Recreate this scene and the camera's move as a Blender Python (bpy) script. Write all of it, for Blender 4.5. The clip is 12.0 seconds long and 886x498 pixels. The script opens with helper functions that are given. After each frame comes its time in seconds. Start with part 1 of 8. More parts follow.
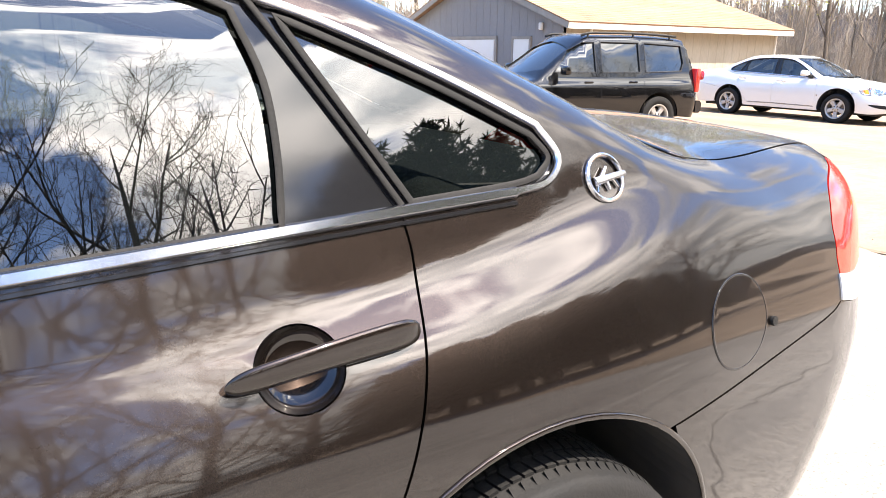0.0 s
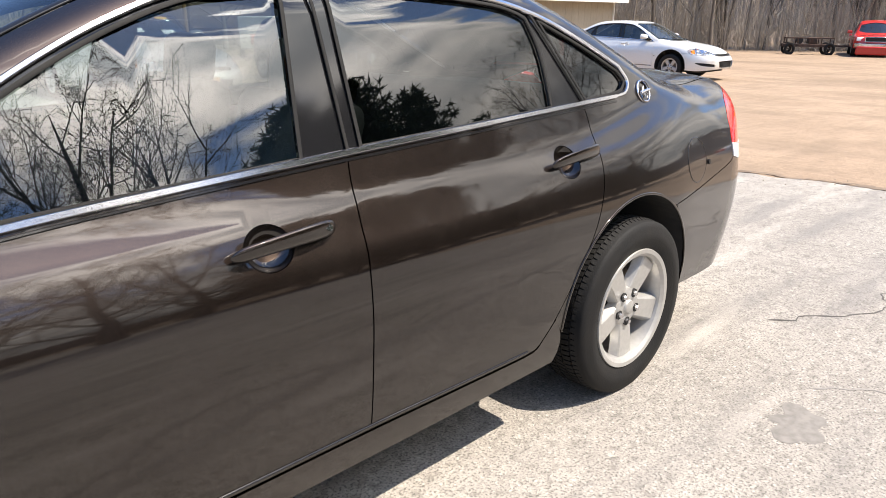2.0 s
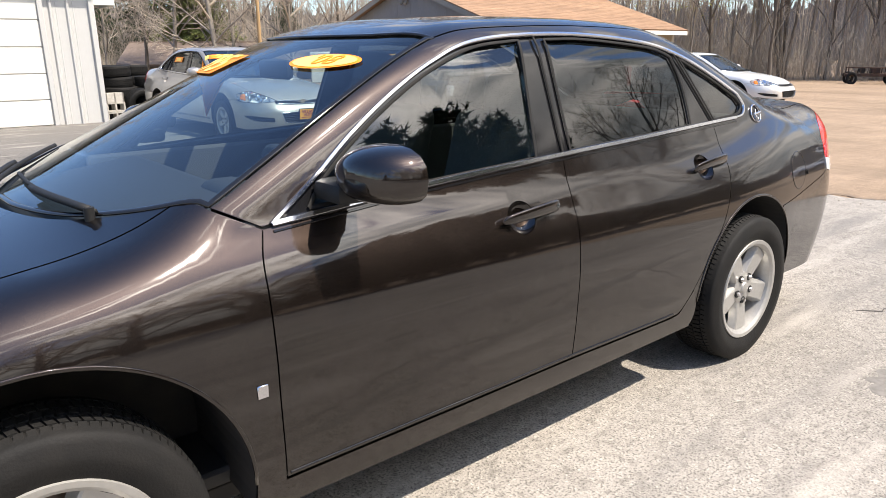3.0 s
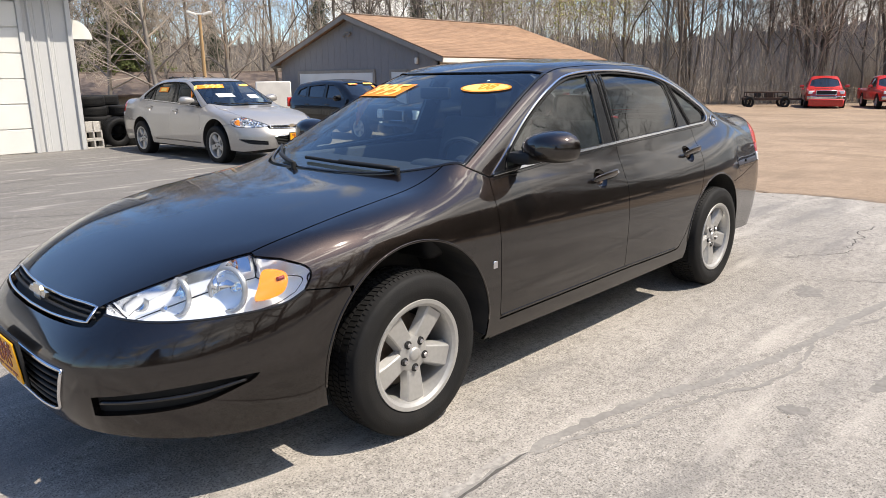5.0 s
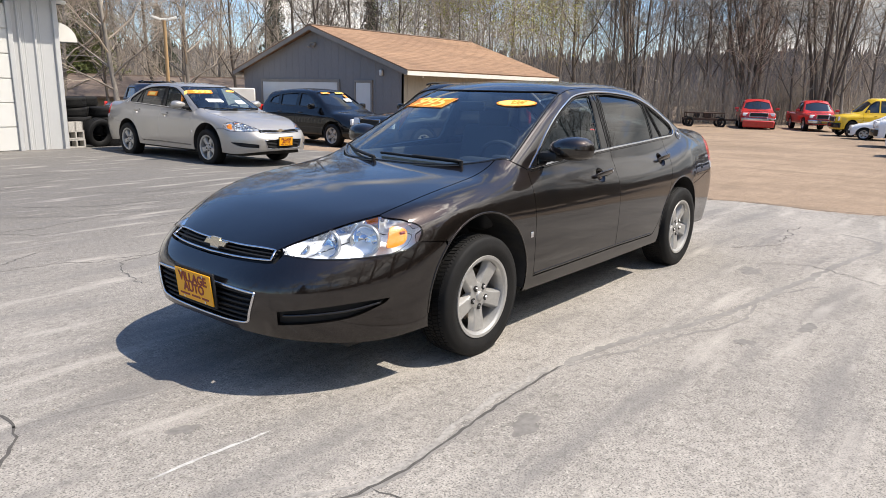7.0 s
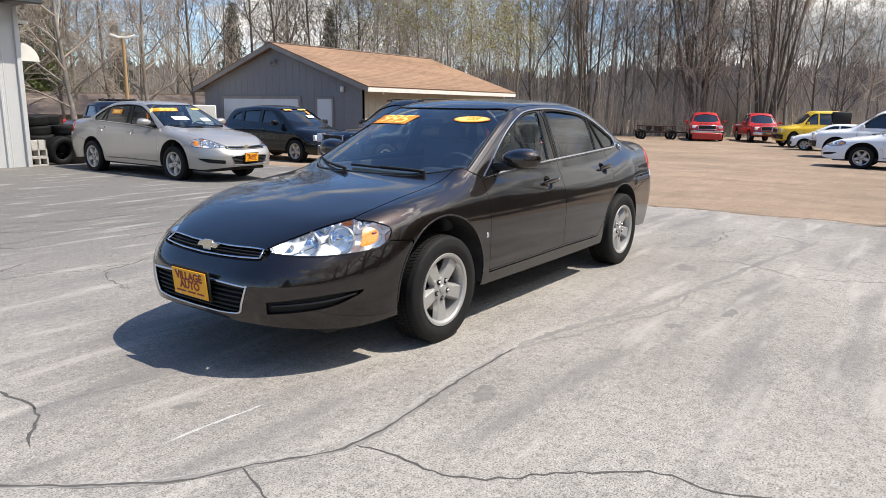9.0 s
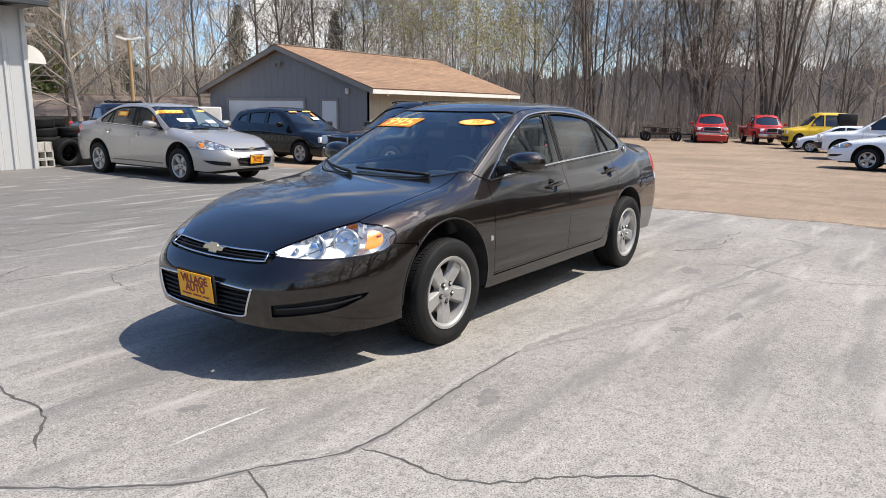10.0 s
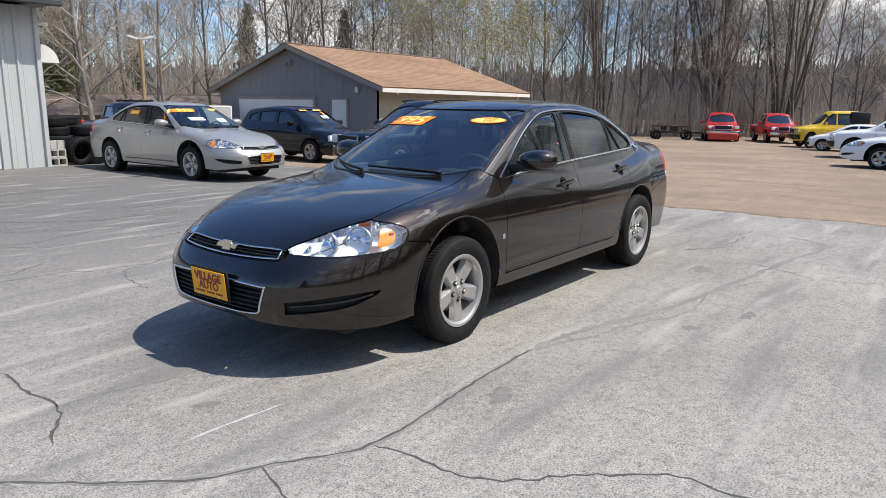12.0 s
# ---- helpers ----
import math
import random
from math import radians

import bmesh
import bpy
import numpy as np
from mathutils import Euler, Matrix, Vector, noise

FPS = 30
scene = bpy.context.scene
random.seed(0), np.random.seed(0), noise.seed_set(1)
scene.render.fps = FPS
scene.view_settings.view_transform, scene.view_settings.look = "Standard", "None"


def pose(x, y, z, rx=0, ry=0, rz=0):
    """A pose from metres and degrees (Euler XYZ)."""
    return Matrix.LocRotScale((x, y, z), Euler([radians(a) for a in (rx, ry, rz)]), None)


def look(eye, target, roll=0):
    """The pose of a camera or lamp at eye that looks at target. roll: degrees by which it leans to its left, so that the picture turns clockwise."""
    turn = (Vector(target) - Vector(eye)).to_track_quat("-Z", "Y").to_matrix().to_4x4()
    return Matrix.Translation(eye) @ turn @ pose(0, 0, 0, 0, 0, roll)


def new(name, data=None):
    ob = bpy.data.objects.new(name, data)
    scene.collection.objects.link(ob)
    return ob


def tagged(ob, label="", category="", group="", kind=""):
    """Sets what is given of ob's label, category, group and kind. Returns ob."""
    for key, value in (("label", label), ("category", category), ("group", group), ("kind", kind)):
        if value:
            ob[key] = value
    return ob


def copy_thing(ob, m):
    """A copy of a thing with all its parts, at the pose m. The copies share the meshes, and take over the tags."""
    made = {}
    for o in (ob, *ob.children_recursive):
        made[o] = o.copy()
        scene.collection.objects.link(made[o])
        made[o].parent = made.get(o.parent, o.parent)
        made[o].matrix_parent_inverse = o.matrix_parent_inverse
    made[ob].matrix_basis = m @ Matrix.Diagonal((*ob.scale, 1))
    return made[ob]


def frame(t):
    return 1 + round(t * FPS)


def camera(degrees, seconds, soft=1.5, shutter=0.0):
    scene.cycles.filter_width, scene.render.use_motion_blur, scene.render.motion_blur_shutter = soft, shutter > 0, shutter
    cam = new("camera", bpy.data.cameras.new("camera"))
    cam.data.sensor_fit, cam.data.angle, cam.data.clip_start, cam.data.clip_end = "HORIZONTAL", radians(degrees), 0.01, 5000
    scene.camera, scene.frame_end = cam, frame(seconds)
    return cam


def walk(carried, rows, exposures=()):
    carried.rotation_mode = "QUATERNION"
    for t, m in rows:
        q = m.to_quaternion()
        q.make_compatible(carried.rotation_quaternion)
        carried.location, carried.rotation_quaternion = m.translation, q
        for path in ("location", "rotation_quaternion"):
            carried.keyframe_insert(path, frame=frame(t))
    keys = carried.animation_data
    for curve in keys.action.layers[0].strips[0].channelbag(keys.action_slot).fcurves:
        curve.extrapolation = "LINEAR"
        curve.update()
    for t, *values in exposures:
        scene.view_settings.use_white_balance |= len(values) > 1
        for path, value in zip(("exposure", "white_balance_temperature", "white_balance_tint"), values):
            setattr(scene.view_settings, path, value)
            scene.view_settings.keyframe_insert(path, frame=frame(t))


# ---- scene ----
cam = camera(65.4, 12.0, 0.75)
PATH = [
    (0,(-0.778,1.539,1.290),(-1.771,-0.099,0.738),0.75),
    (0.5,(-0.448,1.780,1.350),(-1.681,0.309,0.777),0.8),
    (1,(-0.054,1.945,1.368),(-1.366,0.544,0.789),0.4),
    (1.5,(0.317,2.017,1.36),(-0.995,0.644,0.734),0.6),
    (2,(0.72,2.072,1.34),(-0.585,0.697,0.704),0.3),
    (2.5,(1.124,2.158,1.344),(-0.109,0.696,0.76),-0.1),
    (3,(1.532,2.257,1.368),(0.313,0.771,0.816),-0.3),
    (3.5,(2.012,2.365,1.381),(0.719,0.933,0.852),-0.1),
    (3.7,(2.187,2.419,1.372),(0.877,1.002,0.848),-0.3),
    (5.3,(3.374,2.779,1.398),(1.952,1.448,0.936),-0.3),
    (5.5,(3.512,2.828,1.411),(2.073,1.513,0.961),0),
    (6,(3.799,2.848,1.395),(2.328,1.560,0.941),0.5),
    (6.5,(4.077,2.907,1.398),(2.596,1.638,0.951),0.9),
    (7,(4.316,2.958,1.408),(2.807,1.721,0.961),1.2),
    (7.2,(4.405,2.978,1.420),(2.894,1.762,0.974),1.3),
    (8.8,(4.724,3.254,1.421),(3.142,2.102,1.014),0.8),
    (9,(4.728,3.264,1.427),(3.146,2.108,1.023),0.8),
    (9.5,(4.731,3.266,1.433),(3.151,2.105,1.034),0.8),
    (10,(4.732,3.266,1.438),(3.157,2.099,1.038),0.8),
    (10.5,(4.736,3.267,1.438),(3.165,2.094,1.037),0.7),
    (11,(4.738,3.260,1.432),(3.171,2.082,1.032),0.7),
    (11.5,(4.741,3.255,1.432),(3.178,2.072,1.030),0.7),
    (12,(4.746,3.253,1.434),(3.187,2.066,1.030),0.75),
]
EXPOSURE = [(0, 1.86, 7200, 13), (0.5, 1.50, 7150, 13), (1.5, 1.06, 7150, 12), (3, 0.76, 7150, 12), (3.7, 0.66, 7150, 12), (5.5, 0.42, 7050, 11), (7, 0.38, 6950, 11), (9, 0.35, 6800, 10), (10.5, 0.28, 6650, 10), (12, 0.15, 6450, 9)]
walk(cam, [(t, look(eye, target, roll)) for t, eye, target, roll in PATH], EXPOSURE)

# ---- world and sun ----
SUN_DIR = Vector((-0.28, 0.5, 1.0)).normalized()
world = bpy.data.worlds.new("sky")
scene.world = world
world.use_nodes = True
wn = world.node_tree.nodes
wl = world.node_tree.links
sky = wn.new("ShaderNodeTexSky")
sky.sky_type = "NISHITA"
sky.sun_disc = False
sky.ozone_density = 3.5
sky.dust_density = 0.4
sky.sun_elevation = math.asin(SUN_DIR.z)
sky.sun_rotation = math.atan2(SUN_DIR.x, SUN_DIR.y)
# broken cloud over the blue sky
wtc = wn.new("ShaderNodeTexCoord")
wmap = wn.new("ShaderNodeMapping")
wmap.inputs["Scale"].default_value = (1.0, 1.0, 3.2)
wl.new(wtc.outputs["Generated"], wmap.inputs["Vector"])
wnoise = wn.new("ShaderNodeTexNoise")
wnoise.inputs["Scale"].default_value = 2.6
wnoise.inputs["Detail"].default_value = 8.0
wnoise.inputs["Roughness"].default_value = 0.58
wnoise.inputs["Distortion"].default_value = 0.6
wl.new(wmap.outputs["Vector"], wnoise.inputs["Vector"])
wramp = wn.new("ShaderNodeValToRGB")
wramp.color_ramp.elements[0].position = 0.41
wramp.color_ramp.elements[0].color = (0, 0, 0, 1)
wramp.color_ramp.elements[1].position = 0.50
wramp.color_ramp.elements[1].color = (1, 1, 1, 1)
# cover is closed low down and opens overhead
wsep = wn.new("ShaderNodeSeparateXYZ")
wl.new(wtc.outputs["Generated"], wsep.inputs[0])
wcov = wn.new("ShaderNodeMath")
wcov.operation = "MULTIPLY_ADD"
wcov.inputs[1].default_value = -0.26
wl.new(wsep.outputs["Z"], wcov.inputs[0])
wl.new(wnoise.outputs["Fac"], wcov.inputs[2])
# more cloud on the sun's side of the sky
wside = wn.new("ShaderNodeVectorMath")
wside.operation = "DOT_PRODUCT"
wside.inputs[1].default_value = tuple(Vector((SUN_DIR.x, SUN_DIR.y, 0)).normalized())
wl.new(wtc.outputs["Generated"], wside.inputs[0])
wbank = wn.new("ShaderNodeMath")
wbank.operation = "MULTIPLY_ADD"
wbank.inputs[1].default_value = 0.20
wl.new(wside.outputs["Value"], wbank.inputs[0])
wl.new(wcov.outputs[0], wbank.inputs[2])
wl.new(wbank.outputs[0], wramp.inputs["Fac"])
# bright tops and grey bellies
wgrey = wn.new("ShaderNodeTexNoise")
wgrey.inputs["Scale"].default_value = 4.5
wgrey.inputs["Detail"].default_value = 6.0
wl.new(wmap.outputs["Vector"], wgrey.inputs["Vector"])
wtone = wn.new("ShaderNodeValToRGB")
wtone.color_ramp.elements[0].position = 0.40
wtone.color_ramp.elements[0].color = (0.38, 0.42, 0.46, 1)
wtone.color_ramp.elements[1].position = 0.62
wtone.color_ramp.elements[1].color = (1, 1, 1, 1)
wl.new(wgrey.outputs["Fac"], wtone.inputs["Fac"])
wcloud = wn.new("ShaderNodeVectorMath")
wcloud.operation = "SCALE"
wcloud.inputs["Scale"].default_value = 12.0
wl.new(wtone.outputs["Color"], wcloud.inputs[0])
wmix = wn.new("ShaderNodeMix")
wmix.data_type = "RGBA"
wl.new(wramp.outputs["Color"], wmix.inputs[0])
wblue = wn.new("ShaderNodeVectorMath")
wblue.operation = "MULTIPLY"
wblue.inputs[1].default_value = (1.75, 2.05, 2.4)
wl.new(sky.outputs["Color"], wblue.inputs[0])
wl.new(wblue.outputs["Vector"], wmix.inputs[6])
# cloud glows where the sun stands behind it
wdot = wn.new("ShaderNodeVectorMath")
wdot.operation = "DOT_PRODUCT"
wdot.inputs[1].default_value = tuple(SUN_DIR)
wl.new(wtc.outputs["Generated"], wdot.inputs[0])
wpos = wn.new("ShaderNodeMath")
wpos.operation = "MAXIMUM"
wpos.inputs[1].default_value = 0.0
wl.new(wdot.outputs["Value"], wpos.inputs[0])
wpow = wn.new("ShaderNodeMath")
wpow.operation = "POWER"
wpow.inputs[1].default_value = 11.0
wl.new(wpos.outputs[0], wpow.inputs[0])
wadd = wn.new("ShaderNodeMath")
wadd.operation = "MULTIPLY_ADD"
wadd.inputs[1].default_value = 10.0
wadd.inputs[2].default_value = 1.0
wl.new(wpow.outputs[0], wadd.inputs[0])
wglow = wn.new("ShaderNodeVectorMath")
wglow.operation = "SCALE"
wl.new(wcloud.outputs["Vector"], wglow.inputs[0])
wl.new(wadd.outputs[0], wglow.inputs["Scale"])
wl.new(wglow.outputs["Vector"], wmix.inputs[7])
wl.new(wmix.outputs[2], wn["Background"].inputs["Color"])
wn["Background"].inputs["Strength"].default_value = 0.078

sun = new("sun", bpy.data.lights.new("sun", "SUN"))
sun.data.energy = 5.0
sun.data.angle = radians(0.53)
sun.data.color = (1.0, 0.96, 0.90)
sun.matrix_world = look(SUN_DIR * 30, (0, 0, 0))


# ---- materials ----
def mat(name, color=(0.5, 0.5, 0.5), rough=0.5, metal=0.0, coat=0.0, spec=0.5, noise_scale=0.0, noise_amt=0.0, bump=0.0,
        bump_scale=200.0, big_scale=0.0, big_amt=0.0, rand=0.0, rough_var=0.0, color2=None, stretch=(1, 1, 1)):
    """A Principled material with colour variation at two scales and fine bump."""
    m = bpy.data.materials.new(name)
    m.use_nodes = True
    nt = m.node_tree
    b = nt.nodes["Principled BSDF"]
    b.inputs["Base Color"].default_value = (*color, 1)
    b.inputs["Roughness"].default_value = rough
    b.inputs["Metallic"].default_value = metal
    b.inputs["Specular IOR Level"].default_value = spec
    b.inputs["Coat Weight"].default_value = coat
    b.inputs["Coat Roughness"].default_value = 0.03
    tc = nt.nodes.new("ShaderNodeTexCoord")
    mp = nt.nodes.new("ShaderNodeMapping")
    mp.inputs["Scale"].default_value = stretch
    nt.links.new(tc.outputs["Object"], mp.inputs["Vector"])
    vec = mp.outputs["Vector"]
    col = None
    c2 = color2 or tuple(c * 0.55 for c in color)

    def mixed(a, bcol, fac):
        mx = nt.nodes.new("ShaderNodeMix")
        mx.data_type = "RGBA"
        if a is None:
            mx.inputs[6].default_value = (*color, 1)
        else:
            nt.links.new(a, mx.inputs[6])
        mx.inputs[7].default_value = (*bcol, 1)
        nt.links.new(fac, mx.inputs[0])
        return mx.outputs[2]

    def noise_fac(scale, detail, amt, lo=0.35, hi=0.7):
        n = nt.nodes.new("ShaderNodeTexNoise")
        n.inputs["Scale"].default_value = scale
        n.inputs["Detail"].default_value = detail
        nt.links.new(vec, n.inputs["Vector"])
        r = nt.nodes.new("ShaderNodeMapRange")
        r.inputs["From Min"].default_value = lo
        r.inputs["From Max"].default_value = hi
        r.inputs["To Max"].default_value = amt
        nt.links.new(n.outputs["Fac"], r.inputs["Value"])
        return r.outputs["Result"]

    if big_amt:
        col = mixed(col, c2, noise_fac(big_scale, 5, big_amt))
    if noise_amt:
        col = mixed(col, tuple(c * 0.4 for c in c2), noise_fac(noise_scale, 3, noise_amt))
    if rand:
        oi = nt.nodes.new("ShaderNodeObjectInfo")
        r = nt.nodes.new("ShaderNodeMapRange")
        r.inputs["To Max"].default_value = rand
        nt.links.new(oi.outputs["Random"], r.inputs["Value"])
        col = mixed(col, tuple(c * 0.3 for c in color), r.outputs["Result"])
    if col is not None:
        nt.links.new(col, b.inputs["Base Color"])
    if rough_var:
        r = noise_fac(big_scale or 3.0, 4, rough_var)
        a = nt.nodes.new("ShaderNodeMath")
        a.inputs[1].default_value = rough
        nt.links.new(r, a.inputs[0])
        nt.links.new(a.outputs[0], b.inputs["Roughness"])
    if bump:
        n = nt.nodes.new("ShaderNodeTexNoise")
        n.inputs["Scale"].default_value = bump_scale
        n.inputs["Detail"].default_value = 3
        nt.links.new(vec, n.inputs["Vector"])
        bp = nt.nodes.new("ShaderNodeBump")
        bp.inputs["Strength"].default_value = bump
        bp.inputs["Distance"].default_value = 0.01
        nt.links.new(n.outputs["Fac"], bp.inputs["Height"])
        nt.links.new(bp.outputs["Normal"], b.inputs["Normal"])
    return m


def glass_mat(name, tint=(0.5, 0.5, 0.5), ior=1.5):
    """Thin glass: sees through with a tint, and mirrors by the Fresnel law."""
    m = bpy.data.materials.new(name)
    m.use_nodes = True
    nt = m.node_tree
    out = nt.nodes["Material Output"]
    nt.nodes.remove(nt.nodes["Principled BSDF"])
    tr = nt.nodes.new("ShaderNodeBsdfTransparent")
    tr.inputs["Color"].default_value = (*tint, 1)
    gl = nt.nodes.new("ShaderNodeBsdfGlossy")
    gl.inputs["Roughness"].default_value = 0.0
    f0 = ((ior - 1) / (ior + 1)) ** 2
    lw = nt.nodes.new("ShaderNodeLayerWeight")
    lw.inputs["Blend"].default_value = 0.5
    pw = nt.nodes.new("ShaderNodeMath")
    pw.operation = "POWER"
    pw.inputs[1].default_value = 5.0
    nt.links.new(lw.outputs["Facing"], pw.inputs[0])
    fr = nt.nodes.new("ShaderNodeMath")
    fr.operation = "MULTIPLY_ADD"
    fr.inputs[1].default_value = 1 - f0
    fr.inputs[2].default_value = f0
    nt.links.new(pw.outputs[0], fr.inputs[0])
    mx = nt.nodes.new("ShaderNodeMixShader")
    nt.links.new(fr.outputs[0], mx.inputs["Fac"])
    nt.links.new(tr.outputs[0], mx.inputs[1])
    nt.links.new(gl.outputs[0], mx.inputs[2])
    nt.links.new(mx.outputs[0], out.inputs["Surface"])
    return m


def car_paint(name, color, flake=0.5, rough=0.38, dust=0.02, peel=0.012, coat=1.52):
    """Metallic base coat with fine flake under a clear coat, with a thin film of dust."""
    m = bpy.data.materials.new(name)
    m.use_nodes = True
    nt = m.node_tree
    b = nt.nodes["Principled BSDF"]
    b.inputs["Metallic"].default_value = flake
    b.inputs["Roughness"].default_value = rough
    b.inputs["Specular IOR Level"].default_value = 0.05
    b.inputs["Coat Weight"].default_value = 1.0
    b.inputs["Coat Roughness"].default_value = peel
    b.inputs["Coat IOR"].default_value = coat
    tc = nt.nodes.new("ShaderNodeTexCoord")
    vo = nt.nodes.new("ShaderNodeTexVoronoi")
    vo.inputs["Scale"].default_value = 900
    nt.links.new(tc.outputs["Object"], vo.inputs["Vector"])
    r = nt.nodes.new("ShaderNodeMapRange")
    r.inputs["To Min"].default_value = 0.0
    r.inputs["To Max"].default_value = 0.35
    nt.links.new(vo.outputs["Color"], r.inputs["Value"])
    mx = nt.nodes.new("ShaderNodeMix")
    mx.data_type = "RGBA"
    mx.inputs[6].default_value = (*color, 1)
    mx.inputs[7].default_value = (*[min(1, c * 2.2) for c in color], 1)
    nt.links.new(r.outputs["Result"], mx.inputs[0])
    n = nt.nodes.new("ShaderNodeTexNoise")
    n.inputs["Scale"].default_value = 5
    n.inputs["Detail"].default_value = 6
    nt.links.new(tc.outputs["Object"], n.inputs["Vector"])
    r2 = nt.nodes.new("ShaderNodeMapRange")
    r2.inputs["From Min"].default_value = 0.45
    r2.inputs["From Max"].default_value = 0.75
    r2.inputs["To Max"].default_value = dust
    nt.links.new(n.outputs["Fac"], r2.inputs["Value"])
    mx2 = nt.nodes.new("ShaderNodeMix")
    mx2.data_type = "RGBA"
    mx2.inputs[7].default_value = (0.30, 0.27, 0.23, 1)
    nt.links.new(r2.outputs["Result"], mx2.inputs[0])
    nt.links.new(mx.outputs[2], mx2.inputs[6])
    nt.links.new(mx2.outputs[2], b.inputs["Base Color"])
    return m


PAINT_BROWN = car_paint("mocha_paint", (0.0165, 0.0120, 0.0100), 1.0, 0.45, peel=0.045, coat=1.58)
PAINT_SILVER = car_paint("silver_paint", (0.31, 0.292, 0.268), 0.5, 0.4)
PAINT_WHITE = car_paint("white_paint", (0.72, 0.72, 0.70), 0.0, 0.5)
PAINT_PEARL = car_paint("pale_silver_paint", (0.62, 0.61, 0.57), 0.3, 0.45)
PAINT_BLACK = car_paint("black_paint", (0.0015, 0.0015, 0.0018), 0.0, 0.4, dust=0.004)
PAINT_NAVY = car_paint("navy_paint", (0.012, 0.018, 0.035), 0.3, 0.4)
PAINT_RED = car_paint("red_paint", (0.36, 0.020, 0.017), 0.0, 0.5)
PAINT_YELLOW = car_paint("yellow_paint", (0.62, 0.36, 0.02), 0.0, 0.5)
CHROME = mat("chrome", (0.62, 0.62, 0.64), 0.14, 1.0)
LAMP_CHROME = mat("lamp_chrome", (0.86, 0.87, 0.89), 0.08, 1.0)
ALLOY = mat("alloy", (0.43, 0.42, 0.40), 0.42, 0.55, noise_scale=60, noise_amt=0.12)
BLACK_TRIM = mat("black_trim", (0.010, 0.010, 0.011), 0.07, coat=0.0, noise_scale=300, noise_amt=0.2)
BLACK_MATT = mat("black_plastic", (0.014, 0.014, 0.014), 0.6, spec=0.3, bump=0.1, bump_scale=400)
DARK_LINER = mat("wheel_liner", (0.02, 0.02, 0.02), 0.9, big_scale=9, big_amt=0.5, color2=(0.06, 0.05, 0.04))
RUBBER = mat("tyre_rubber", (0.010, 0.010, 0.010), 0.7, spec=0.2, big_scale=12, big_amt=0.45, color2=(0.020, 0.018, 0.016), bump=0.15, bump_scale=160)
SEAT_GREY = mat("grey_cloth", (0.075, 0.073, 0.070), 0.9, noise_scale=160, noise_amt=0.3, bump=0.3, bump_scale=260)
DASH = mat("dashboard_plastic", (0.024, 0.023, 0.023), 0.65, bump=0.25, bump_scale=420)
GLASS_WIND = glass_mat("windscreen_glass", (0.80, 0.91, 0.92), 2.3)
GLASS_FRONT = glass_mat("front_side_glass", (0.68, 0.78, 0.77), 2.0)
GLASS_SIDE = glass_mat("tinted_side_glass", (0.22, 0.25, 0.25), 2.05)
GLASS_CLEAR = glass_mat("lens_glass", (0.93, 0.95, 0.96), 1.45)
AMBER = mat("amber_lens", (0.85, 0.26, 0.01), 0.15, coat=0.6)
RED_LENS = mat("red_lens", (0.62, 0.02, 0.012), 0.12, coat=0.7)
WHITE_LENS = mat("white_lens", (0.75, 0.75, 0.75), 0.15, coat=0.6)
DISC = mat("brake_disc", (0.22, 0.18, 0.15), 0.55, 0.6, big_scale=18, big_amt=0.5, color2=(0.14, 0.07, 0.03))
GOLD = mat("gold_emblem", (0.70, 0.66, 0.55), 0.22, 0.9)
STICKER_ORANGE = mat("orange_vinyl", (0.95, 0.27, 0.015), 0.5)
STICKER_YELLOW = mat("yellow_vinyl", (0.95, 0.66, 0.16), 0.5)
PLATE_YELLOW = mat("yellow_plate", (0.82, 0.36, 0.006), 0.45, big_scale=14, big_amt=0.2, color2=(0.7, 0.36, 0.01))
PLATE_INK = mat("brown_ink", (0.22, 0.015, 0.010), 0.5)
LAMP_DARK = mat("lamp_shade", (0.40, 0.40, 0.40), 0.3, 0.6)
LAMP_BACK = mat("lamp_back", (0.90, 0.895, 0.88), 0.30, 0.5, bump=0.12, bump_scale=26)
PAPER = mat("white_paper", (0.85, 0.85, 0.83), 0.8)


# ---- mesh helpers ----
def obj(name, verts, faces, material, parent=None, normals=None, smooth=True, label=""):
    me = bpy.data.meshes.new(name)
    me.from_pydata([tuple(v) for v in verts], [], [tuple(f) for f in faces])
    me.materials.append(material)
    me.update()
    if smooth:
        me.polygons.foreach_set("use_smooth", [True] * len(me.polygons))
    if normals is not None:
        me.normals_split_custom_set_from_vertices([tuple(n) for n in normals])
    ob = new(name, me)
    if parent is not None:
        ob.parent = parent
    if label:
        tagged(ob, label)
    return ob


def part(name, bm, material, parent=None, label="", smooth=False):
    """Links a bmesh as one mesh object under a thing or a part."""
    me = bpy.data.meshes.new(name)
    bm.normal_update()
    bm.to_mesh(me)
    bm.free()
    me.materials.append(material)
    if smooth:
        me.polygons.foreach_set("use_smooth", [True] * len(me.polygons))
        me.set_sharp_from_angle(angle=radians(38))
    ob = new(name, me)
    if parent is not None:
        ob.parent = parent
    if label:
        tagged(ob, label)
    return ob


def thing(name, m, label, category, group="", kind=""):
    ob = new(name)
    ob.matrix_basis = m
    return tagged(ob, label, category, group, kind)


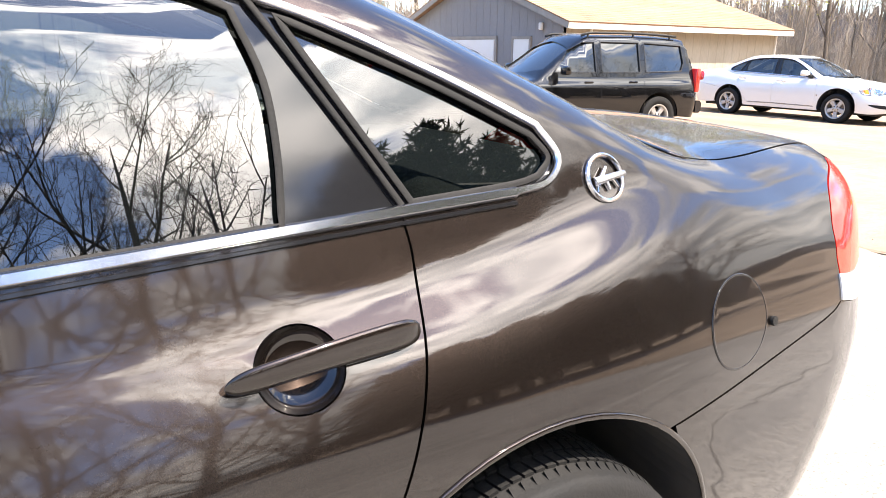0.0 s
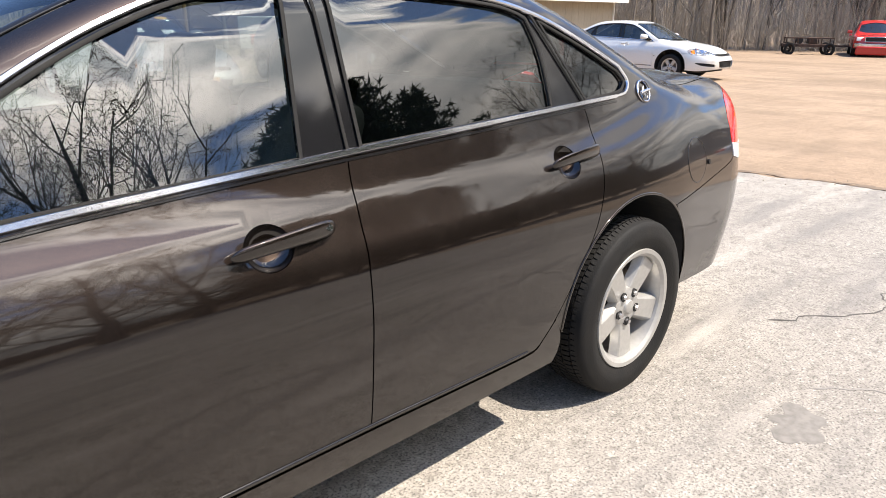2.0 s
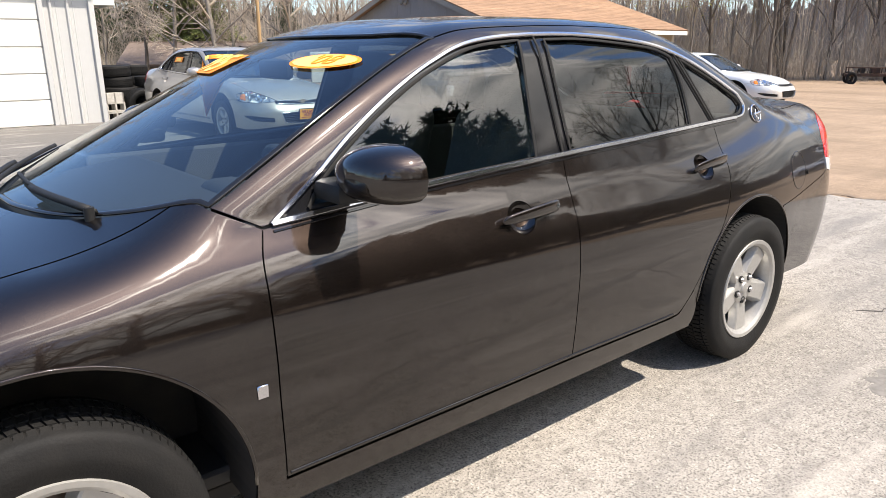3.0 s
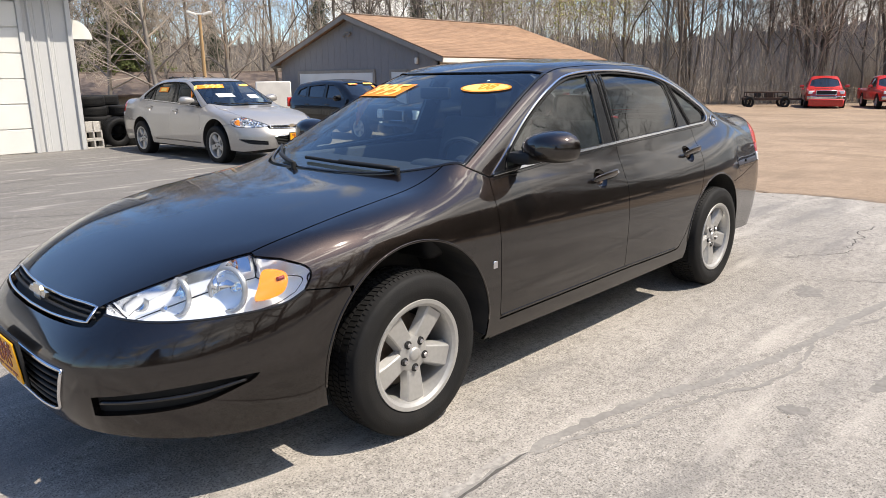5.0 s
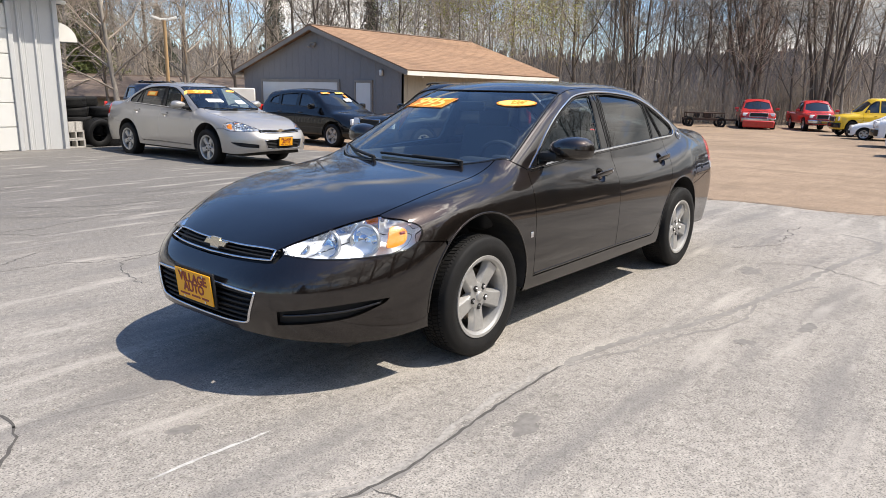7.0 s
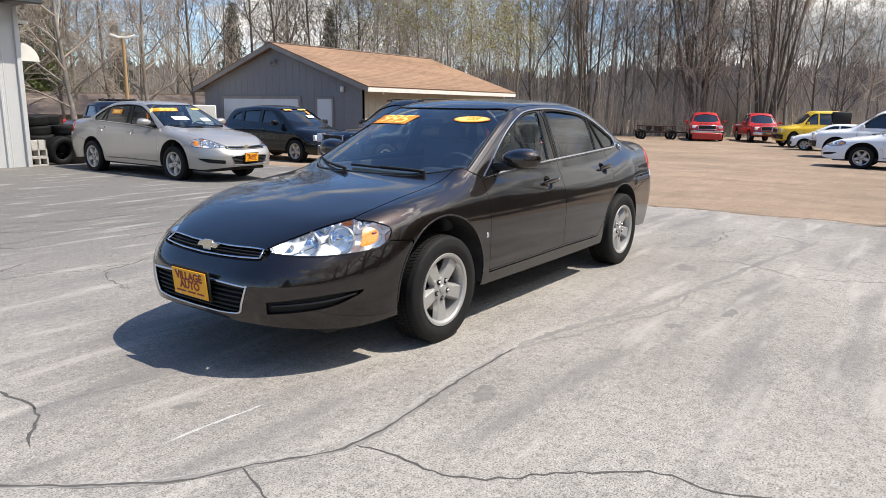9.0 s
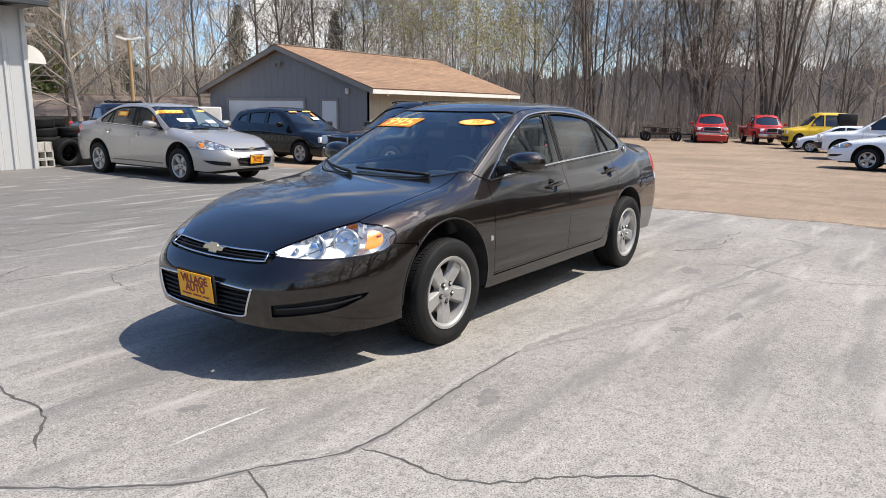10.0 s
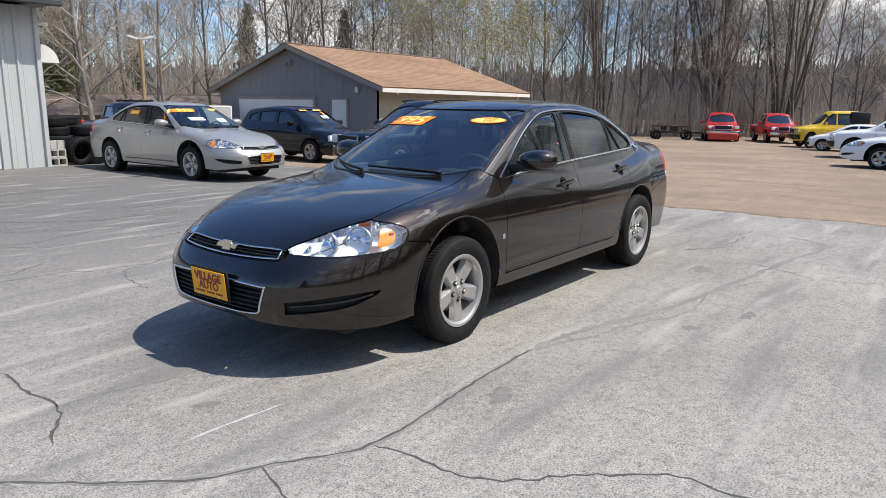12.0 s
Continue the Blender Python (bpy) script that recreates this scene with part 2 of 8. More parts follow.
def box_bm(bm, size, m=None, bevel=0.0, seg=1):
    """Adds a box of that size, centred on the pose m, with bevelled edges."""
    r = bmesh.ops.create_cube(bm, size=1.0)
    vs = r["verts"]
    bmesh.ops.scale(bm, vec=size, verts=vs)
    if bevel:
        es = list({e for v in vs for e in v.link_edges})
        rb = bmesh.ops.bevel(bm, geom=es, offset=bevel, segments=seg, affect="EDGES", profile=0.5)
        vs = list({v for f in rb["faces"] for v in f.verts} | {v for v in vs if v.is_valid})
    if m is not None:
        bmesh.ops.transform(bm, matrix=m, verts=vs)
    return vs


def box(name, size, m, material, parent=None, bevel=0.0, label="", seg=1):
    bm = bmesh.new()
    box_bm(bm, size, m, bevel, seg)
    return part(name, bm, material, parent, label, smooth=bevel > 0)


def cyl_bm(bm, r1, r2, p0, p1, seg=16, caps=True):
    p0, p1 = Vector(p0), Vector(p1)
    d = p1 - p0
    m = Matrix.Translation((p0 + p1) / 2) @ d.to_track_quat("Z", "Y").to_matrix().to_4x4()
    return bmesh.ops.create_cone(bm, cap_ends=caps, segments=seg, radius1=r1, radius2=r2, depth=d.length, matrix=m)["verts"]


def cyl(name, r, p0, p1, material, parent=None, seg=16, label="", r2=None):
    bm = bmesh.new()
    cyl_bm(bm, r, r if r2 is None else r2, p0, p1, seg)
    return part(name, bm, material, parent, label, smooth=True)


def lathe(profile, seg, axis="Y"):
    """Verts and faces of a profile of (radius, offset) spun about an axis."""
    verts, faces = [], []
    n = len(profile)
    for i in range(seg):
        a = 2 * math.pi * i / seg
        for r, o in profile:
            verts.append((r * math.cos(a), o, r * math.sin(a)) if axis == "Y" else (r * math.cos(a), r * math.sin(a), o))
    for i in range(seg):
        j = (i + 1) % seg
        for k in range(n - 1):
            f = (i * n + k, i * n + k + 1, j * n + k + 1, j * n + k)
            faces.append(f if axis == "Y" else f[::-1])
    return verts, faces


def sweep(points, width, depth, normals, closed=False):
    """A strip with a rounded section along points on a surface: width across it, depth proud of it."""
    P = [Vector(p) for p in points]
    N = [Vector(n).normalized() for n in normals]
    n = len(P)
    verts, faces, vn = [], [], []
    sec = [(-0.5, -0.4), (-0.5, 0.5), (-0.3, 0.95), (0.3, 0.95), (0.5, 0.5), (0.5, -0.4)]
    k = len(sec)
    for i in range(n):
        a = P[i - 1] if (i > 0 or closed) else P[i]
        b = P[(i + 1) % n] if (i < n - 1 or closed) else P[i]
        t = (b - a).normalized()
        s = t.cross(N[i]).normalized()
        for u, w in sec:
            verts.append(P[i] + s * (u * width) + N[i] * (w * depth))
    for i in range(n if closed else n - 1):
        j = (i + 1) % n
        for q in range(k):
            r = (q + 1) % k
            faces.append((i * k + q, j * k + q, j * k + r, i * k + r))
    if not closed:
        faces.append(tuple(range(k)))
        faces.append(tuple((n - 1) * k + q for q in range(k))[::-1])
    return verts, faces


# ---- the form of a motor-car body, as a smooth solid ----
def smax(a, b, k):
    h = np.maximum(k - np.abs(a - b), 0.0) / k
    return np.maximum(a, b) + h * h * k * 0.25


def smin(a, b, k):
    return -smax(-a, -b, k)


def curve(table):
    """A smooth curve through (place, value) pairs."""
    table = sorted(table)
    xs = np.array([p[0] for p in table], float)
    ys = np.array([p[1] for p in table], float)
    d = np.diff(ys) / np.diff(xs)
    m = np.concatenate([[d[0]], (d[1:] * np.diff(xs)[:-1] + d[:-1] * np.diff(xs)[1:]) / (xs[2:] - xs[:-2]), [d[-1]]])

    def f(x):
        x = np.asarray(x, float)
        i = np.clip(np.searchsorted(xs, x) - 1, 0, len(xs) - 2)
        h = xs[i + 1] - xs[i]
        t = np.clip((x - xs[i]) / h, 0, 1)
        out = ((2 * t**3 - 3 * t**2 + 1) * ys[i] + (t**3 - 2 * t**2 + t) * h * m[i] + (3 * t**2 - 2 * t**3) * ys[i + 1]
               + (t**3 - t**2) * h * m[i + 1])
        return out + np.where(x < xs[0], (x - xs[0]) * m[0], 0) + np.where(x > xs[-1], (x - xs[-1]) * m[-1], 0)
    return f


class Form:
    """Half a car body about y = 0: rays from a long axis or an upright one meet its skin."""

    def __init__(self, top, width, side, front, front_z, rear, rear_z, gh_side, roof, wind, back, axis=0.5, crown=0.09, k=0.12, kg=0.07, fillet=0.05, gh_plan=0.025, waist=0.9):
        self.waist = waist
        self.top, self.width, self.side = curve(top), curve(width), curve(side)
        self.front, self.front_z, self.rear, self.rear_z = front, curve(front_z), rear, curve(rear_z)
        self.gh, self.roof, self.wind, self.back = gh_side, curve(roof), wind, back
        self.axis, self.crown, self.k, self.kg, self.fillet, self.gh_plan = axis, crown, k, kg, fillet, gh_plan

    def value(self, p):
        x, y, z = p[..., 0], np.abs(p[..., 1]), p[..., 2]
        tub = smax(y - self.width(x) - self.side(z), z - self.top(x) + self.crown * y * y, self.k)
        fx, fa, fw, fn = self.front
        tub = smax(tub, (x - fx + fa * (y / fw) ** fn - self.front_z(z)) * 0.8, self.k)
        rx, ra, rw, rn = self.rear
        tub = smax(tub, (-x - rx + ra * (y / rw) ** rn - self.rear_z(z)) * 0.8, self.k)
        g0, gs, gz = self.gh
        g = (y - (g0 - gs * (z - gz) - self.gh_plan * (x + 0.2) ** 2)) * 0.92
        g = smax(g, z - self.roof(x) + 0.10 * y * y, self.kg * 1.6)
        wx, wz, ws, wc = self.wind
        g = smax(g, (x - (wx - (z - wz) * ws - wc * y * y)) / math.hypot(1, ws), self.kg)
        bx, bz, bs, bc = self.back
        g = smax(g, (-x - (bx + (bz - z) * bs - bc * y * y)) / math.hypot(1, bs), self.kg)
        g = smax(g, self.waist - z, 0.04)
        return smin(tub, g, self.fillet)

    def normal(self, p):
        e = 0.004
        n = np.stack([self.value(p + np.array(d) * e) - self.value(p - np.array(d) * e) for d in ((1, 0, 0), (0, 1, 0), (0, 0, 1))], -1)
        return n / np.linalg.norm(n, axis=-1, keepdims=True)

    def march(self, o, d, far):
        """Where rays from outside, o + s * d for s up to far, first come into the body."""
        s = np.linspace(0, far, 90)
        v = self.value(o[:, None, :] + d[:, None, :] * s[None, :, None])
        inside = v < 0
        first = np.argmax(inside, axis=1)
        first = np.where(inside.any(axis=1), first, len(s) - 1)
        hi = s[first]
        lo = s[np.maximum(first - 1, 0)]
        for _ in range(26):
            mid = (lo + hi) / 2
            i = self.value(o + d * mid[:, None]) < 0
            hi = np.where(i, mid, hi)
            lo = np.where(i, lo, mid)
        return o + d * ((lo + hi) / 2)[:, None]

    def from_side(self, xz):
        xz = np.asarray(xz, float)
        o = np.stack([xz[:, 0], np.full(len(xz), 1.6), xz[:, 1]], -1)
        return self.march(o, np.broadcast_to(np.array([0, -1.0, 0]), o.shape), 1.6)

    def from_top(self, xy):
        xy = np.asarray(xy, float)
        o = np.stack([xy[:, 0], xy[:, 1], np.full(len(xy), 2.2)], -1)
        return self.march(o, np.broadcast_to(np.array([0, 0, -1.0]), o.shape), 2.0)

    def from_front(self, yz, sign=1):
        yz = np.asarray(yz, float)
        o = np.stack([np.full(len(yz), 3.4 * sign), yz[:, 0], yz[:, 1]], -1)
        return self.march(o, np.broadcast_to(np.array([-1.0 * sign, 0, 0]), o.shape), 3.2)

    def flat(self, p, mode):
        """Places on the skin to a flat map: about the long axis, or about an upright one."""
        if mode == "long":
            th = np.arctan2(p[:, 2] - self.axis, p[:, 1])
            return np.stack([p[:, 0], np.where(th < -math.pi / 2, th + 2 * math.pi, th) * 0.7], -1)
        c = 1.5 if mode == "front" else -1.5
        return np.stack([np.arctan2(p[:, 1], (p[:, 0] - c) * (1 if mode == "front" else -1)) * 0.9, p[:, 2]], -1)

    def lift(self, q, mode):
        if mode == "long":
            th = q[:, 1] / 0.7
            d = np.stack([np.zeros(len(q)), np.cos(th), np.sin(th)], -1)
            c = np.stack([q[:, 0], np.zeros(len(q)), np.full(len(q), self.axis)], -1)
        else:
            ph = q[:, 0] / 0.9
            sg = 1 if mode == "front" else -1
            d = np.stack([np.cos(ph) * sg, np.sin(ph), np.zeros(len(q))], -1)
            c = np.stack([np.full(len(q), 1.5 * sg), np.zeros(len(q)), q[:, 1]], -1)
        return self.march(c + d * 1.75, -d, 1.75)


def densify(pts, step, closed=True):
    """More points along a line of points, at most step apart."""
    out = []
    n = len(pts)
    for i in range(n if closed else n - 1):
        a, b = np.asarray(pts[i], float), np.asarray(pts[(i + 1) % n], float)
        m = max(1, int(math.ceil(np.linalg.norm(b - a) / step)))
        out += [a + (b - a) * (j / m) for j in range(m)]
    if not closed:
        out.append(np.asarray(pts[-1], float))
    return np.array(out)


def spline(pts, step, closed=False):
    """A rounded line through points (Catmull-Rom), at about that step."""
    P = [np.asarray(p, float) for p in pts]
    n = len(P)
    out = []
    for i in range(n if closed else n - 1):
        p0 = P[i - 1] if (i > 0 or closed) else 2 * P[0] - P[1]
        p1, p2 = P[i], P[(i + 1) % n]
        p3 = P[(i + 2) % n] if (i + 2 < n or closed) else 2 * P[-1] - P[-2]
        m = max(1, int(math.ceil(np.linalg.norm(p2 - p1) / step)))
        for j in range(m):
            t = j / m
            out.append(0.5 * (2 * p1 + (p2 - p0) * t + (2 * p0 - 5 * p1 + 4 * p2 - p3) * t * t + (3 * p1 - p0 - 3 * p2 + p3) * t**3))
    if not closed:
        out.append(P[-1])
    return np.array(out)


def inside_poly(q, poly):
    x, y = q[:, 0], q[:, 1]
    c = np.zeros(len(q), bool)
    n = len(poly)
    for i in range(n):
        (x0, y0), (x1, y1) = poly[i], poly[i - 1]
        if y0 == y1:
            continue
        c ^= ((y0 > y) != (y1 > y)) & (x < (x1 - x0) * (y - y0) / (y1 - y0) + x0)
    return c


def shrink(poly, d):
    """A closed line moved inwards by d."""
    area = 0.5 * np.sum(poly[:, 0] * np.roll(poly[:, 1], -1) - np.roll(poly[:, 0], -1) * poly[:, 1])
    t = np.roll(poly, -1, 0) - np.roll(poly, 1, 0)
    t /= np.maximum(np.linalg.norm(t, axis=1, keepdims=True), 1e-9)
    nrm = np.stack([-t[:, 1], t[:, 0]], -1) * (1 if area > 0 else -1)
    return poly + nrm * d


from mathutils.geometry import delaunay_2d_cdt


def panel(form, outline, mode, step=0.03, gap=0.002, holes=(), sink=0.0, lip=0.014, both=False):
    """Verts, faces and normals of a sheet of the body's skin within an outline of places on it, its edges turned inwards.
    both: the other side too."""
    loops = [shrink(form.flat(np.asarray(outline), mode), gap)] + [shrink(form.flat(np.asarray(h), mode), -gap) for h in holes]
    lo, hi = loops[0].min(0), loops[0].max(0)
    nx, ny = max(2, int((hi[0] - lo[0]) / step)), max(2, int((hi[1] - lo[1]) / step))
    gx, gy = np.meshgrid(np.linspace(lo[0], hi[0], nx + 1), np.linspace(lo[1], hi[1], ny + 1))
    grid = np.stack([gx.ravel(), gy.ravel()], -1)
    keep = inside_poly(grid, loops[0])
    for h in loops[1:]:
        keep &= ~inside_poly(grid, h)
    rim = np.concatenate(loops)
    d = np.full(len(grid), 9.0)
    for chunk in np.array_split(np.arange(len(rim)), max(1, len(rim) // 200)):
        d = np.minimum(d, np.min(np.linalg.norm(grid[:, None] - rim[None, chunk], axis=2), axis=1))
    grid = grid[keep & (d > step * 0.45)]
    pts = np.concatenate([rim, grid])
    edges, k = [], 0
    for l in loops:
        edges += [(k + i, k + (i + 1) % len(l)) for i in range(len(l))]
        k += len(l)
    vs, _, fs, *_ = delaunay_2d_cdt([Vector(p) for p in pts], edges, [], 0, 1e-7)
    q = np.array([tuple(v) for v in vs])
    tri = np.array([tuple(f) for f in fs if len(f) == 3])
    cen = q[tri].mean(1)
    ok = inside_poly(cen, loops[0])
    for h in loops[1:]:
        ok &= ~inside_poly(cen, h)
    tri = tri[ok]
    p = form.lift(q, mode)
    n = form.normal(p)
    p = p - n * sink
    # the triangles look outwards
    a = np.cross(p[tri[:, 1]] - p[tri[:, 0]], p[tri[:, 2]] - p[tri[:, 0]])
    flip = np.sum(a * n[tri].mean(1), axis=1) < 0
    tri[flip] = tri[flip][:, ::-1]
    verts, norms, faces = [p], [n], [tri]
    if lip:
        count = {}
        for t in tri:
            for i in range(3):
                e = (t[i], t[(i + 1) % 3])
                count[e] = count.get(e, 0) + 1
        border = [e for e in count if (e[1], e[0]) not in count]
        base = len(p)
        idx = sorted({i for e in border for i in e})
        loc = {v: i for i, v in enumerate(idx)}
        m = len(idx)
        verts += [p[idx], p[idx] - n[idx] * lip]
        # the turned edge faces away from the sheet's middle
        en = np.zeros((m, 3))
        for u, v in border:
            o = np.cross(p[v] - p[u], n[u])
            en[loc[u]] += o
            en[loc[v]] += o
        en /= np.maximum(np.linalg.norm(en, axis=1, keepdims=True), 1e-9)
        norms += [en, en]
        quads = []
        for u, v in border:
            u, v = base + loc[u], base + loc[v]
            quads += [(v, u, u + m), (v, u + m, v + m)]
        faces.append(np.array(quads))
    verts, norms, faces = np.concatenate(verts), np.concatenate(norms), np.concatenate(faces)
    if both:
        mv, mn = verts * (1, -1, 1), norms * (1, -1, 1)
        faces = np.concatenate([faces, faces[:, ::-1] + len(verts)])
        verts, norms = np.concatenate([verts, mv]), np.concatenate([norms, mn])
    return verts, faces, norms


def mirrored(data):
    v, f, n = data
    return v * (1, -1, 1), f[:, ::-1], n * (1, -1, 1)


# ---- wheels ----
def tyre_mesh(R, rim, half, tread=92, only=""):
    """A tyre about the y axis: bulging side walls with a raised ring, and a tread cut into blocks."""
    prof = [(rim - 0.012, -half * 0.62), (rim + 0.006, -half * 0.86), (rim + 0.02, -half * 0.93), (rim + (R - rim) * 0.42, -half * 1.03),
            (rim + (R - rim) * 0.55, -half * 1.035), (rim + (R - rim) * 0.60, -half * 1.02), (rim + (R - rim) * 0.78, -half * 0.99), (R - 0.012, -half * 0.92),
            (R - 0.006, -half * 0.84)]
    prof = prof + [(r, -o) for r, o in prof[::-1]]
    verts, faces = lathe(prof, 96)
    verts, faces = [tuple(v) for v in verts], list(faces)
    if only == "tread":
        verts, faces = [], []
    if only == "carcass":
        return verts, faces
    rows = [(-0.88, -0.56), (-0.50, -0.20), (-0.14, 0.14), (0.20, 0.50), (0.56, 0.88)]
    for j, (o0, o1) in enumerate(rows):
        for i in range(tread):
            a0 = 2 * math.pi * (i + 0.37 * (j % 2)) / tread
            a1 = a0 + 2 * math.pi / tread * 0.76
            skew = 0.25 * 2 * math.pi / tread * (1 if j % 2 else -1)
            base = len(verts)
            edge = 0.012 if abs(o0) > 0.8 or abs(o1) > 0.8 else 0.0
            for r in (R - 0.012, R):
                for (a, o) in ((a0, o0), (a1, o0), (a1, o1), (a0, o1)):
                    drop = edge if (abs(o) > 0.8 and r == R) else 0.0
                    aa = a + (skew if o == o1 else 0)
                    verts.append(((r - drop) * math.cos(aa), o * half, (r - drop) * math.sin(aa)))
            b = base
            faces += [(b + 4, b + 7, b + 6, b + 5), (b, b + 1, b + 5, b + 4), (b + 1, b + 2, b + 6, b + 5), (b + 2, b + 3, b + 7, b + 6), (b + 3, b, b + 4, b + 7)]
    return verts, faces


def wheel_parts(parent, m, R=0.335, rim=0.215, half=0.11, spokes=5, side=1, style="alloy"):
    """Tyre, rim with spokes, hub cap, nuts and brake disc of one wheel, its outer face towards +y of the pose m."""
    w = new("wheel")
    w.parent = parent
    w.matrix_basis = m
    v, f = tyre_mesh(R, rim, half, only="carcass")
    t = obj("tyre", v, f, RUBBER, w)
    t.data.set_sharp_from_angle(angle=radians(35))
    v, f = tyre_mesh(R, rim, half, only="tread")
    tagged(obj("tread", v, f, RUBBER, w, smooth=False), kind="stuff")
    # barrel and lip
    prof = [(rim - 0.016, -half * 0.7), (rim - 0.028, half * 0.2), (rim - 0.020, half * 0.66), (rim - 0.016, half * 0.84), (rim - 0.004, half * 0.93),
            (rim + 0.011, half * 0.95), (rim + 0.013, half * 0.90), (rim + 0.004, half * 0.84)]
    v, f = lathe(prof, 64)
    v, f = list(v), list(f)
    face = half * 0.66
    n = spokes
    for i in range(n):
        c = math.pi / 2 + 2 * math.pi * (i + 0.5) / n
        # a spoke with a bevelled front: broad at the rim, narrower at the hub
        sec = []
        for r, wd, y in ((0.045, 0.036, face - 0.004), (0.085, 0.037, face), (0.14, 0.041, face + 0.006), (rim - 0.022, 0.047, face + 0.008)):
            pts = []
            for u, dy in ((-1.28, -0.034), (-1.0, -0.004), (-0.86, 0.0), (0.86, 0.0), (1.0, -0.004), (1.28, -0.034)):
                px, pz = r, u * wd
                pts.append((px * math.cos(c) - pz * math.sin(c), y + dy, px * math.sin(c) + pz * math.cos(c)))
            sec.append(pts)
        b = len(v)
        for s in sec:
            v += s
        for a in range(len(sec) - 1):
            for k in range(5):
                f.append((b + a * 6 + k, b + (a + 1) * 6 + k, b + (a + 1) * 6 + k + 1, b + a * 6 + k + 1))
    # hub disc
    b = len(v)
    hp = [(0.002, face + 0.004), (0.060, face + 0.003), (0.074, face - 0.004), (0.080, face - 0.03)]
    hv, hf = lathe(hp, 40)
    v += hv
    f += [tuple(b + i for i in q)[::-1] for q in hf]
    r_ob = obj("rim", v, f, ALLOY, w, label="silver painted alloy rim with five broad spokes")
    r_ob.data.set_sharp_from_angle(angle=radians(30))
    cv, cf = lathe([(0.001, face + 0.013), (0.020, face + 0.012), (0.028, face + 0.008), (0.030, face - 0.002)], 32)
    obj("centre_cap", cv, [q[::-1] for q in cf], ALLOY, w)
    for i in range(n):
        a = math.pi / 2 + 2 * math.pi * (i + 0.5) / n
        x, z = 0.057 * math.cos(a), 0.057 * math.sin(a)
        bm = bmesh.new()
        cyl_bm(bm, 0.0115, 0.009, (x, face - 0.01, z), (x, face + 0.016, z), 6)
        part("wheel_nut", bm, CHROME, w, "chrome wheel nut", smooth=True)
        # flat black disc in place of the shaded hole round the nut
        cyl("nut_recess", 0.0170, (x, face - 0.006, z), (x, face + 0.0050, z), BLACK_MATT, w, 18)
    dv, df = lathe([(0.03, -0.005), (0.145, -0.005), (0.15, -0.012), (0.15, -0.03)], 40)
    obj("brake_disc", dv, [q[::-1] for q in df], DISC, w, label="rusty brake disc")
    return w


# ---- the saloon body ----
SEDAN = Form(
    top=[(2.6, 0.60), (2.42, 0.715), (2.2, 0.805), (1.8, 0.905), (1.4, 0.965), (1.15, 0.992), (0.8, 1.0), (-1.4, 1.04), (-1.75, 1.105), (-2.1, 1.125), (-2.45, 1.105), (-2.6, 1.07)],
    width=[(2.4, 0.82), (2.0, 0.845), (1.7, 0.855), (1.4, 0.862), (1.0, 0.852), (0.5, 0.855), (0.0, 0.860), (-0.6, 0.862), (-1.0, 0.860), (-1.4, 0.855), (-1.7, 0.838), (-2.0, 0.803), (-2.3, 0.768), (-2.6, 0.73)],
    side=[(0.15, -0.045), (0.25, -0.022), (0.36, -0.008), (0.55, 0.0), (0.70, -0.002), (0.80, -0.016), (0.88, -0.040), (0.95, -0.068), (1.02, -0.104), (1.10, -0.146), (1.2, -0.20)],
    front=(2.575, 0.60, 0.85, 4.2),
    front_z=[(0.15, -0.10), (0.25, -0.045), (0.35, -0.010), (0.44, 0.0), (0.54, -0.012), (0.60, -0.045), (0.66, -0.095), (0.72, -0.16), (0.80, -0.27), (0.9, -0.45)],
    rear=(2.72, 0.46, 0.86, 4.4),
    rear_z=[(0.15, -0.19), (0.30, -0.11), (0.45, -0.045), (0.60, -0.010), (0.68, -0.015), (0.8, -0.04), (0.95, -0.055), (1.05, -0.085), (1.15, -0.14)],
    gh_side=(0.752, 0.40, 1.0),
    roof=[(0.7, 1.335), (0.45, 1.412), (0.2, 1.462), (-0.2, 1.494), (-0.6, 1.499), (-1.0, 1.477), (-1.35, 1.42), (-1.7, 1.34)],
    wind=(1.27, 0.985, 2.12, 0.42), back=(1.22, 1.43, 2.25, 0.30), gh_plan=0.019)


def arch_pts(cx, cz, a, b, z0, z1, n=40):
    """Points of a wheel arch from its front foot, over the top, to its rear foot, as (x, z)."""
    t0, t1 = math.asin((z0 - cz) / b), math.asin((z1 - cz) / b)
    ts = np.linspace(t0, math.pi - t1, n)
    return [(cx + a * math.cos(t), cz + b * math.sin(t)) for t in ts]


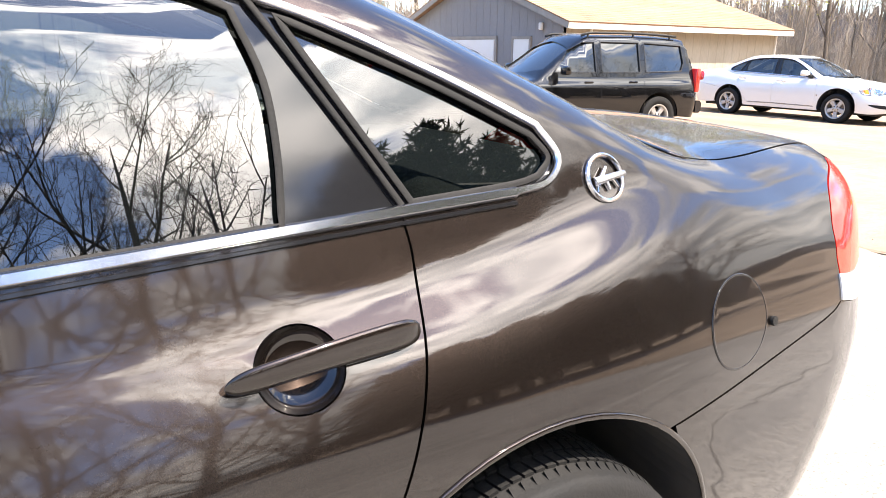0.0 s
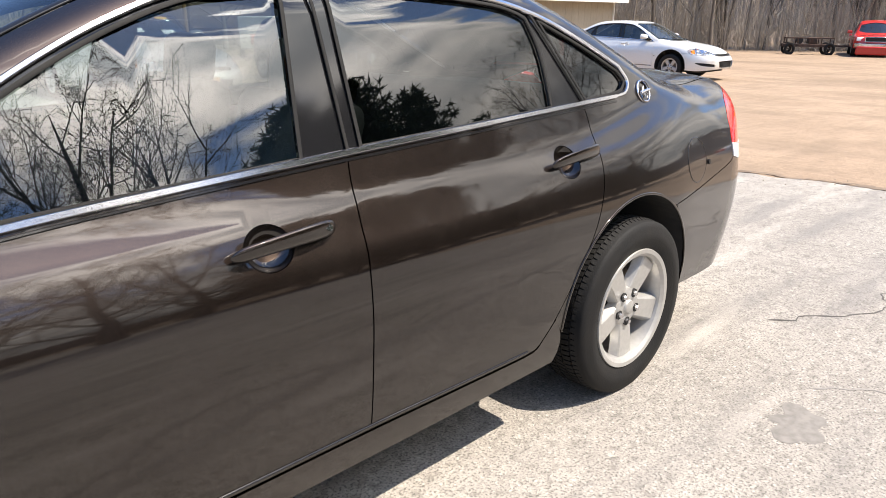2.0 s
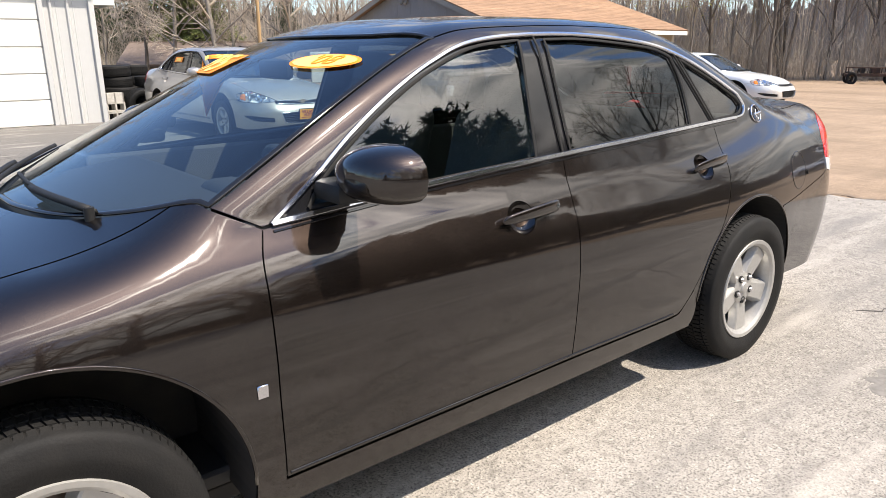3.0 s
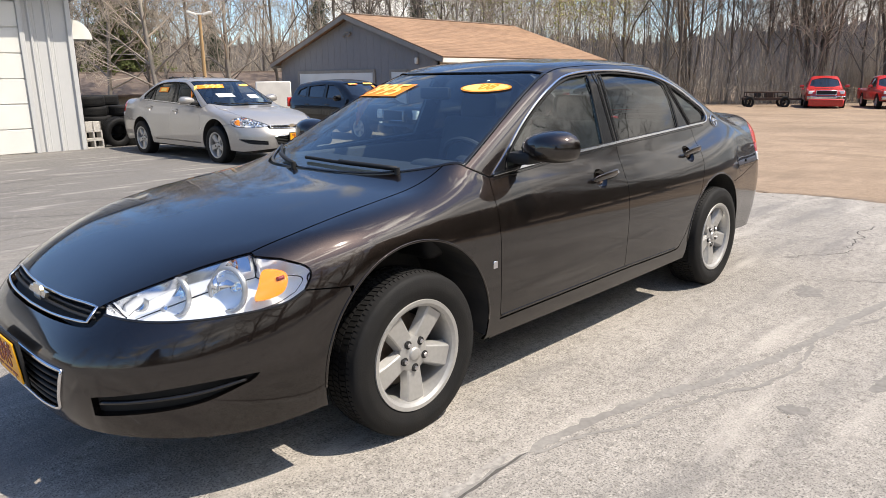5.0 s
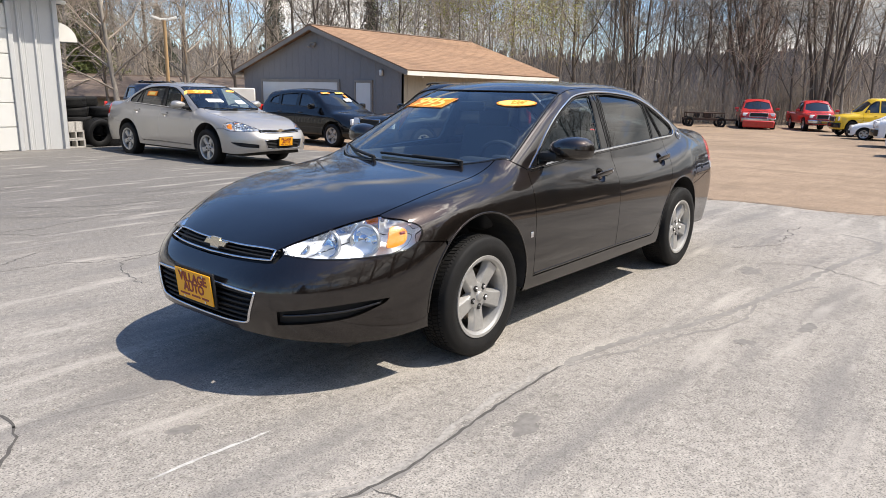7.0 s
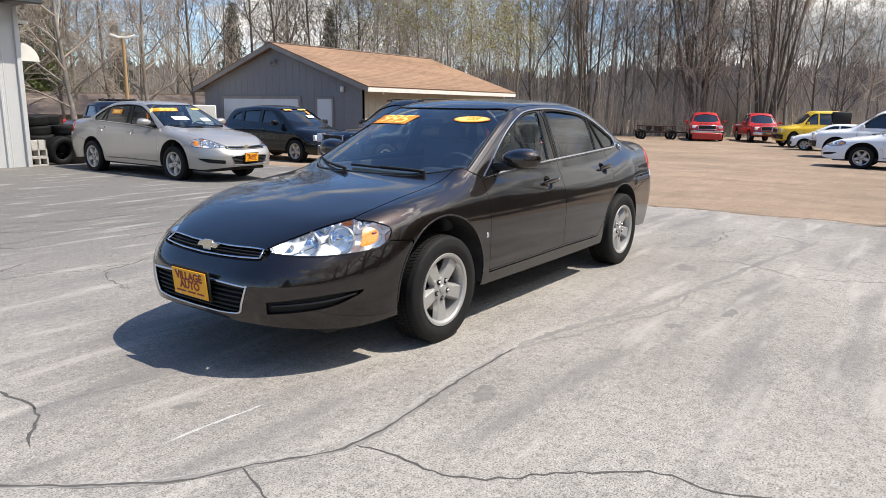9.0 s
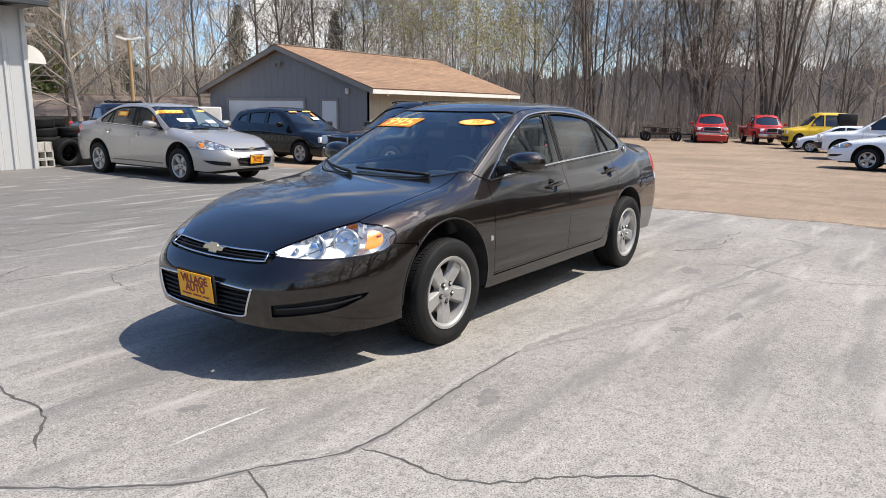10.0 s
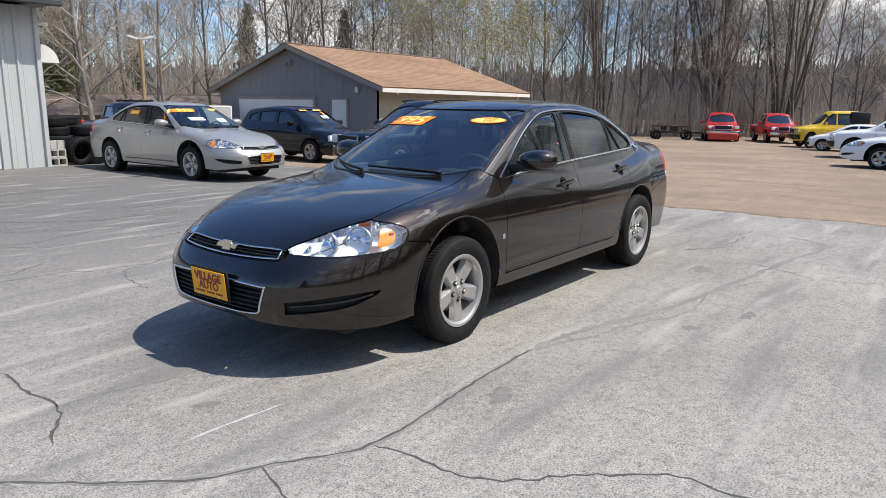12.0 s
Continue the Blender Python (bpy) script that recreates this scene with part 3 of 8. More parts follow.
def sedan_outlines(F):
    side = lambda pts, st=0.02: F.from_side(spline(pts, st))
    o = {}
    arch_f = arch_pts(1.40, 0.36, 0.440, 0.425, 0.26, 0.28)
    arch_r = arch_pts(-1.395, 0.35, 0.425, 0.405, 0.30, 0.29)
    o["arch_f"], o["arch_r"] = arch_f, arch_r
    top_xy = lambda pts, st=0.02: F.from_top(spline(pts, st))
    proj = lambda pts, mode, st=0.02: F.lift(F.flat(spline(pts, st), mode), mode)
    # hood
    cowl = [(1.315, 0.0), (1.30, 0.2), (1.235, 0.4), (1.12, 0.545), (1.005, 0.632)]
    gutter = [(1.005, 0.632), (1.2, 0.645), (1.5, 0.662), (1.8, 0.668), (1.985, 0.652)]
    lampin = [(1.985, 0.652), (2.1, 0.595), (2.25, 0.515), (2.35, 0.445), (2.405, 0.405)]
    lead = [(2.405, 0.405), (2.432, 0.2), (2.44, 0.0)]
    half = np.concatenate([spline(cowl, .02)[:-1], spline(gutter, .02)[:-1], spline(lampin, .015)[:-1], spline(lead, .02)])
    other = half[::-1][1:-1] * (1, -1)
    o["hood"] = F.from_top(np.concatenate([half, other]))
    o["hood_gap"] = F.from_top(np.concatenate([spline(gutter, .02)]))
    # headlamp
    lamp_low = [(2.375, 0.435, 0.662), (2.2, 0.57, 0.652), (2.05, 0.66, 0.655), (1.93, 0.735, 0.668), (1.868, 0.775, 0.70)]
    lamp_out = [(1.868, 0.775, 0.70), (1.842, 0.782, 0.745), (1.85, 0.765, 0.775), (1.91, 0.715, 0.803)]
    lamp_top = [(1.91, 0.715, 0.803), (1.985, 0.652, 0.815), (2.1, 0.595, 0.797), (2.25, 0.515, 0.752), (2.35, 0.445, 0.705), (2.385, 0.425, 0.675)]
    lt = F.from_top(spline([(1.985, 0.652), (2.1, 0.595), (2.25, 0.515), (2.35, 0.445), (2.39, 0.415)], .015))
    lo = np.concatenate([proj(lamp_low, "front", .015)[:-1], proj(lamp_out, "front", .015)[:-1], proj(lamp_top[:2], "front", .015)[:-1], lt])
    o["lamp"] = lo
    o["lamp_low"] = proj(lamp_low, "front", .015)
    # fender
    af = [p for p in arch_f if p[0] < 1.72]
    fgap = [(0.885, 0.27), (0.880, 0.34), (0.886, 0.60), (0.882, 0.86), (0.853, 0.962)]
    seam = [(1.868, 0.775, 0.70), (1.80, 0.81, 0.692), (1.705, 0.84, 0.682)]
    fend = [F.from_side(spline(fgap, .02)),
            F.from_top(spline([(0.957, 0.702), (0.975, 0.676), (1.005, 0.640)], .02)),
            F.from_top(spline(gutter, .02))[1:],
            proj(lamp_top[:2][::-1], "front", .015)[1:], proj(lamp_out[::-1], "front", .015)[1:], proj(seam, "front", .02)[1:],
            F.from_side(np.array(af)), F.from_side(np.array([(0.985, 0.262)]))]
    o["fender"] = np.concatenate(fend)
    # front bumper
    ab = [p for p in arch_f if p[0] >= 1.70][::-1]
    bl = [F.from_front(spline([(0.0, 0.612), (0.2, 0.616), (0.42, 0.625)], .02))[:-1], proj([(2.42, 0.43, 0.63), (2.375, 0.435, 0.662)], "front", .02)[:-1],
          proj(lamp_low, "front", .015)[:-1], proj(seam, "front", .02)[:-1], F.from_side(np.array(ab)),
          proj([(1.83, 0.80, 0.262), (2.09, 0.76, 0.248), (2.33, 0.66, 0.268), (2.46, 0.54, 0.287), (2.54, 0.37, 0.300), (2.55, 0.0, 0.304)], "front", .03)]
    h = np.concatenate(bl)
    o["bumper_f"] = np.concatenate([h, (h[::-1][1:-1]) * (1, -1, 1)])
    g = F.from_front(np.concatenate([spline([(0.0, 0.336), (0.22, 0.340), (0.34, 0.350)], .02)[:-1], spline([(0.34, 0.350), (0.366, 0.362), (0.378, 0.395)], .01)[:-1], spline([(0.378, 0.395), (0.395, 0.445), (0.412, 0.500)], .02)[:-1],
                                     spline([(0.412, 0.500), (0.25, 0.507), (0.0, 0.510)], .02)]))
    o["low_grille"] = np.concatenate([g, g[::-1][1:-1] * (1, -1, 1)])
    o["low_grille_half"] = g
    slot = proj(list(spline([(2.49, 0.51, 0.425), (2.25, 0.7, 0.452), (2.06, 0.785, 0.458)], .02)) + list(spline([(2.09, 0.775, 0.435), (2.25, 0.7, 0.385), (2.49, 0.51, 0.362)], .02)), "front", .02)
    o["slot"] = slot
    gr = F.from_front(spline([(0.0, 0.619), (0.2, 0.623), (0.41, 0.632)], .02))
    o["grille_low"] = gr
    # glass house loop
    belt = [(0.828, 0.968), (0.55, 0.99), (0.30, 1.008), (-0.23, 1.035), (-0.7, 1.053), (-1.17, 1.071), (-1.42, 1.079)]
    tip = [(-1.42, 1.079), (-1.490, 1.089), (-1.520, 1.125), (-1.485, 1.176)]
    topl = [(-1.485, 1.176), (-1.30, 1.262), (-1.08, 1.346), (-0.85, 1.395), (-0.5, 1.42), (-0.2, 1.417), (0.05, 1.392), (0.22, 1.338), (0.38, 1.262), (0.55, 1.16), (0.70, 1.052), (0.828, 0.968)]
    loop = np.concatenate([spline(belt, .02)[:-1], spline(tip, .012)[:-1], spline(topl, .02)[:-1]])
    o["dlo"] = F.from_side(loop)
    o["belt"] = F.from_side(spline(belt, .02))
    o["dlo_top"] = F.from_side(np.concatenate([spline(tip, .012)[:-1], spline(topl, .02)]))
    pane = lambda pts: F.from_side(densify(pts, .02))
    o["pane_f"] = F.from_side(np.concatenate([spline([(0.72, 0.992), (0.30, 1.016), (-0.105, 1.036)], .02)[:-1], densify([(-0.105, 1.036), (-0.165, 1.401)], .02, False)[:-1],
                                              spline([(-0.165, 1.401), (0.04, 1.379), (0.21, 1.324), (0.37, 1.247), (0.54, 1.145), (0.67, 1.048), (0.72, 0.992)], .02)[:-1]]))
    o["pane_r"] = F.from_side(np.concatenate([spline([(-0.275, 1.044), (-0.7, 1.06), (-1.042, 1.0735)], .02)[:-1], spline([(-1.042, 1.0735), (-1.052, 1.16), (-1.05, 1.25), (-1.022, 1.338)], .02)[:-1],
                                              spline([(-1.022, 1.338), (-0.97, 1.358), (-0.85, 1.380), (-0.5, 1.405), (-0.29, 1.404)], .02)[:-1], densify([(-0.29, 1.404), (-0.275, 1.044)], .02, False)[:-1]]))
    o["pane_q"] = F.from_side(np.concatenate([spline([(-1.235, 1.083), (-1.42, 1.091), (-1.474, 1.100)], .02)[:-1], spline([(-1.474, 1.100), (-1.502, 1.126), (-1.474, 1.161)], .01)[:-1],
                                              spline([(-1.474, 1.161), (-1.30, 1.243), (-1.08, 1.332)], .02)[:-1], densify([(-1.08, 1.332), (-1.235, 1.083)], .02, False)[:-1]]))
    # doors
    bgap = [(-0.232, 1.035), (-0.222, 0.98), (-0.206, 0.80), (-0.200, 0.6), (-0.190, 0.35)]
    o["door_f"] = np.concatenate([F.from_side(spline(fgap[1:], .02))[:-1], F.from_side(spline([(0.853, 0.962), (0.828, 0.964)] + belt[1:3] + [(-0.232, 1.035)], .02))[:-1],
                                  F.from_side(spline(bgap, .02))[:-1], F.from_side(spline([(-0.190, 0.35), (0.3, 0.345), (0.880, 0.34)], .02))[:-1]])
    rgap = [(-1.215, 1.069), (-1.22, 1.0), (-1.195, 0.88), (-1.135, 0.72), (-1.04, 0.57), (-0.93, 0.43), (-0.86, 0.36)]
    o["door_r"] = np.concatenate([F.from_side(spline(bgap[::-1], .02))[:-1], F.from_side(spline([(-0.232, 1.035), (-0.7, 1.053), (-1.215, 1.069)], .02))[:-1],
                                  F.from_side(spline(rgap, .02))[:-1], F.from_side(spline([(-0.86, 0.36), (-0.80, 0.345), (-0.5, 0.347), (-0.190, 0.35)], .02))[:-1]])
    ar = [p for p in arch_r if p[0] > -1.655]
    rock = [F.from_side(spline([(0.885, 0.336), (0.3, 0.341), (-0.175, 0.346), (-0.5, 0.343), (-0.80, 0.341), (-0.865, 0.356)], .02))[:-1],
            F.from_side(spline([(-0.935, 0.43), (-0.97, 0.36), (-0.967, 0.30), (-0.945, 0.262)], .02))[:-1], F.from_side(spline([(-0.945, 0.262), (0, 0.258), (0.95, 0.258)], .03))]
    o["rocker"] = np.concatenate(rock)
    # roof, windscreen and rear window edges
    wl_ = [(0.955, 0.700), (0.75, 0.662), (0.5, 0.612), (0.3, 0.572), (0.17, 0.548)]
    rl_ = [(0.17, 0.548), (0.0, 0.535), (-0.4, 0.53), (-0.8, 0.52), (-1.08, 0.50)]
    bl_ = [(-1.08, 0.50), (-1.3, 0.535), (-1.6, 0.585), (-1.86, 0.622)]
    ws_top = [(0.17, 0.548), (0.27, 0.35), (0.315, 0.15), (0.325, 0.0)]
    bk_top = [(-1.08, 0.50), (-1.17, 0.3), (-1.20, 0.0)]
    bk_low = [(-1.86, 0.622), (-1.93, 0.4), (-1.95, 0.0)]
    full = lambda h: np.concatenate([h, h[::-1][1:-1] * (1, -1)])
    o["windscreen"] = F.from_top(full(np.concatenate([spline([(1.29, 0.0), (1.275, 0.2), (1.21, 0.4), (1.095, 0.555), (0.955, 0.685)], .02)[:-1], spline(wl_, .02)[:-1] - (0, 0.008), spline(ws_top, .02)])))
    o["roof"] = F.from_top(full(np.concatenate([spline(ws_top[::-1], .02)[:-1], spline(rl_, .02)[:-1], spline(bk_top, .02)])))
    o["backlight"] = F.from_top(full(np.concatenate([spline(bk_top[::-1], .02)[:-1], spline(bl_, .02)[:-1] - (0, 0.008), spline(bk_low, .02)])))
    # boot lid and tail
    lid = [(-1.965, 0.0), (-1.945, 0.4), (-1.89, 0.615), (-2.1, 0.60), (-2.44, 0.53)]
    lid_low = F.from_front(spline([(0.50, 0.98), (0.47, 0.86), (0.46, 0.72), (0.4, 0.66), (0.2, 0.65), (0.0, 0.65)], .02), -1)
    o["lid"] = np.concatenate([F.from_top(spline(lid[2:], .02)), lid_low[::1]])
    lidh = np.concatenate([F.from_top(spline(lid[:3], .02))[:-1], F.from_top(spline(lid[2:], .02))])
    o["deck"] = np.concatenate([lidh, F.from_top(spline([(-2.44, 0.53), (-2.48, 0.3), (-2.49, 0.0)], .02))[1:]])
    o["deck"] = np.concatenate([o["deck"], o["deck"][::-1][1:-1] * (1, -1, 1)])
    tail_in = [(-2.44, 0.53, 1.04), (-2.50, 0.50, 0.95), (-2.54, 0.475, 0.80)]
    tail_out = [(-2.42, 0.585, 1.055), (-2.32, 0.66, 1.0), (-2.26, 0.70, 0.90), (-2.255, 0.722, 0.765)]
    tail_low = [(-2.255, 0.722, 0.765), (-2.34, 0.68, 0.745), (-2.48, 0.56, 0.755), (-2.54, 0.475, 0.80)]
    to, tl, ti = proj(tail_out, "rear", .015), proj(tail_low, "rear", .015), proj(tail_in, "rear", .015)
    o["tail"] = np.concatenate([to[:-1], tl[:-1], ti[::-1]])
    o["tail_low"] = tl
    d_ = F.from_top(spline([(-2.44, 0.53), (-2.48, 0.3), (-2.49, 0.0)], .02))
    lowr = F.from_front(spline([(0.0, 0.65), (0.2, 0.65), (0.4, 0.66), (0.46, 0.72), (0.475, 0.80)], .02), -1)
    hh = np.concatenate([d_[::-1][:-1], ti[:-1], lowr[::-1]])
    o["lid_face"] = np.concatenate([hh, hh[::-1][1:-1] * (1, -1, 1)])
    # rear bumper
    bseam = [(-2.255, 0.722, 0.765), (-2.19, 0.74, 0.74), (-1.95, 0.825, 0.70), (-1.66, 0.855, 0.668)]
    bs = proj(bseam, "rear", .02)
    abr = [p for p in arch_r if p[0] <= -1.66 and p[1] < 0.662]
    hb = np.concatenate([lowr[:-1], ti[-1:], tl[::-1][1:-1], bs[:-1], F.from_side(np.array(abr)), proj([(-1.80, 0.79, 0.30), (-2.1, 0.70, 0.27), (-2.35, 0.4, 0.26), (-2.42, 0.0, 0.26)], "rear", .03)])
    o["bumper_r"] = np.concatenate([hb, hb[::-1][1:-1] * (1, -1, 1)])
    # pillars, roof rail and rear quarter in one sheet
    q = [F.from_side(np.array([(0.853, 0.965), (0.842, 0.966)])), o["dlo_top"][::-1], F.from_side(spline([(-1.42, 1.079), (-1.30, 1.075), (-1.218, 1.072)], .02))[1:],
         F.from_side(spline(rgap[:-1], .02))[:-1], F.from_side(spline([(-0.93, 0.43), (-0.965, 0.37)], .02))[:-1],
         F.from_side(np.array([p for p in ar if p[1] > 0.37 or p[0] < -1.4])), bs[::-1], to[::-1][1:], F.from_top(spline([(-2.44, 0.53), (-2.1, 0.60), (-1.89, 0.615)], .02)),
         F.from_top(spline(bl_[::-1], .02)), F.from_top(spline(rl_[::-1], .02))[1:], F.from_top(spline(wl_[::-1], .02))[1:]]
    o["side"] = np.concatenate(q)
    o["fuel"] = F.from_side(np.array([(-1.878 + 0.092 * math.cos(a), 0.808 + 0.086 * math.sin(a)) for a in np.linspace(0, 2 * math.pi, 48, endpoint=False)]))
    for nm, hx, hz in (("bowl_f", 0.012, 0.880), ("bowl_r", -1.052, 0.918)):
        o[nm] = F.from_side(np.array([(hx + 0.022 + 0.056 * math.cos(a), hz - 0.006 + 0.046 * math.sin(a)) for a in np.linspace(0, 2 * math.pi, 40, endpoint=False)]))
    return o


def surf_strip(F, pts, width, depth):
    pts = np.asarray(pts)
    return sweep(pts, width, depth, F.normal(pts))


def build_sedan(root, paint, fine=True):
    """All parts of a four-door saloon under root: sheets of the skin, lamps, grilles, glass, wheels and cabin."""
    F = SEDAN
    o = sedan_outlines(F)
    st = 0.028 if fine else 0.05

    def sheet(name, key, mode, material, both=True, label="", **kw):
        data = panel(F, o[key], mode, step=kw.pop("step", st), **kw)
        v, f, n = data
        obj(name, v, f, material, root, n, label=label)
        if both:
            v, f, n = mirrored(data)
            obj(name, v, f, material, root, n, label=label)

    sheet("hood", "hood", "long", paint, both=False)
    sheet("fender", "fender", "long", paint)
    sheet("front_door", "door_f", "long", paint, holes=(o["bowl_f"],))
    sheet("rear_door", "door_r", "long", paint, holes=(o["bowl_r"],))
    sheet("rocker_panel", "rocker", "long", paint)
    sheet("quarter_panel", "side", "long", paint, holes=(), step=0.016 if fine else 0.05)
    sheet("roof", "roof", "long", paint, both=False)
    sheet("boot_lid", "deck", "long", paint, both=False)
    sheet("boot_face", "lid_face", "rear", paint, both=False)
    m = o["slot"] * (1, -1, 1)
    sheet("front_bumper", "bumper_f", "front", paint, both=False, holes=(o["low_grille"], o["slot"], m), lip=0.03)
    sheet("rear_bumper", "bumper_r", "rear", paint, both=False)
    sheet("windscreen", "windscreen", "long", GLASS_WIND, both=False, lip=0.0, sink=0.004, gap=0.004, label="clear windscreen")
    sheet("rear_window", "backlight", "long", GLASS_SIDE, both=False, lip=0.0, sink=0.004, gap=0.004)
    # black window surround with the panes set in it
    sheet("window_surround", "dlo", "long", BLACK_TRIM, holes=(o["pane_f"], o["pane_r"], o["pane_q"]), sink=0.006, gap=0.0, step=0.05)
    for key in ("pane_f", "pane_r", "pane_q"):
        sheet("side_window", key, "long", GLASS_FRONT if key == "pane_f" else GLASS_SIDE, lip=0.0, sink=0.010, gap=-0.002, step=0.06)
    for s in (1, -1):
        mm = lambda p: np.asarray(p) * (1, s, 1)

        def strip(name, pts, w, d, material, label=""):
            v, f = surf_strip(F, pts, w, d)
            v = [(p[0], p[1] * s, p[2]) for p in v]
            f = [q[::-1] for q in f] if s < 0 else f
            ob = obj(name, v, f, material, root, label=label)
            ob.data.set_sharp_from_angle(angle=radians(50))
            return ob
        strip("belt_moulding", o["belt"], 0.018, 0.010, CHROME, "chrome strip under the side windows")
        low = F.from_side(np.stack([o["belt"][:, 0], o["belt"][:, 2] - 0.016], -1))
        strip("belt_seal", low, 0.007, 0.004, BLACK_TRIM)
        strip("window_moulding", o["dlo_top"], 0.013, 0.008, CHROME, "chrome strip over the side windows")
        for line in ([(-1.222, 1.074), (-1.15, 1.19), (-1.045, 1.352)], [(-0.234, 1.037), (-0.239, 1.2), (-0.243, 1.411)]):
            strip("door_gap", F.from_side(spline(line, .03)) , 0.009, 0.003, RUBBER)
        for key in ("pane_f", "pane_r", "pane_q"):
            strip("glass_run", np.concatenate([o[key], o[key][:1]]), 0.010, 0.002, RUBBER)
        lowd = F.from_side(spline([(0.87, 0.352), (0.3, 0.357), (-0.175, 0.362), (-0.5, 0.359), (-0.80, 0.356)], .03))
        strip("sill_seal", lowd, 0.008, 0.004, BLACK_TRIM)
        # door handles: bowl and grip
        for hx, hz in ((0.012, 0.880), (-1.052, 0.918)):
            bowl = o["bowl_f" if hx > -0.5 else "bowl_r"]
            c = bowl.mean(0)
            n0 = F.normal(c[None])[0]
            n0[0] = 0
            n0 /= np.linalg.norm(n0)
            k = len(bowl)
            v = np.concatenate([c + (bowl - c) * w - n0 * d for w, d in ((1.0, 0.001), (0.95, 0.006), (0.86, 0.014), (0.70, 0.021), (0.45, 0.026), (0.02, 0.028))]) * (1, s, 1)
            f = [(a * k + i, a * k + (i + 1) % k, (a + 1) * k + (i + 1) % k, (a + 1) * k + i) for a in range(5) for i in range(k)]
            f = f if s < 0 else [q[::-1] for q in f]
            obj("handle_bowl", v, f, paint, root)
            # the grip swells towards its rear end and is rounded at both
            m, sides = 25, 14
            u = (1 - np.cos(np.linspace(0, math.pi, m))) / 2
            px = hx + 0.118 - 0.262 * u
            pz = hz - 0.010 + 0.016 * u
            base = F.from_side(np.stack([px, pz], -1))
            bn = F.normal(base)
            rise = 0.010 + 0.020 * np.sin(np.pi * np.clip(0.06 + u * 0.94, 0, 1)) ** 0.6
            thick = 0.0155 + 0.0065 * u
            gv, gf = [], []
            for i in range(m):
                e = max(0.03, 1 - abs(2 * u[i] - 1) ** 9) ** 0.5
                for a in np.linspace(0, 2 * math.pi, sides, endpoint=False):
                    ca, sa = math.cos(a), math.sin(a)
                    ca, sa = math.copysign(abs(ca) ** 0.75, ca), math.copysign(abs(sa) ** 0.75, sa)
                    p = base[i] + bn[i] * (rise[i] + 0.011 * e * ca) + np.array([0, 0, 1]) * (thick[i] * e * sa)
                    gv.append((p[0], p[1] * s, p[2]))
            for i in range(m - 1):
                for a in range(sides):
                    q = (i * sides + a, i * sides + (a + 1) % sides, (i + 1) * sides + (a + 1) % sides, (i + 1) * sides + a)
                    gf.append(q if s > 0 else q[::-1])
            gf += [tuple(range(sides)), tuple((m - 1) * sides + i for i in range(sides))[::-1]]
            h = obj("door_handle", gv, gf, paint, root)
            if hx > -0.5:
                p, nn = base[-6] + bn[-6] * (rise[-6] + 0.0095), bn[-6] * 0.003
                cyl("lock", 0.0085, (p[0], p[1] * s, p[2]), (p[0] + nn[0], (p[1] + nn[1]) * s, p[2] + nn[2]), CHROME, h, 18)
        # mirror: shell, foot and glass
        mc = Vector((0.618, 0.885 * s, 1.082))
        sv, sf = [], []
        nu, nv = 20, 12
        for i in range(nu):
            a = 2 * math.pi * i / nu
            for j in range(nv + 1):
                b = math.pi / 2 * j / nv
                r = math.cos(b) ** 0.7 if j < nv else 0.0
                y = 0.145 * r * math.copysign(abs(math.cos(a)) ** 0.92, math.cos(a))
                z = (0.074 if math.sin(a) > 0 else 0.054) * r * math.copysign(abs(math.sin(a)) ** 0.85, math.sin(a)) * (1.0 + 0.18 * s * math.cos(a))
                sv.append((mc.x + 0.115 * math.sin(b) - 0.03 - abs(y) * 0.15, mc.y + y, mc.z + z - (0.012 if z < 0 else 0)))
        for i in range(nu):
            for j in range(nv):
                k2 = (i + 1) % nu
                sf.append((i * (nv + 1) + j, k2 * (nv + 1) + j, k2 * (nv + 1) + j + 1, i * (nv + 1) + j + 1))
        obj("mirror_shell", sv, sf, paint, root, label="body-coloured wing mirror shell")
        gv = [(mc.x - 0.025 - abs(0.118 * math.cos(a)) * 0.15, mc.y + 0.136 * math.copysign(abs(math.cos(a)) ** 0.92, math.cos(a)), mc.z + (0.066 if math.sin(a) > 0 else 0.056) * math.copysign(abs(math.sin(a)) ** 0.85, math.sin(a)) * (1.0 + 0.18 * s * math.cos(a))) for a in np.linspace(0, 2 * math.pi, nu, endpoint=False)]
        obj("mirror_glass", gv, [tuple(range(nu))], CHROME, root, smooth=False)
        bm = bmesh.new()
        box_bm(bm, (0.12, 0.13, 0.055), Matrix.Translation((0.64, 0.785 * s, 1.035)), 0.02, 2)
        part("mirror_foot", bm, BLACK_MATT, root, smooth=True)
        # headlamp: clear cover over a chrome bowl with lamps in it
        cover = panel(F, o["lamp"], "front", step=0.03, gap=0.002, lip=0.0)
        if s < 0:
            cover = mirrored(cover)
        lamp = obj("headlamp", cover[0], cover[1], GLASS_CLEAR, root, cover[2], label="clear headlamp cover")
        lamp.visible_shadow = False
        inner = panel(F, o["lamp"], "front", step=0.03, gap=0.006, lip=0.0, sink=0.105)
        edge = panel(F, o["lamp"], "front", step=0.2, gap=0.004, lip=0.108, sink=0.004)
        if s < 0:
            inner, edge = mirrored(inner), mirrored(edge)
        obj("reflector", inner[0], inner[1], LAMP_BACK, lamp, inner[2], label="chrome reflector")
        lip_only = [q for q in edge[1] if np.abs(np.sum((edge[2][q] * SEDAN.normal(edge[0][q] * (1, s, 1)) * (1, s, 1)), axis=1)).max() < 0.6]
        obj("lamp_edge", edge[0], lip_only, LAMP_CHROME, lamp, edge[2])
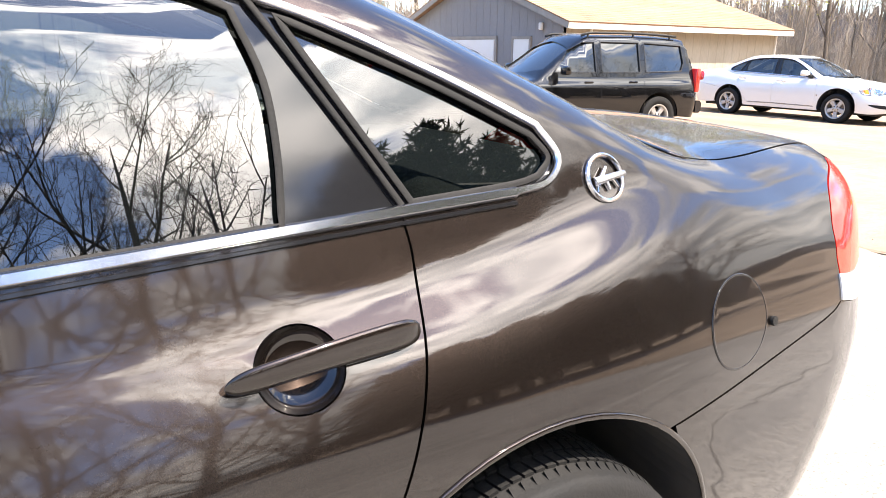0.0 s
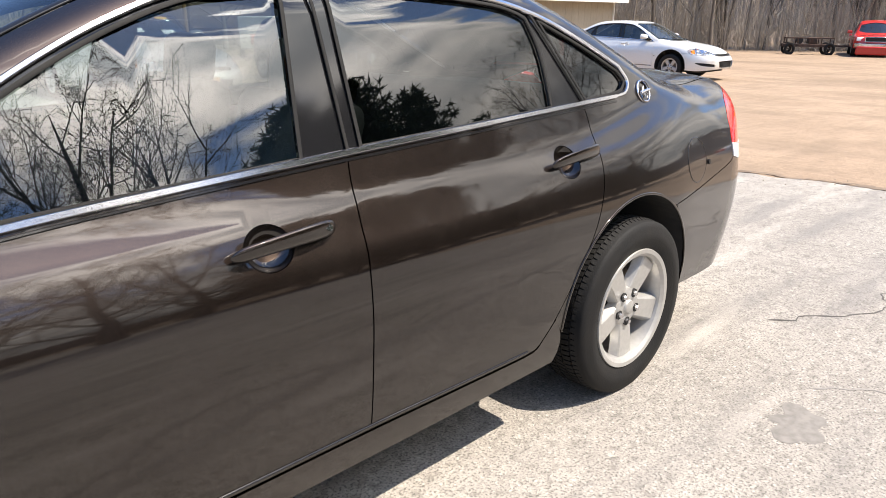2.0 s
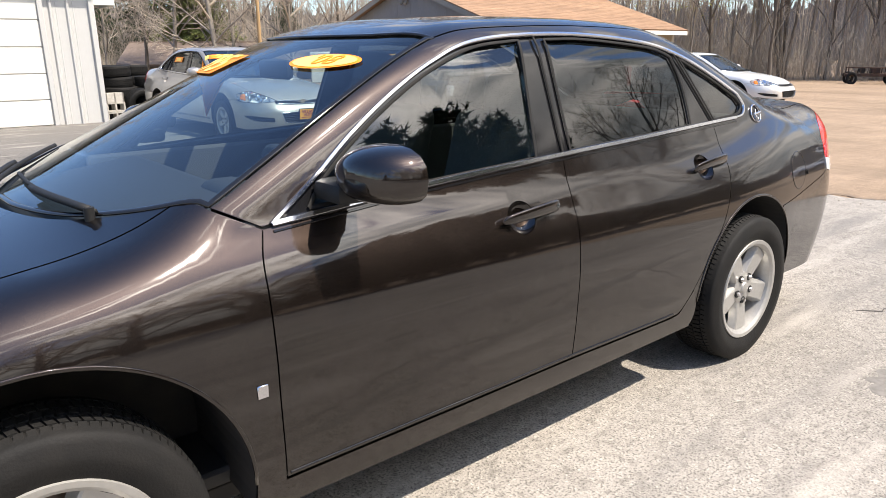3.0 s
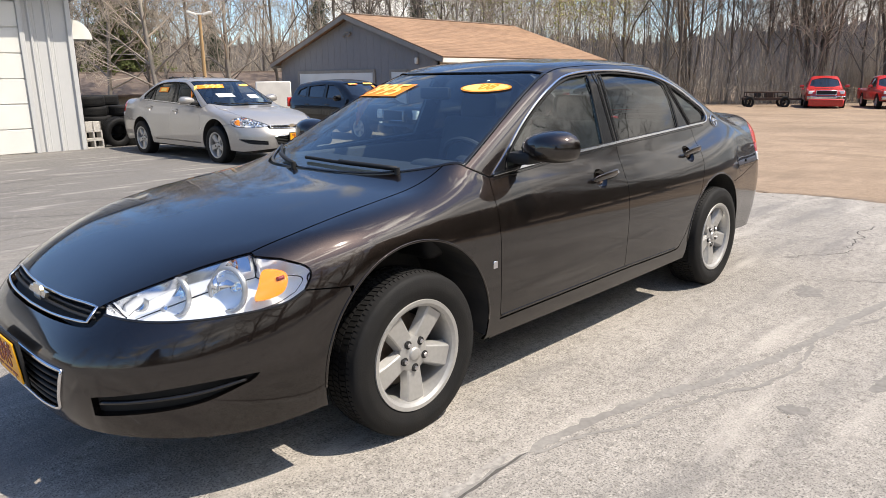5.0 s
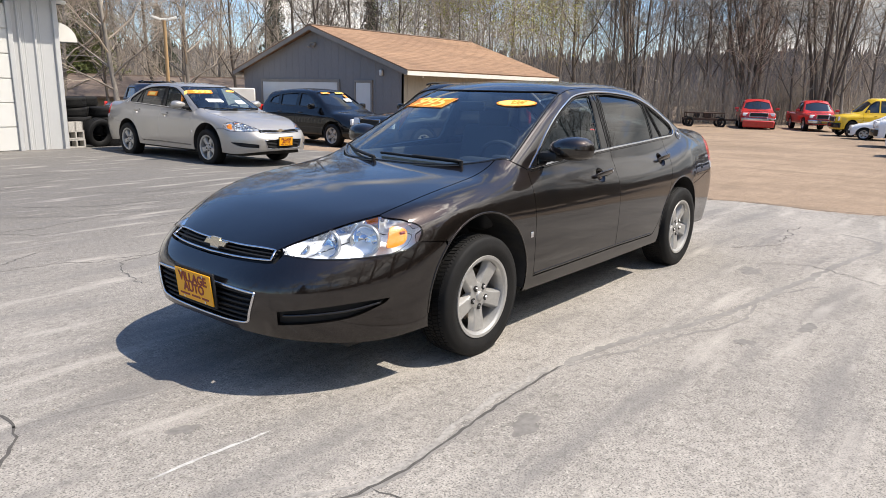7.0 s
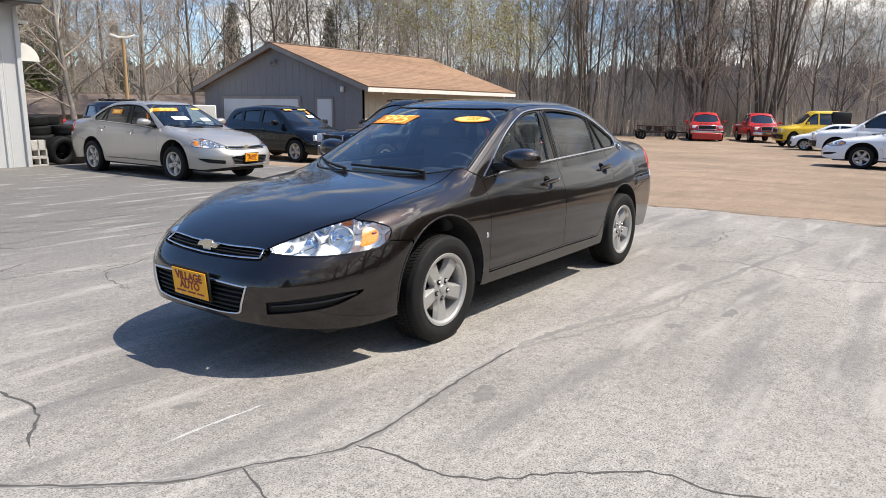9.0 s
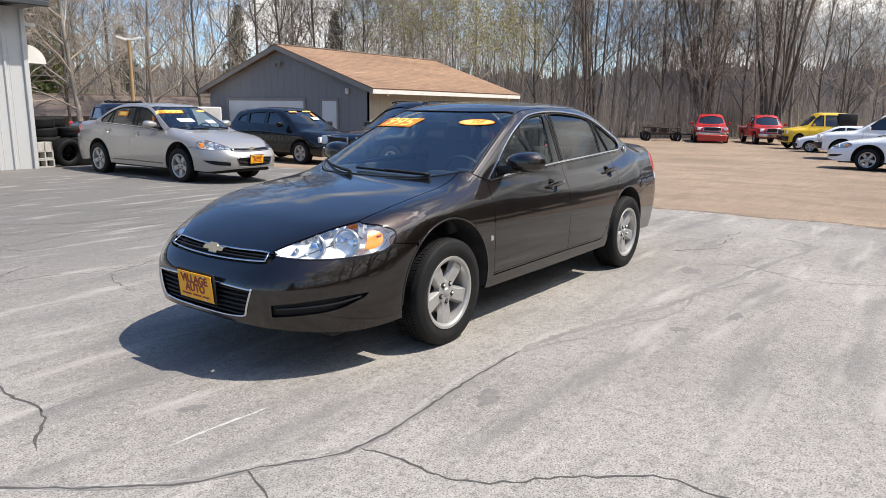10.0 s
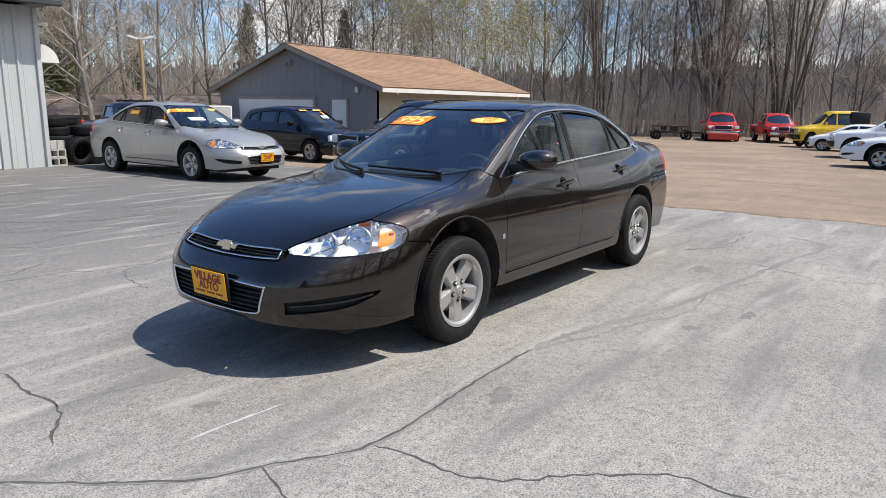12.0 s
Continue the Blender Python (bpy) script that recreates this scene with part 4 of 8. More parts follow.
        for (lx, ly, lz, lr) in ((2.325, 0.455, 0.688, 0.026), (2.245, 0.515, 0.705, 0.056), (2.105, 0.605, 0.722, 0.062)):
            p = F.lift(F.flat(np.array([[lx, ly, lz]]), "front"), "front")[0]
            n = F.normal(p[None])[0]
            axis = Vector((0.93, 0.32 * s, 0.15)).normalized()
            pos = Vector((p[0], p[1] * s, p[2])) - axis * (0.085 + lr * 0.75)
            v, f = lathe([(lr * 1.08, 0.030), (lr, 0.026), (lr * 0.93, 0.012), (lr * 0.7, -0.006), (lr * 0.4, -0.02), (0.012, -0.026), (0.012, 0.004), (0.001, 0.008)], 28, "Z")
            q = axis.to_track_quat("Z", "Y").to_matrix().to_4x4()
            v = [Matrix.Translation(pos) @ q @ Vector(t) for t in v]
            obj("lamp_bowl", v, [t[::-1] for t in f], LAMP_CHROME, lamp)
            v, f = lathe([(lr * 1.08, 0.031), (lr * 1.12, 0.036), (lr * 1.26, 0.036), (lr * 1.30, 0.02)], 28, "Z")
            v = [Matrix.Translation(pos) @ q @ Vector(t) for t in v]
            obj("lamp_ring", v, [t[::-1] for t in f], LAMP_DARK, lamp)
        am = panel(F, F.lift(F.flat(spline([(1.990, 0.690, 0.690), (1.925, 0.730, 0.702), (1.905, 0.742, 0.745), (1.912, 0.722, 0.772), (1.962, 0.690, 0.780), (1.980, 0.688, 0.735)], .015, True), "front"), "front"), "front", step=0.03, gap=0.0, lip=0.012, sink=0.012)
        if s < 0:
            am = mirrored(am)
        obj("turn_signal", am[0], am[1], AMBER, lamp, am[2], label="amber turn signal")
        sg = F.lift(F.flat(spline([(1.935, 0.722, 0.748), (1.915, 0.735, 0.752)], .01), "front"), "front")
        v, f = surf_strip(F, sg - F.normal(sg) * 0.010, 0.012, 0.004)
        obj("side_reflector", [(p[0], p[1] * s, p[2]) for p in v], f if s > 0 else [q[::-1] for q in f], PLATE_INK, lamp, label="small dark red side reflector")
        strip("lamp_surround", o["lamp_low"], 0.008, 0.003, BLACK_TRIM)
        # tail lamp
        tl = panel(F, o["tail"], "rear", step=0.03, gap=0.002, lip=0.02)
        if s < 0:
            tl = mirrored(tl)
        lampr = obj("tail_lamp", tl[0], tl[1], RED_LENS, root, tl[2], label="red tail lamp")
        rv = panel(F, F.lift(F.flat(np.concatenate([spline([(-2.255, 0.72, 0.825), (-2.255, 0.722, 0.765)], .015)[:-1], spline([(-2.255, 0.722, 0.765), (-2.34, 0.68, 0.747), (-2.48, 0.56, 0.757)], .015)[:-1],
                                                               spline([(-2.48, 0.56, 0.757), (-2.45, 0.60, 0.805), (-2.34, 0.68, 0.81), (-2.255, 0.72, 0.825)], .015)[:-1]]), "rear"), "rear"), "rear", step=0.03, gap=0.0, lip=0.006, sink=-0.004)
        if s < 0:
            rv = mirrored(rv)
        obj("reversing_lamp", rv[0], rv[1], WHITE_LENS, lampr, rv[2], label="clear reversing lamp")
        # wheel liners
        for ax, arch in ((1.40, o["arch_f"]), (-1.375, o["arch_r"])):
            pts = F.from_side(np.array(arch))
            n = len(pts)
            v = [(p[0], (p[1] - 0.006) * s, p[2]) for p in pts] + [(p[0], 0.45 * s, p[2] + 0.02) for p in pts]
            f = [(i, i + 1, n + i + 1, n + i) for i in range(n - 1)]
            f.append(tuple(range(n, 2 * n)))
            obj("wheel_liner", v, f, DARK_LINER, root, smooth=False)
            lipw = F.from_side(np.array([(p[0], p[1]) for p in arch[2:-2]]))
            v, f = surf_strip(F, lipw, 0.010, 0.004)
            v = [(p[0], p[1] * s, p[2]) for p in v]
            obj("arch_lip", v, f if s > 0 else [q[::-1] for q in f], paint, root)
        # badge on the rear pillar, badge on the fender
        e0 = F.from_side(np.array([(-1.617, 1.083)]))[0]
        en = F.normal(e0[None])[0]
        qm = Vector((en[0], en[1] * s, en[2])).to_track_quat("Z", "Y").to_matrix().to_4x4()
        pos = Matrix.Translation((e0[0], e0[1] * s, e0[2])) @ qm
        bm = bmesh.new()
        R0, r0 = 0.040, 0.0045
        ring = [[bm.verts.new(pos @ Vector(((R0 + r0 * math.cos(b)) * math.cos(a), (R0 + r0 * math.cos(b)) * math.sin(a), 0.004 + r0 * math.sin(b)))) for b in np.linspace(0, 2 * math.pi, 8, endpoint=False)] for a in np.linspace(0, 2 * math.pi, 36, endpoint=False)]
        for i in range(36):
            for j in range(8):
                bm.faces.new((ring[i][j], ring[(i + 1) % 36][j], ring[(i + 1) % 36][(j + 1) % 8], ring[i][(j + 1) % 8]))
        for (x0, y0, x1, y1, t) in ((-0.030, -0.006, 0.046, 0.004, 0.013), (-0.012, 0.0, 0.004, 0.018, 0.008), (0.016, 0.0, 0.026, -0.018, 0.006), (-0.018, -0.004, -0.024, -0.024, 0.006), (-0.002, -0.002, 0.004, -0.022, 0.006)):
            cyl_bm(bm, t * 0.6, t * 0.4, pos @ Vector((x0, y0, 0.006)), pos @ Vector((x1, y1, 0.006)), 8)
        part("pillar_emblem", bm, CHROME, root, "round chrome emblem", smooth=True)
        e0 = F.from_side(np.array([(0.93, 0.60)]))[0]
        box("fender_badge", (0.028, 0.006, 0.034), Matrix.Translation((e0[0], (e0[1] + 0.002) * s, e0[2])), CHROME, root, 0.002, "small square silver badge")
    # fuel flap on the driver's flank
    fl = panel(F, o["fuel"], "long", step=0.03, gap=0.0, sink=-0.0012, lip=0.004)
    obj("fuel_flap", fl[0], fl[1], paint, root, fl[2])
    v, f = sweep(o["fuel"], 0.005, 0.0018, F.normal(o["fuel"]), True)
    obj("fuel_flap_gap", v, f, BLACK_TRIM, root)
    e0 = F.from_side(np.array([(-1.994, 0.786)]))[0]
    cyl("flap_stop", 0.010, tuple(e0), tuple(e0 + F.normal(e0[None])[0] * 0.006), RUBBER, root, 12)
    # upper grille: chrome frame, bars, emblem
    gl = F.from_front(spline([(0.0, 0.622), (0.2, 0.626), (0.415, 0.636)], .02))
    gt = F.from_top(spline([(2.442, 0.0), (2.434, 0.2), (2.408, 0.40)], .02))
    hp = np.concatenate([gl, gt[::-1]])
    loop = np.concatenate([hp, hp[::-1][1:-1] * (1, -1, 1)])
    v, f = sweep(loop, 0.010, 0.008, F.normal(loop), True)
    obj("grille_frame", v, f, CHROME, root, label="chrome grille frame")
    nb = 4
    ys = np.linspace(-0.41, 0.41, 30)
    for i in range(nb):
        t = (i + 0.5) / nb
        zz = 0.630 + t * 0.055
        base = F.from_front(np.stack([np.abs(ys), np.full(30, zz) + 0.006 * (np.abs(ys) / 0.4)], -1))
        base[:, 1] = ys
        v, f = sweep(base - (0.018, 0, 0), 0.009, 0.010, np.tile((1.0, 0, 0.2), (30, 1)))
        obj("grille_bar", v, f, BLACK_MATT, root)
    bk = F.from_front(np.stack([np.abs(ys), np.full(30, 0.60)], -1))
    bk[:, 1] = ys
    v = [(p[0] - 0.05, p[1], 0.60) for p in bk] + [(p[0] - 0.14, p[1], 0.685) for p in bk]
    obj("grille_backing", v, [(i, i + 1, 31 + i, 30 + i) for i in range(29)], BLACK_MATT, root)
    pc = F.from_front(np.array([(0.0, 0.662)]))[0]
    bm = bmesh.new()
    for sx, sz, sk in ((0.17, 0.024, 0.012), (0.072, 0.056, 0.010)):
        vs = []
        for dx in (0, 0.012):
            for (yy, zz) in ((-sx / 2 - sk, -sz / 2), (sx / 2 - sk, -sz / 2), (sx / 2 + sk, sz / 2), (-sx / 2 + sk, sz / 2)):
                vs.append(bm.verts.new((pc[0] + 0.012 + dx + (0.001 if sx < 0.1 else 0), yy, pc[2] + zz)))
        for q in ((4, 5, 6, 7), (0, 1, 5, 4), (1, 2, 6, 5), (2, 3, 7, 6), (3, 0, 4, 7)):
            bm.faces.new([vs[i] for i in q])
    part("emblem", bm, GOLD, root, "gold emblem with chrome edge")
    # lower grille
    lg = o["low_grille"]
    v, f = sweep(lg, 0.012, 0.008, F.normal(lg), True)
    obj("lower_grille_frame", v, f, CHROME, root, label="thin chrome frame of the lower grille")
    for i in range(6):
        zz = 0.358 + i * 0.026
        wd = 0.352 + 0.05 * (zz - 0.35) / 0.15
        ys = np.linspace(-wd, wd, 28)
        base = F.from_front(np.stack([np.abs(ys), np.full(28, zz)], -1))
        base[:, 1] = ys
        v, f = sweep(base - (0.02, 0, 0), 0.012, 0.012, np.tile((1.0, 0, 0.1), (28, 1)))
        obj("grille_bar", v, f, BLACK_MATT, root)
    ys = np.linspace(-0.425, 0.425, 28)
    base = F.from_front(np.stack([np.abs(ys), np.full(28, 0.42)], -1))
    base[:, 1] = ys
    v = [(p[0] - 0.045, p[1], 0.318) for p in base] + [(p[0] - 0.045, p[1], 0.525) for p in base]
    obj("grille_backing", v, [(i, i + 1, 29 + i, 28 + i) for i in range(27)], BLACK_MATT, root)
    for s in (1, -1):
        sl = o["slot"]
        c = panel(F, sl, "front", step=0.03, gap=-0.004, lip=0.0, sink=0.028)
        c = c if s > 0 else mirrored(c)
        obj("air_slot", c[0], c[1], BLACK_MATT, root, c[2])
        pr = F.lift(F.flat(spline([(2.48, 0.53, 0.405), (2.25, 0.7, 0.418), (2.1, 0.77, 0.44)], .02), "front"), "front")
        v, f = sweep(pr - F.normal(pr) * 0.012, 0.012, 0.010, F.normal(pr))
        v = [(p[0], p[1] * s, p[2]) for p in v]
        obj("air_slot_bar", v, f if s > 0 else [q[::-1] for q in f], BLACK_TRIM, root)
    # scuttle and wipers
    cw = F.from_top(spline([(1.315, 0.0), (1.30, 0.2), (1.235, 0.4), (1.12, 0.545), (1.0, 0.632)], .03))
    cw2 = F.from_top(spline([(1.18, 0.0), (1.17, 0.2), (1.10, 0.4), (1.0, 0.545), (0.92, 0.66)], .03))
    k = min(len(cw), len(cw2))
    cw, cw2 = cw[np.linspace(0, len(cw) - 1, k).astype(int)], cw2[np.linspace(0, len(cw2) - 1, k).astype(int)]
    a = np.concatenate([cw[::-1] * (1, -1, 1), cw[1:]]) - (0, 0, 0.018)
    b = np.concatenate([cw2[::-1] * (1, -1, 1), cw2[1:]]) - (0, 0, 0.05)
    n = len(a)
    obj("scuttle", np.concatenate([a, b]), [(i, i + 1, n + i + 1, n + i) for i in range(n - 1)], BLACK_MATT, root)
    for (y0, x0, y1, x1) in ((0.50, 1.155, -0.10, 1.215), (-0.08, 1.29, -0.60, 1.02)):
        us = np.linspace(0, 1, 16)
        pts = F.from_top(np.stack([x0 + (x1 - x0) * us + 0.03 * np.sin(us * math.pi), np.abs(y0 + (y1 - y0) * us)], -1))
        pts[:, 1] = y0 + (y1 - y0) * us
        v, f = sweep(pts + (0, 0, 0.010), 0.011, 0.010, np.tile((0.4, 0, 1.0), (16, 1)))
        wp = obj("wiper", v, f, BLACK_MATT, root)
        pts2 = pts + (0.014, 0, 0.018)
        v, f = sweep(pts2[:9], 0.018, 0.010, np.tile((0.4, 0, 1.0), (9, 1)))
        obj("wiper_arm", v, f, BLACK_MATT, wp)
        cyl("wiper_pivot", 0.012, tuple(pts2[0] - (0, 0, 0.03)), tuple(pts2[0] + (0, 0, 0.006)), BLACK_MATT, wp, 14)
    # filler between the rear window and the boot lid
    fl = F.from_top(spline([(-1.872, 0.618), (-1.936, 0.4), (-1.957, 0.0)], .02))
    fl = np.concatenate([fl, fl[::-1][1:] * (1, -1, 1)])
    v, f = sweep(fl, 0.045, 0.003, F.normal(fl))
    obj("boot_filler", v, f, paint, root)
    # black edge round the windscreen
    wv, wf = sweep(o["windscreen"], 0.016, 0.004, F.normal(o["windscreen"]), True)
    obj("windscreen_seal", wv, wf, BLACK_TRIM, root)
    # cabin
    box("cabin_floor", (3.2, 1.36, 0.05), Matrix.Translation((-0.35, 0, 0.30)), DASH, root, 0.01)
    for s in (1, -1):
        box("door_trim", (2.1, 0.04, 0.60), Matrix.Translation((-0.15, 0.72 * s, 0.68)), SEAT_GREY, root, 0.012)
    bm = bmesh.new()
    box_bm(bm, (0.50, 1.36, 0.30), Matrix.Translation((0.93, 0, 0.80)) @ pose(0, 0, 0, 0, 8, 0), 0.05, 3)
    box_bm(bm, (0.14, 0.42, 0.10), Matrix.Translation((0.72, 0.36, 0.945)), 0.04, 3)
    part("dashboard", bm, DASH, root, smooth=True)
    box("parcel_shelf", (0.55, 1.16, 0.04), Matrix.Translation((-1.62, 0, 1.03)), SEAT_GREY, root, 0.01)
    box("bulkhead", (0.04, 1.36, 0.7), Matrix.Translation((-1.50, 0, 0.66)), SEAT_GREY, root, 0.01)
    box("headlining", (1.2, 1.0, 0.015), Matrix.Translation((-0.45, 0, 1.415)), SEAT_GREY, root, 0.004)
    for y in (0.37, -0.37):
        seat = box("front_seat", (0.52, 0.52, 0.16), Matrix.Translation((0.08, y, 0.50)), SEAT_GREY, root, 0.05, seg=3)
        box("backrest", (0.14, 0.50, 0.62), Matrix.Translation((-0.26, y, 0.84)) @ pose(0, 0, 0, 0, -16, 0), SEAT_GREY, seat, 0.05, seg=3)
        box("head_restraint", (0.10, 0.26, 0.17), Matrix.Translation((-0.36, y, 1.20)) @ pose(0, 0, 0, 0, -10, 0), SEAT_GREY, seat, 0.04, seg=3)
    rs = box("rear_seat", (0.52, 1.28, 0.18), Matrix.Translation((-0.95, 0, 0.50)), SEAT_GREY, root, 0.05, seg=3)
    box("backrest", (0.16, 1.26, 0.56), Matrix.Translation((-1.27, 0, 0.82)) @ pose(0, 0, 0, 0, -20, 0), SEAT_GREY, rs, 0.05, seg=3)
    bm = bmesh.new()
    ring = []
    mw = Matrix.Translation((0.53, 0.37, 0.93)) @ pose(0, 0, 0, 0, -62, 0)
    for a in np.linspace(0, 2 * math.pi, 40, endpoint=False):
        ring.append([bm.verts.new(mw @ Vector(((0.185 + 0.014 * math.cos(b)) * math.cos(a), (0.185 + 0.014 * math.cos(b)) * math.sin(a), 0.014 * math.sin(b)))) for b in np.linspace(0, 2 * math.pi, 8, endpoint=False)])
    for i in range(40):
        for j in range(8):
            bm.faces.new((ring[i][j], ring[(i + 1) % 40][j], ring[(i + 1) % 40][(j + 1) % 8], ring[i][(j + 1) % 8]))
    box_bm(bm, (0.16, 0.17, 0.05), mw, 0.02, 2)
    box_bm(bm, (0.04, 0.36, 0.03), mw, 0.01, 1)
    part("steering_wheel", bm, DASH, root, smooth=True)
    box("inner_mirror", (0.03, 0.22, 0.065), Matrix.Translation((0.42, 0.0, 1.31)), BLACK_MATT, root, 0.015, seg=2)
    # floor pan
    box("underbody", (4.4, 1.30, 0.06), Matrix.Translation((0.0, 0, 0.235)), DARK_LINER, root, 0.01)
    # unseen tray, added to stop sun leaking through behind the front bumper
    box("under_tray", (0.62, 1.24, 0.03), Matrix.Translation((2.08, 0, 0.305)), BLACK_MATT, root, 0.008)
    for x in (1.4035, -1.4035):
        for s in (1, -1):
            wheel_parts(root, Matrix.Translation((x, 0.757 * s, 0.326)) @ (Matrix.Identity(4) if s > 0 else Matrix.Rotation(math.pi, 4, "Z")))



# ---- other vehicles ----
def build_vehicle(root, F, paint, spec):
    """A whole vehicle from a form: one skin with openings, end caps, panes, lamps, grille, bumpers and wheels."""
    xf, xr, zs = spec["xf"], spec["xr"], spec["sill"]
    R, ra = spec["wheel"], spec["wheel"] + 0.07
    axf, axr = spec["axles"]

    def side(pts, st=0.04):
        return F.from_side(densify(pts, st, False))

    def section(x):
        left = F.from_side(np.array([(x, z) for z in np.linspace(zs, spec["shoulder"](x), 10)]))
        y0 = left[-1][1]
        top = F.from_top(np.array([(x, y) for y in np.linspace(y0 * 0.97, 0.0, 12)]))
        h = np.concatenate([left, top])
        return np.concatenate([h, h[::-1][1:] * (1, -1, 1)])

    sf, sr = section(xf), section(xr)

    def bottom(sign):
        pts = []
        for ax in (axr, axf):
            a = np.linspace(math.pi, 0, 20)
            pts.append([(ax + ra * math.cos(t), max(zs, R + ra * math.sin(t))) for t in a])
        line = [(xr, zs)] + pts[0] + pts[1] + [(xf, zs)]
        return side(line) * (1, sign, 1)

    out = np.concatenate([bottom(1)[:-1], sf[:-1], bottom(-1)[::-1][:-1], sr[::-1][:-1]])
    holes = [side(p + [p[0]])[:-1] for p in spec["panes"]]
    holes = holes + [h * (1, -1, 1) for h in holes]
    tops = [F.from_top(np.concatenate([densify(h, 0.04, False), densify(h, 0.04, False)[::-1][1:-1] * (1, -1)])) for h in spec["glass_top"]]
    v, f, n = panel(F, out, "long", step=0.07, gap=0.0, holes=holes + tops, lip=0.03)
    obj("body", v, f, paint, root, n)
    for h in holes:
        v, f, n = panel(F, h, "long", step=0.15, gap=-0.004, lip=0.0, sink=0.02)
        obj("side_window", v, f, GLASS_DARK, root, n)
        vs, fs = sweep(h, 0.025, 0.004, F.normal(h), True)
        obj("window_seal", vs, fs, BLACK_TRIM, root)
    for i, h in enumerate(tops):
        v, f, n = panel(F, h, "long", step=0.12, gap=-0.004, lip=0.0, sink=0.02)
        obj("windscreen" if i == 0 else "rear_window", v, f, GLASS_DARK, root, n)
    for name, sec, mode in (("nose", sf, "front"), ("tail_panel", sr, "rear")):
        v, f, n = panel(F, sec, mode, step=0.07, gap=0.0, lip=0.0)
        obj(name, v, f, paint, root, n)
    box("underbody", (xf - xr - 0.3, 1.2, 0.1), Matrix.Translation(((xf + xr) / 2, 0, zs + 0.05)), DARK_LINER, root)
    fr = lambda y, z, s=1: F.from_front(np.array([(abs(y), z)]), s)[0]
    for s in (1, -1):
        y, z, w, h = spec["headlamp"]
        p = fr(y, z)
        box("headlamp", (0.08, w, h), Matrix.Translation((p[0] - 0.015, y * s, z)) @ pose(0, 0, 0, 0, -8, -14 * s), WHITE_LENS, root, 0.02, seg=2)
        y, z, w, h = spec["tail_lamp"]
        p = fr(y, z, -1)
        box("tail_lamp", (0.10, w, h), Matrix.Translation((p[0] + 0.02, y * s, z)) @ pose(0, 0, 0, 0, 0, 10 * s), RED_LENS, root, 0.02, seg=2)
        mx, my, mz = spec["mirror"]
        box("wing_mirror", (0.12, 0.20, 0.15), Matrix.Translation((mx, my * s, mz)), spec.get("mirror_paint", paint), root, 0.04, seg=2)
        for x in spec["handles"]:
            p = F.from_side(np.array([(x, spec["handle_z"])]))[0]
            box("door_handle", (0.17, 0.03, 0.03), Matrix.Translation((p[0], (p[1] + 0.008) * s, p[2])), paint, root, 0.008)
        for x in spec["gaps"]:
            g = F.from_side(densify([(x, zs + 0.08), (x, spec["belt"])], 0.05, False))
            vs, fs = sweep(g * (1, s, 1), 0.010, 0.002, F.normal(g) * (1, s, 1))
            obj("door_gap", vs, fs, BLACK_TRIM, root)
    z, w, h = spec["grille"]
    p = fr(0.0, z)
    gr = box("grille", (0.06, w, h), Matrix.Translation((p[0] - 0.01, 0, z)), BLACK_MATT, root, 0.01)
    if spec.get("chrome"):
        bm = bmesh.new()
        for dz in (-h / 2, h / 2):
            box_bm(bm, (0.03, w + 0.05, 0.035), Matrix.Translation((p[0] + 0.02, 0, z + dz)), 0.01)
        for dy in (-w / 2, w / 2):
            box_bm(bm, (0.03, 0.035, h), Matrix.Translation((p[0] + 0.02, dy, z)), 0.01)
        part("grille_frame", bm, CHROME, gr, smooth=True)
    for nm, sg, key in (("front_bumper", 1, "bumper"), ("rear_bumper", -1, "bumper_rear")):
        z, w, h, out_, mt = spec[key]
        us = np.linspace(-w / 2, w / 2, 13)
        base = F.from_front(np.stack([np.abs(us) * 0.98, np.full(13, z)], -1), sg)
        base[:, 1] = us
        nn = np.tile((1.0 * sg, 0, 0), (13, 1))
        vs, fs = sweep(base + nn * out_ * 0.4, h, out_, nn)
        b = obj(nm, vs, fs, mt, root)
        b.data.set_sharp_from_angle(angle=radians(40))
    for x in (axf, axr):
        for s in (1, -1):
            wheel_parts(root, Matrix.Translation((x, spec["track"] * s, R)) @ (Matrix.Identity(4) if s > 0 else Matrix.Rotation(math.pi, 4, "Z")), R=R, rim=spec.get("rim", 0.215), half=0.115)
        # dark arch lining
        for s in (1, -1):
            a = np.linspace(0, math.pi, 20)
            vs = [(x + ra * math.cos(t), F.from_side(np.array([(x, R + ra)]))[0][1] * s * 0.97, R + ra * math.sin(t)) for t in a] + [(x + ra * math.cos(t), 0.5 * s, R + ra * math.sin(t)) for t in a]
            obj("wheel_liner", vs, [(i, i + 1, 21 + i, 20 + i) for i in range(19)] + [tuple(range(20, 40))], DARK_LINER, root, smooth=False)


GLASS_DARK = mat("dark_glass", (0.008, 0.010, 0.012), 0.03, spec=0.7, coat=0.5)

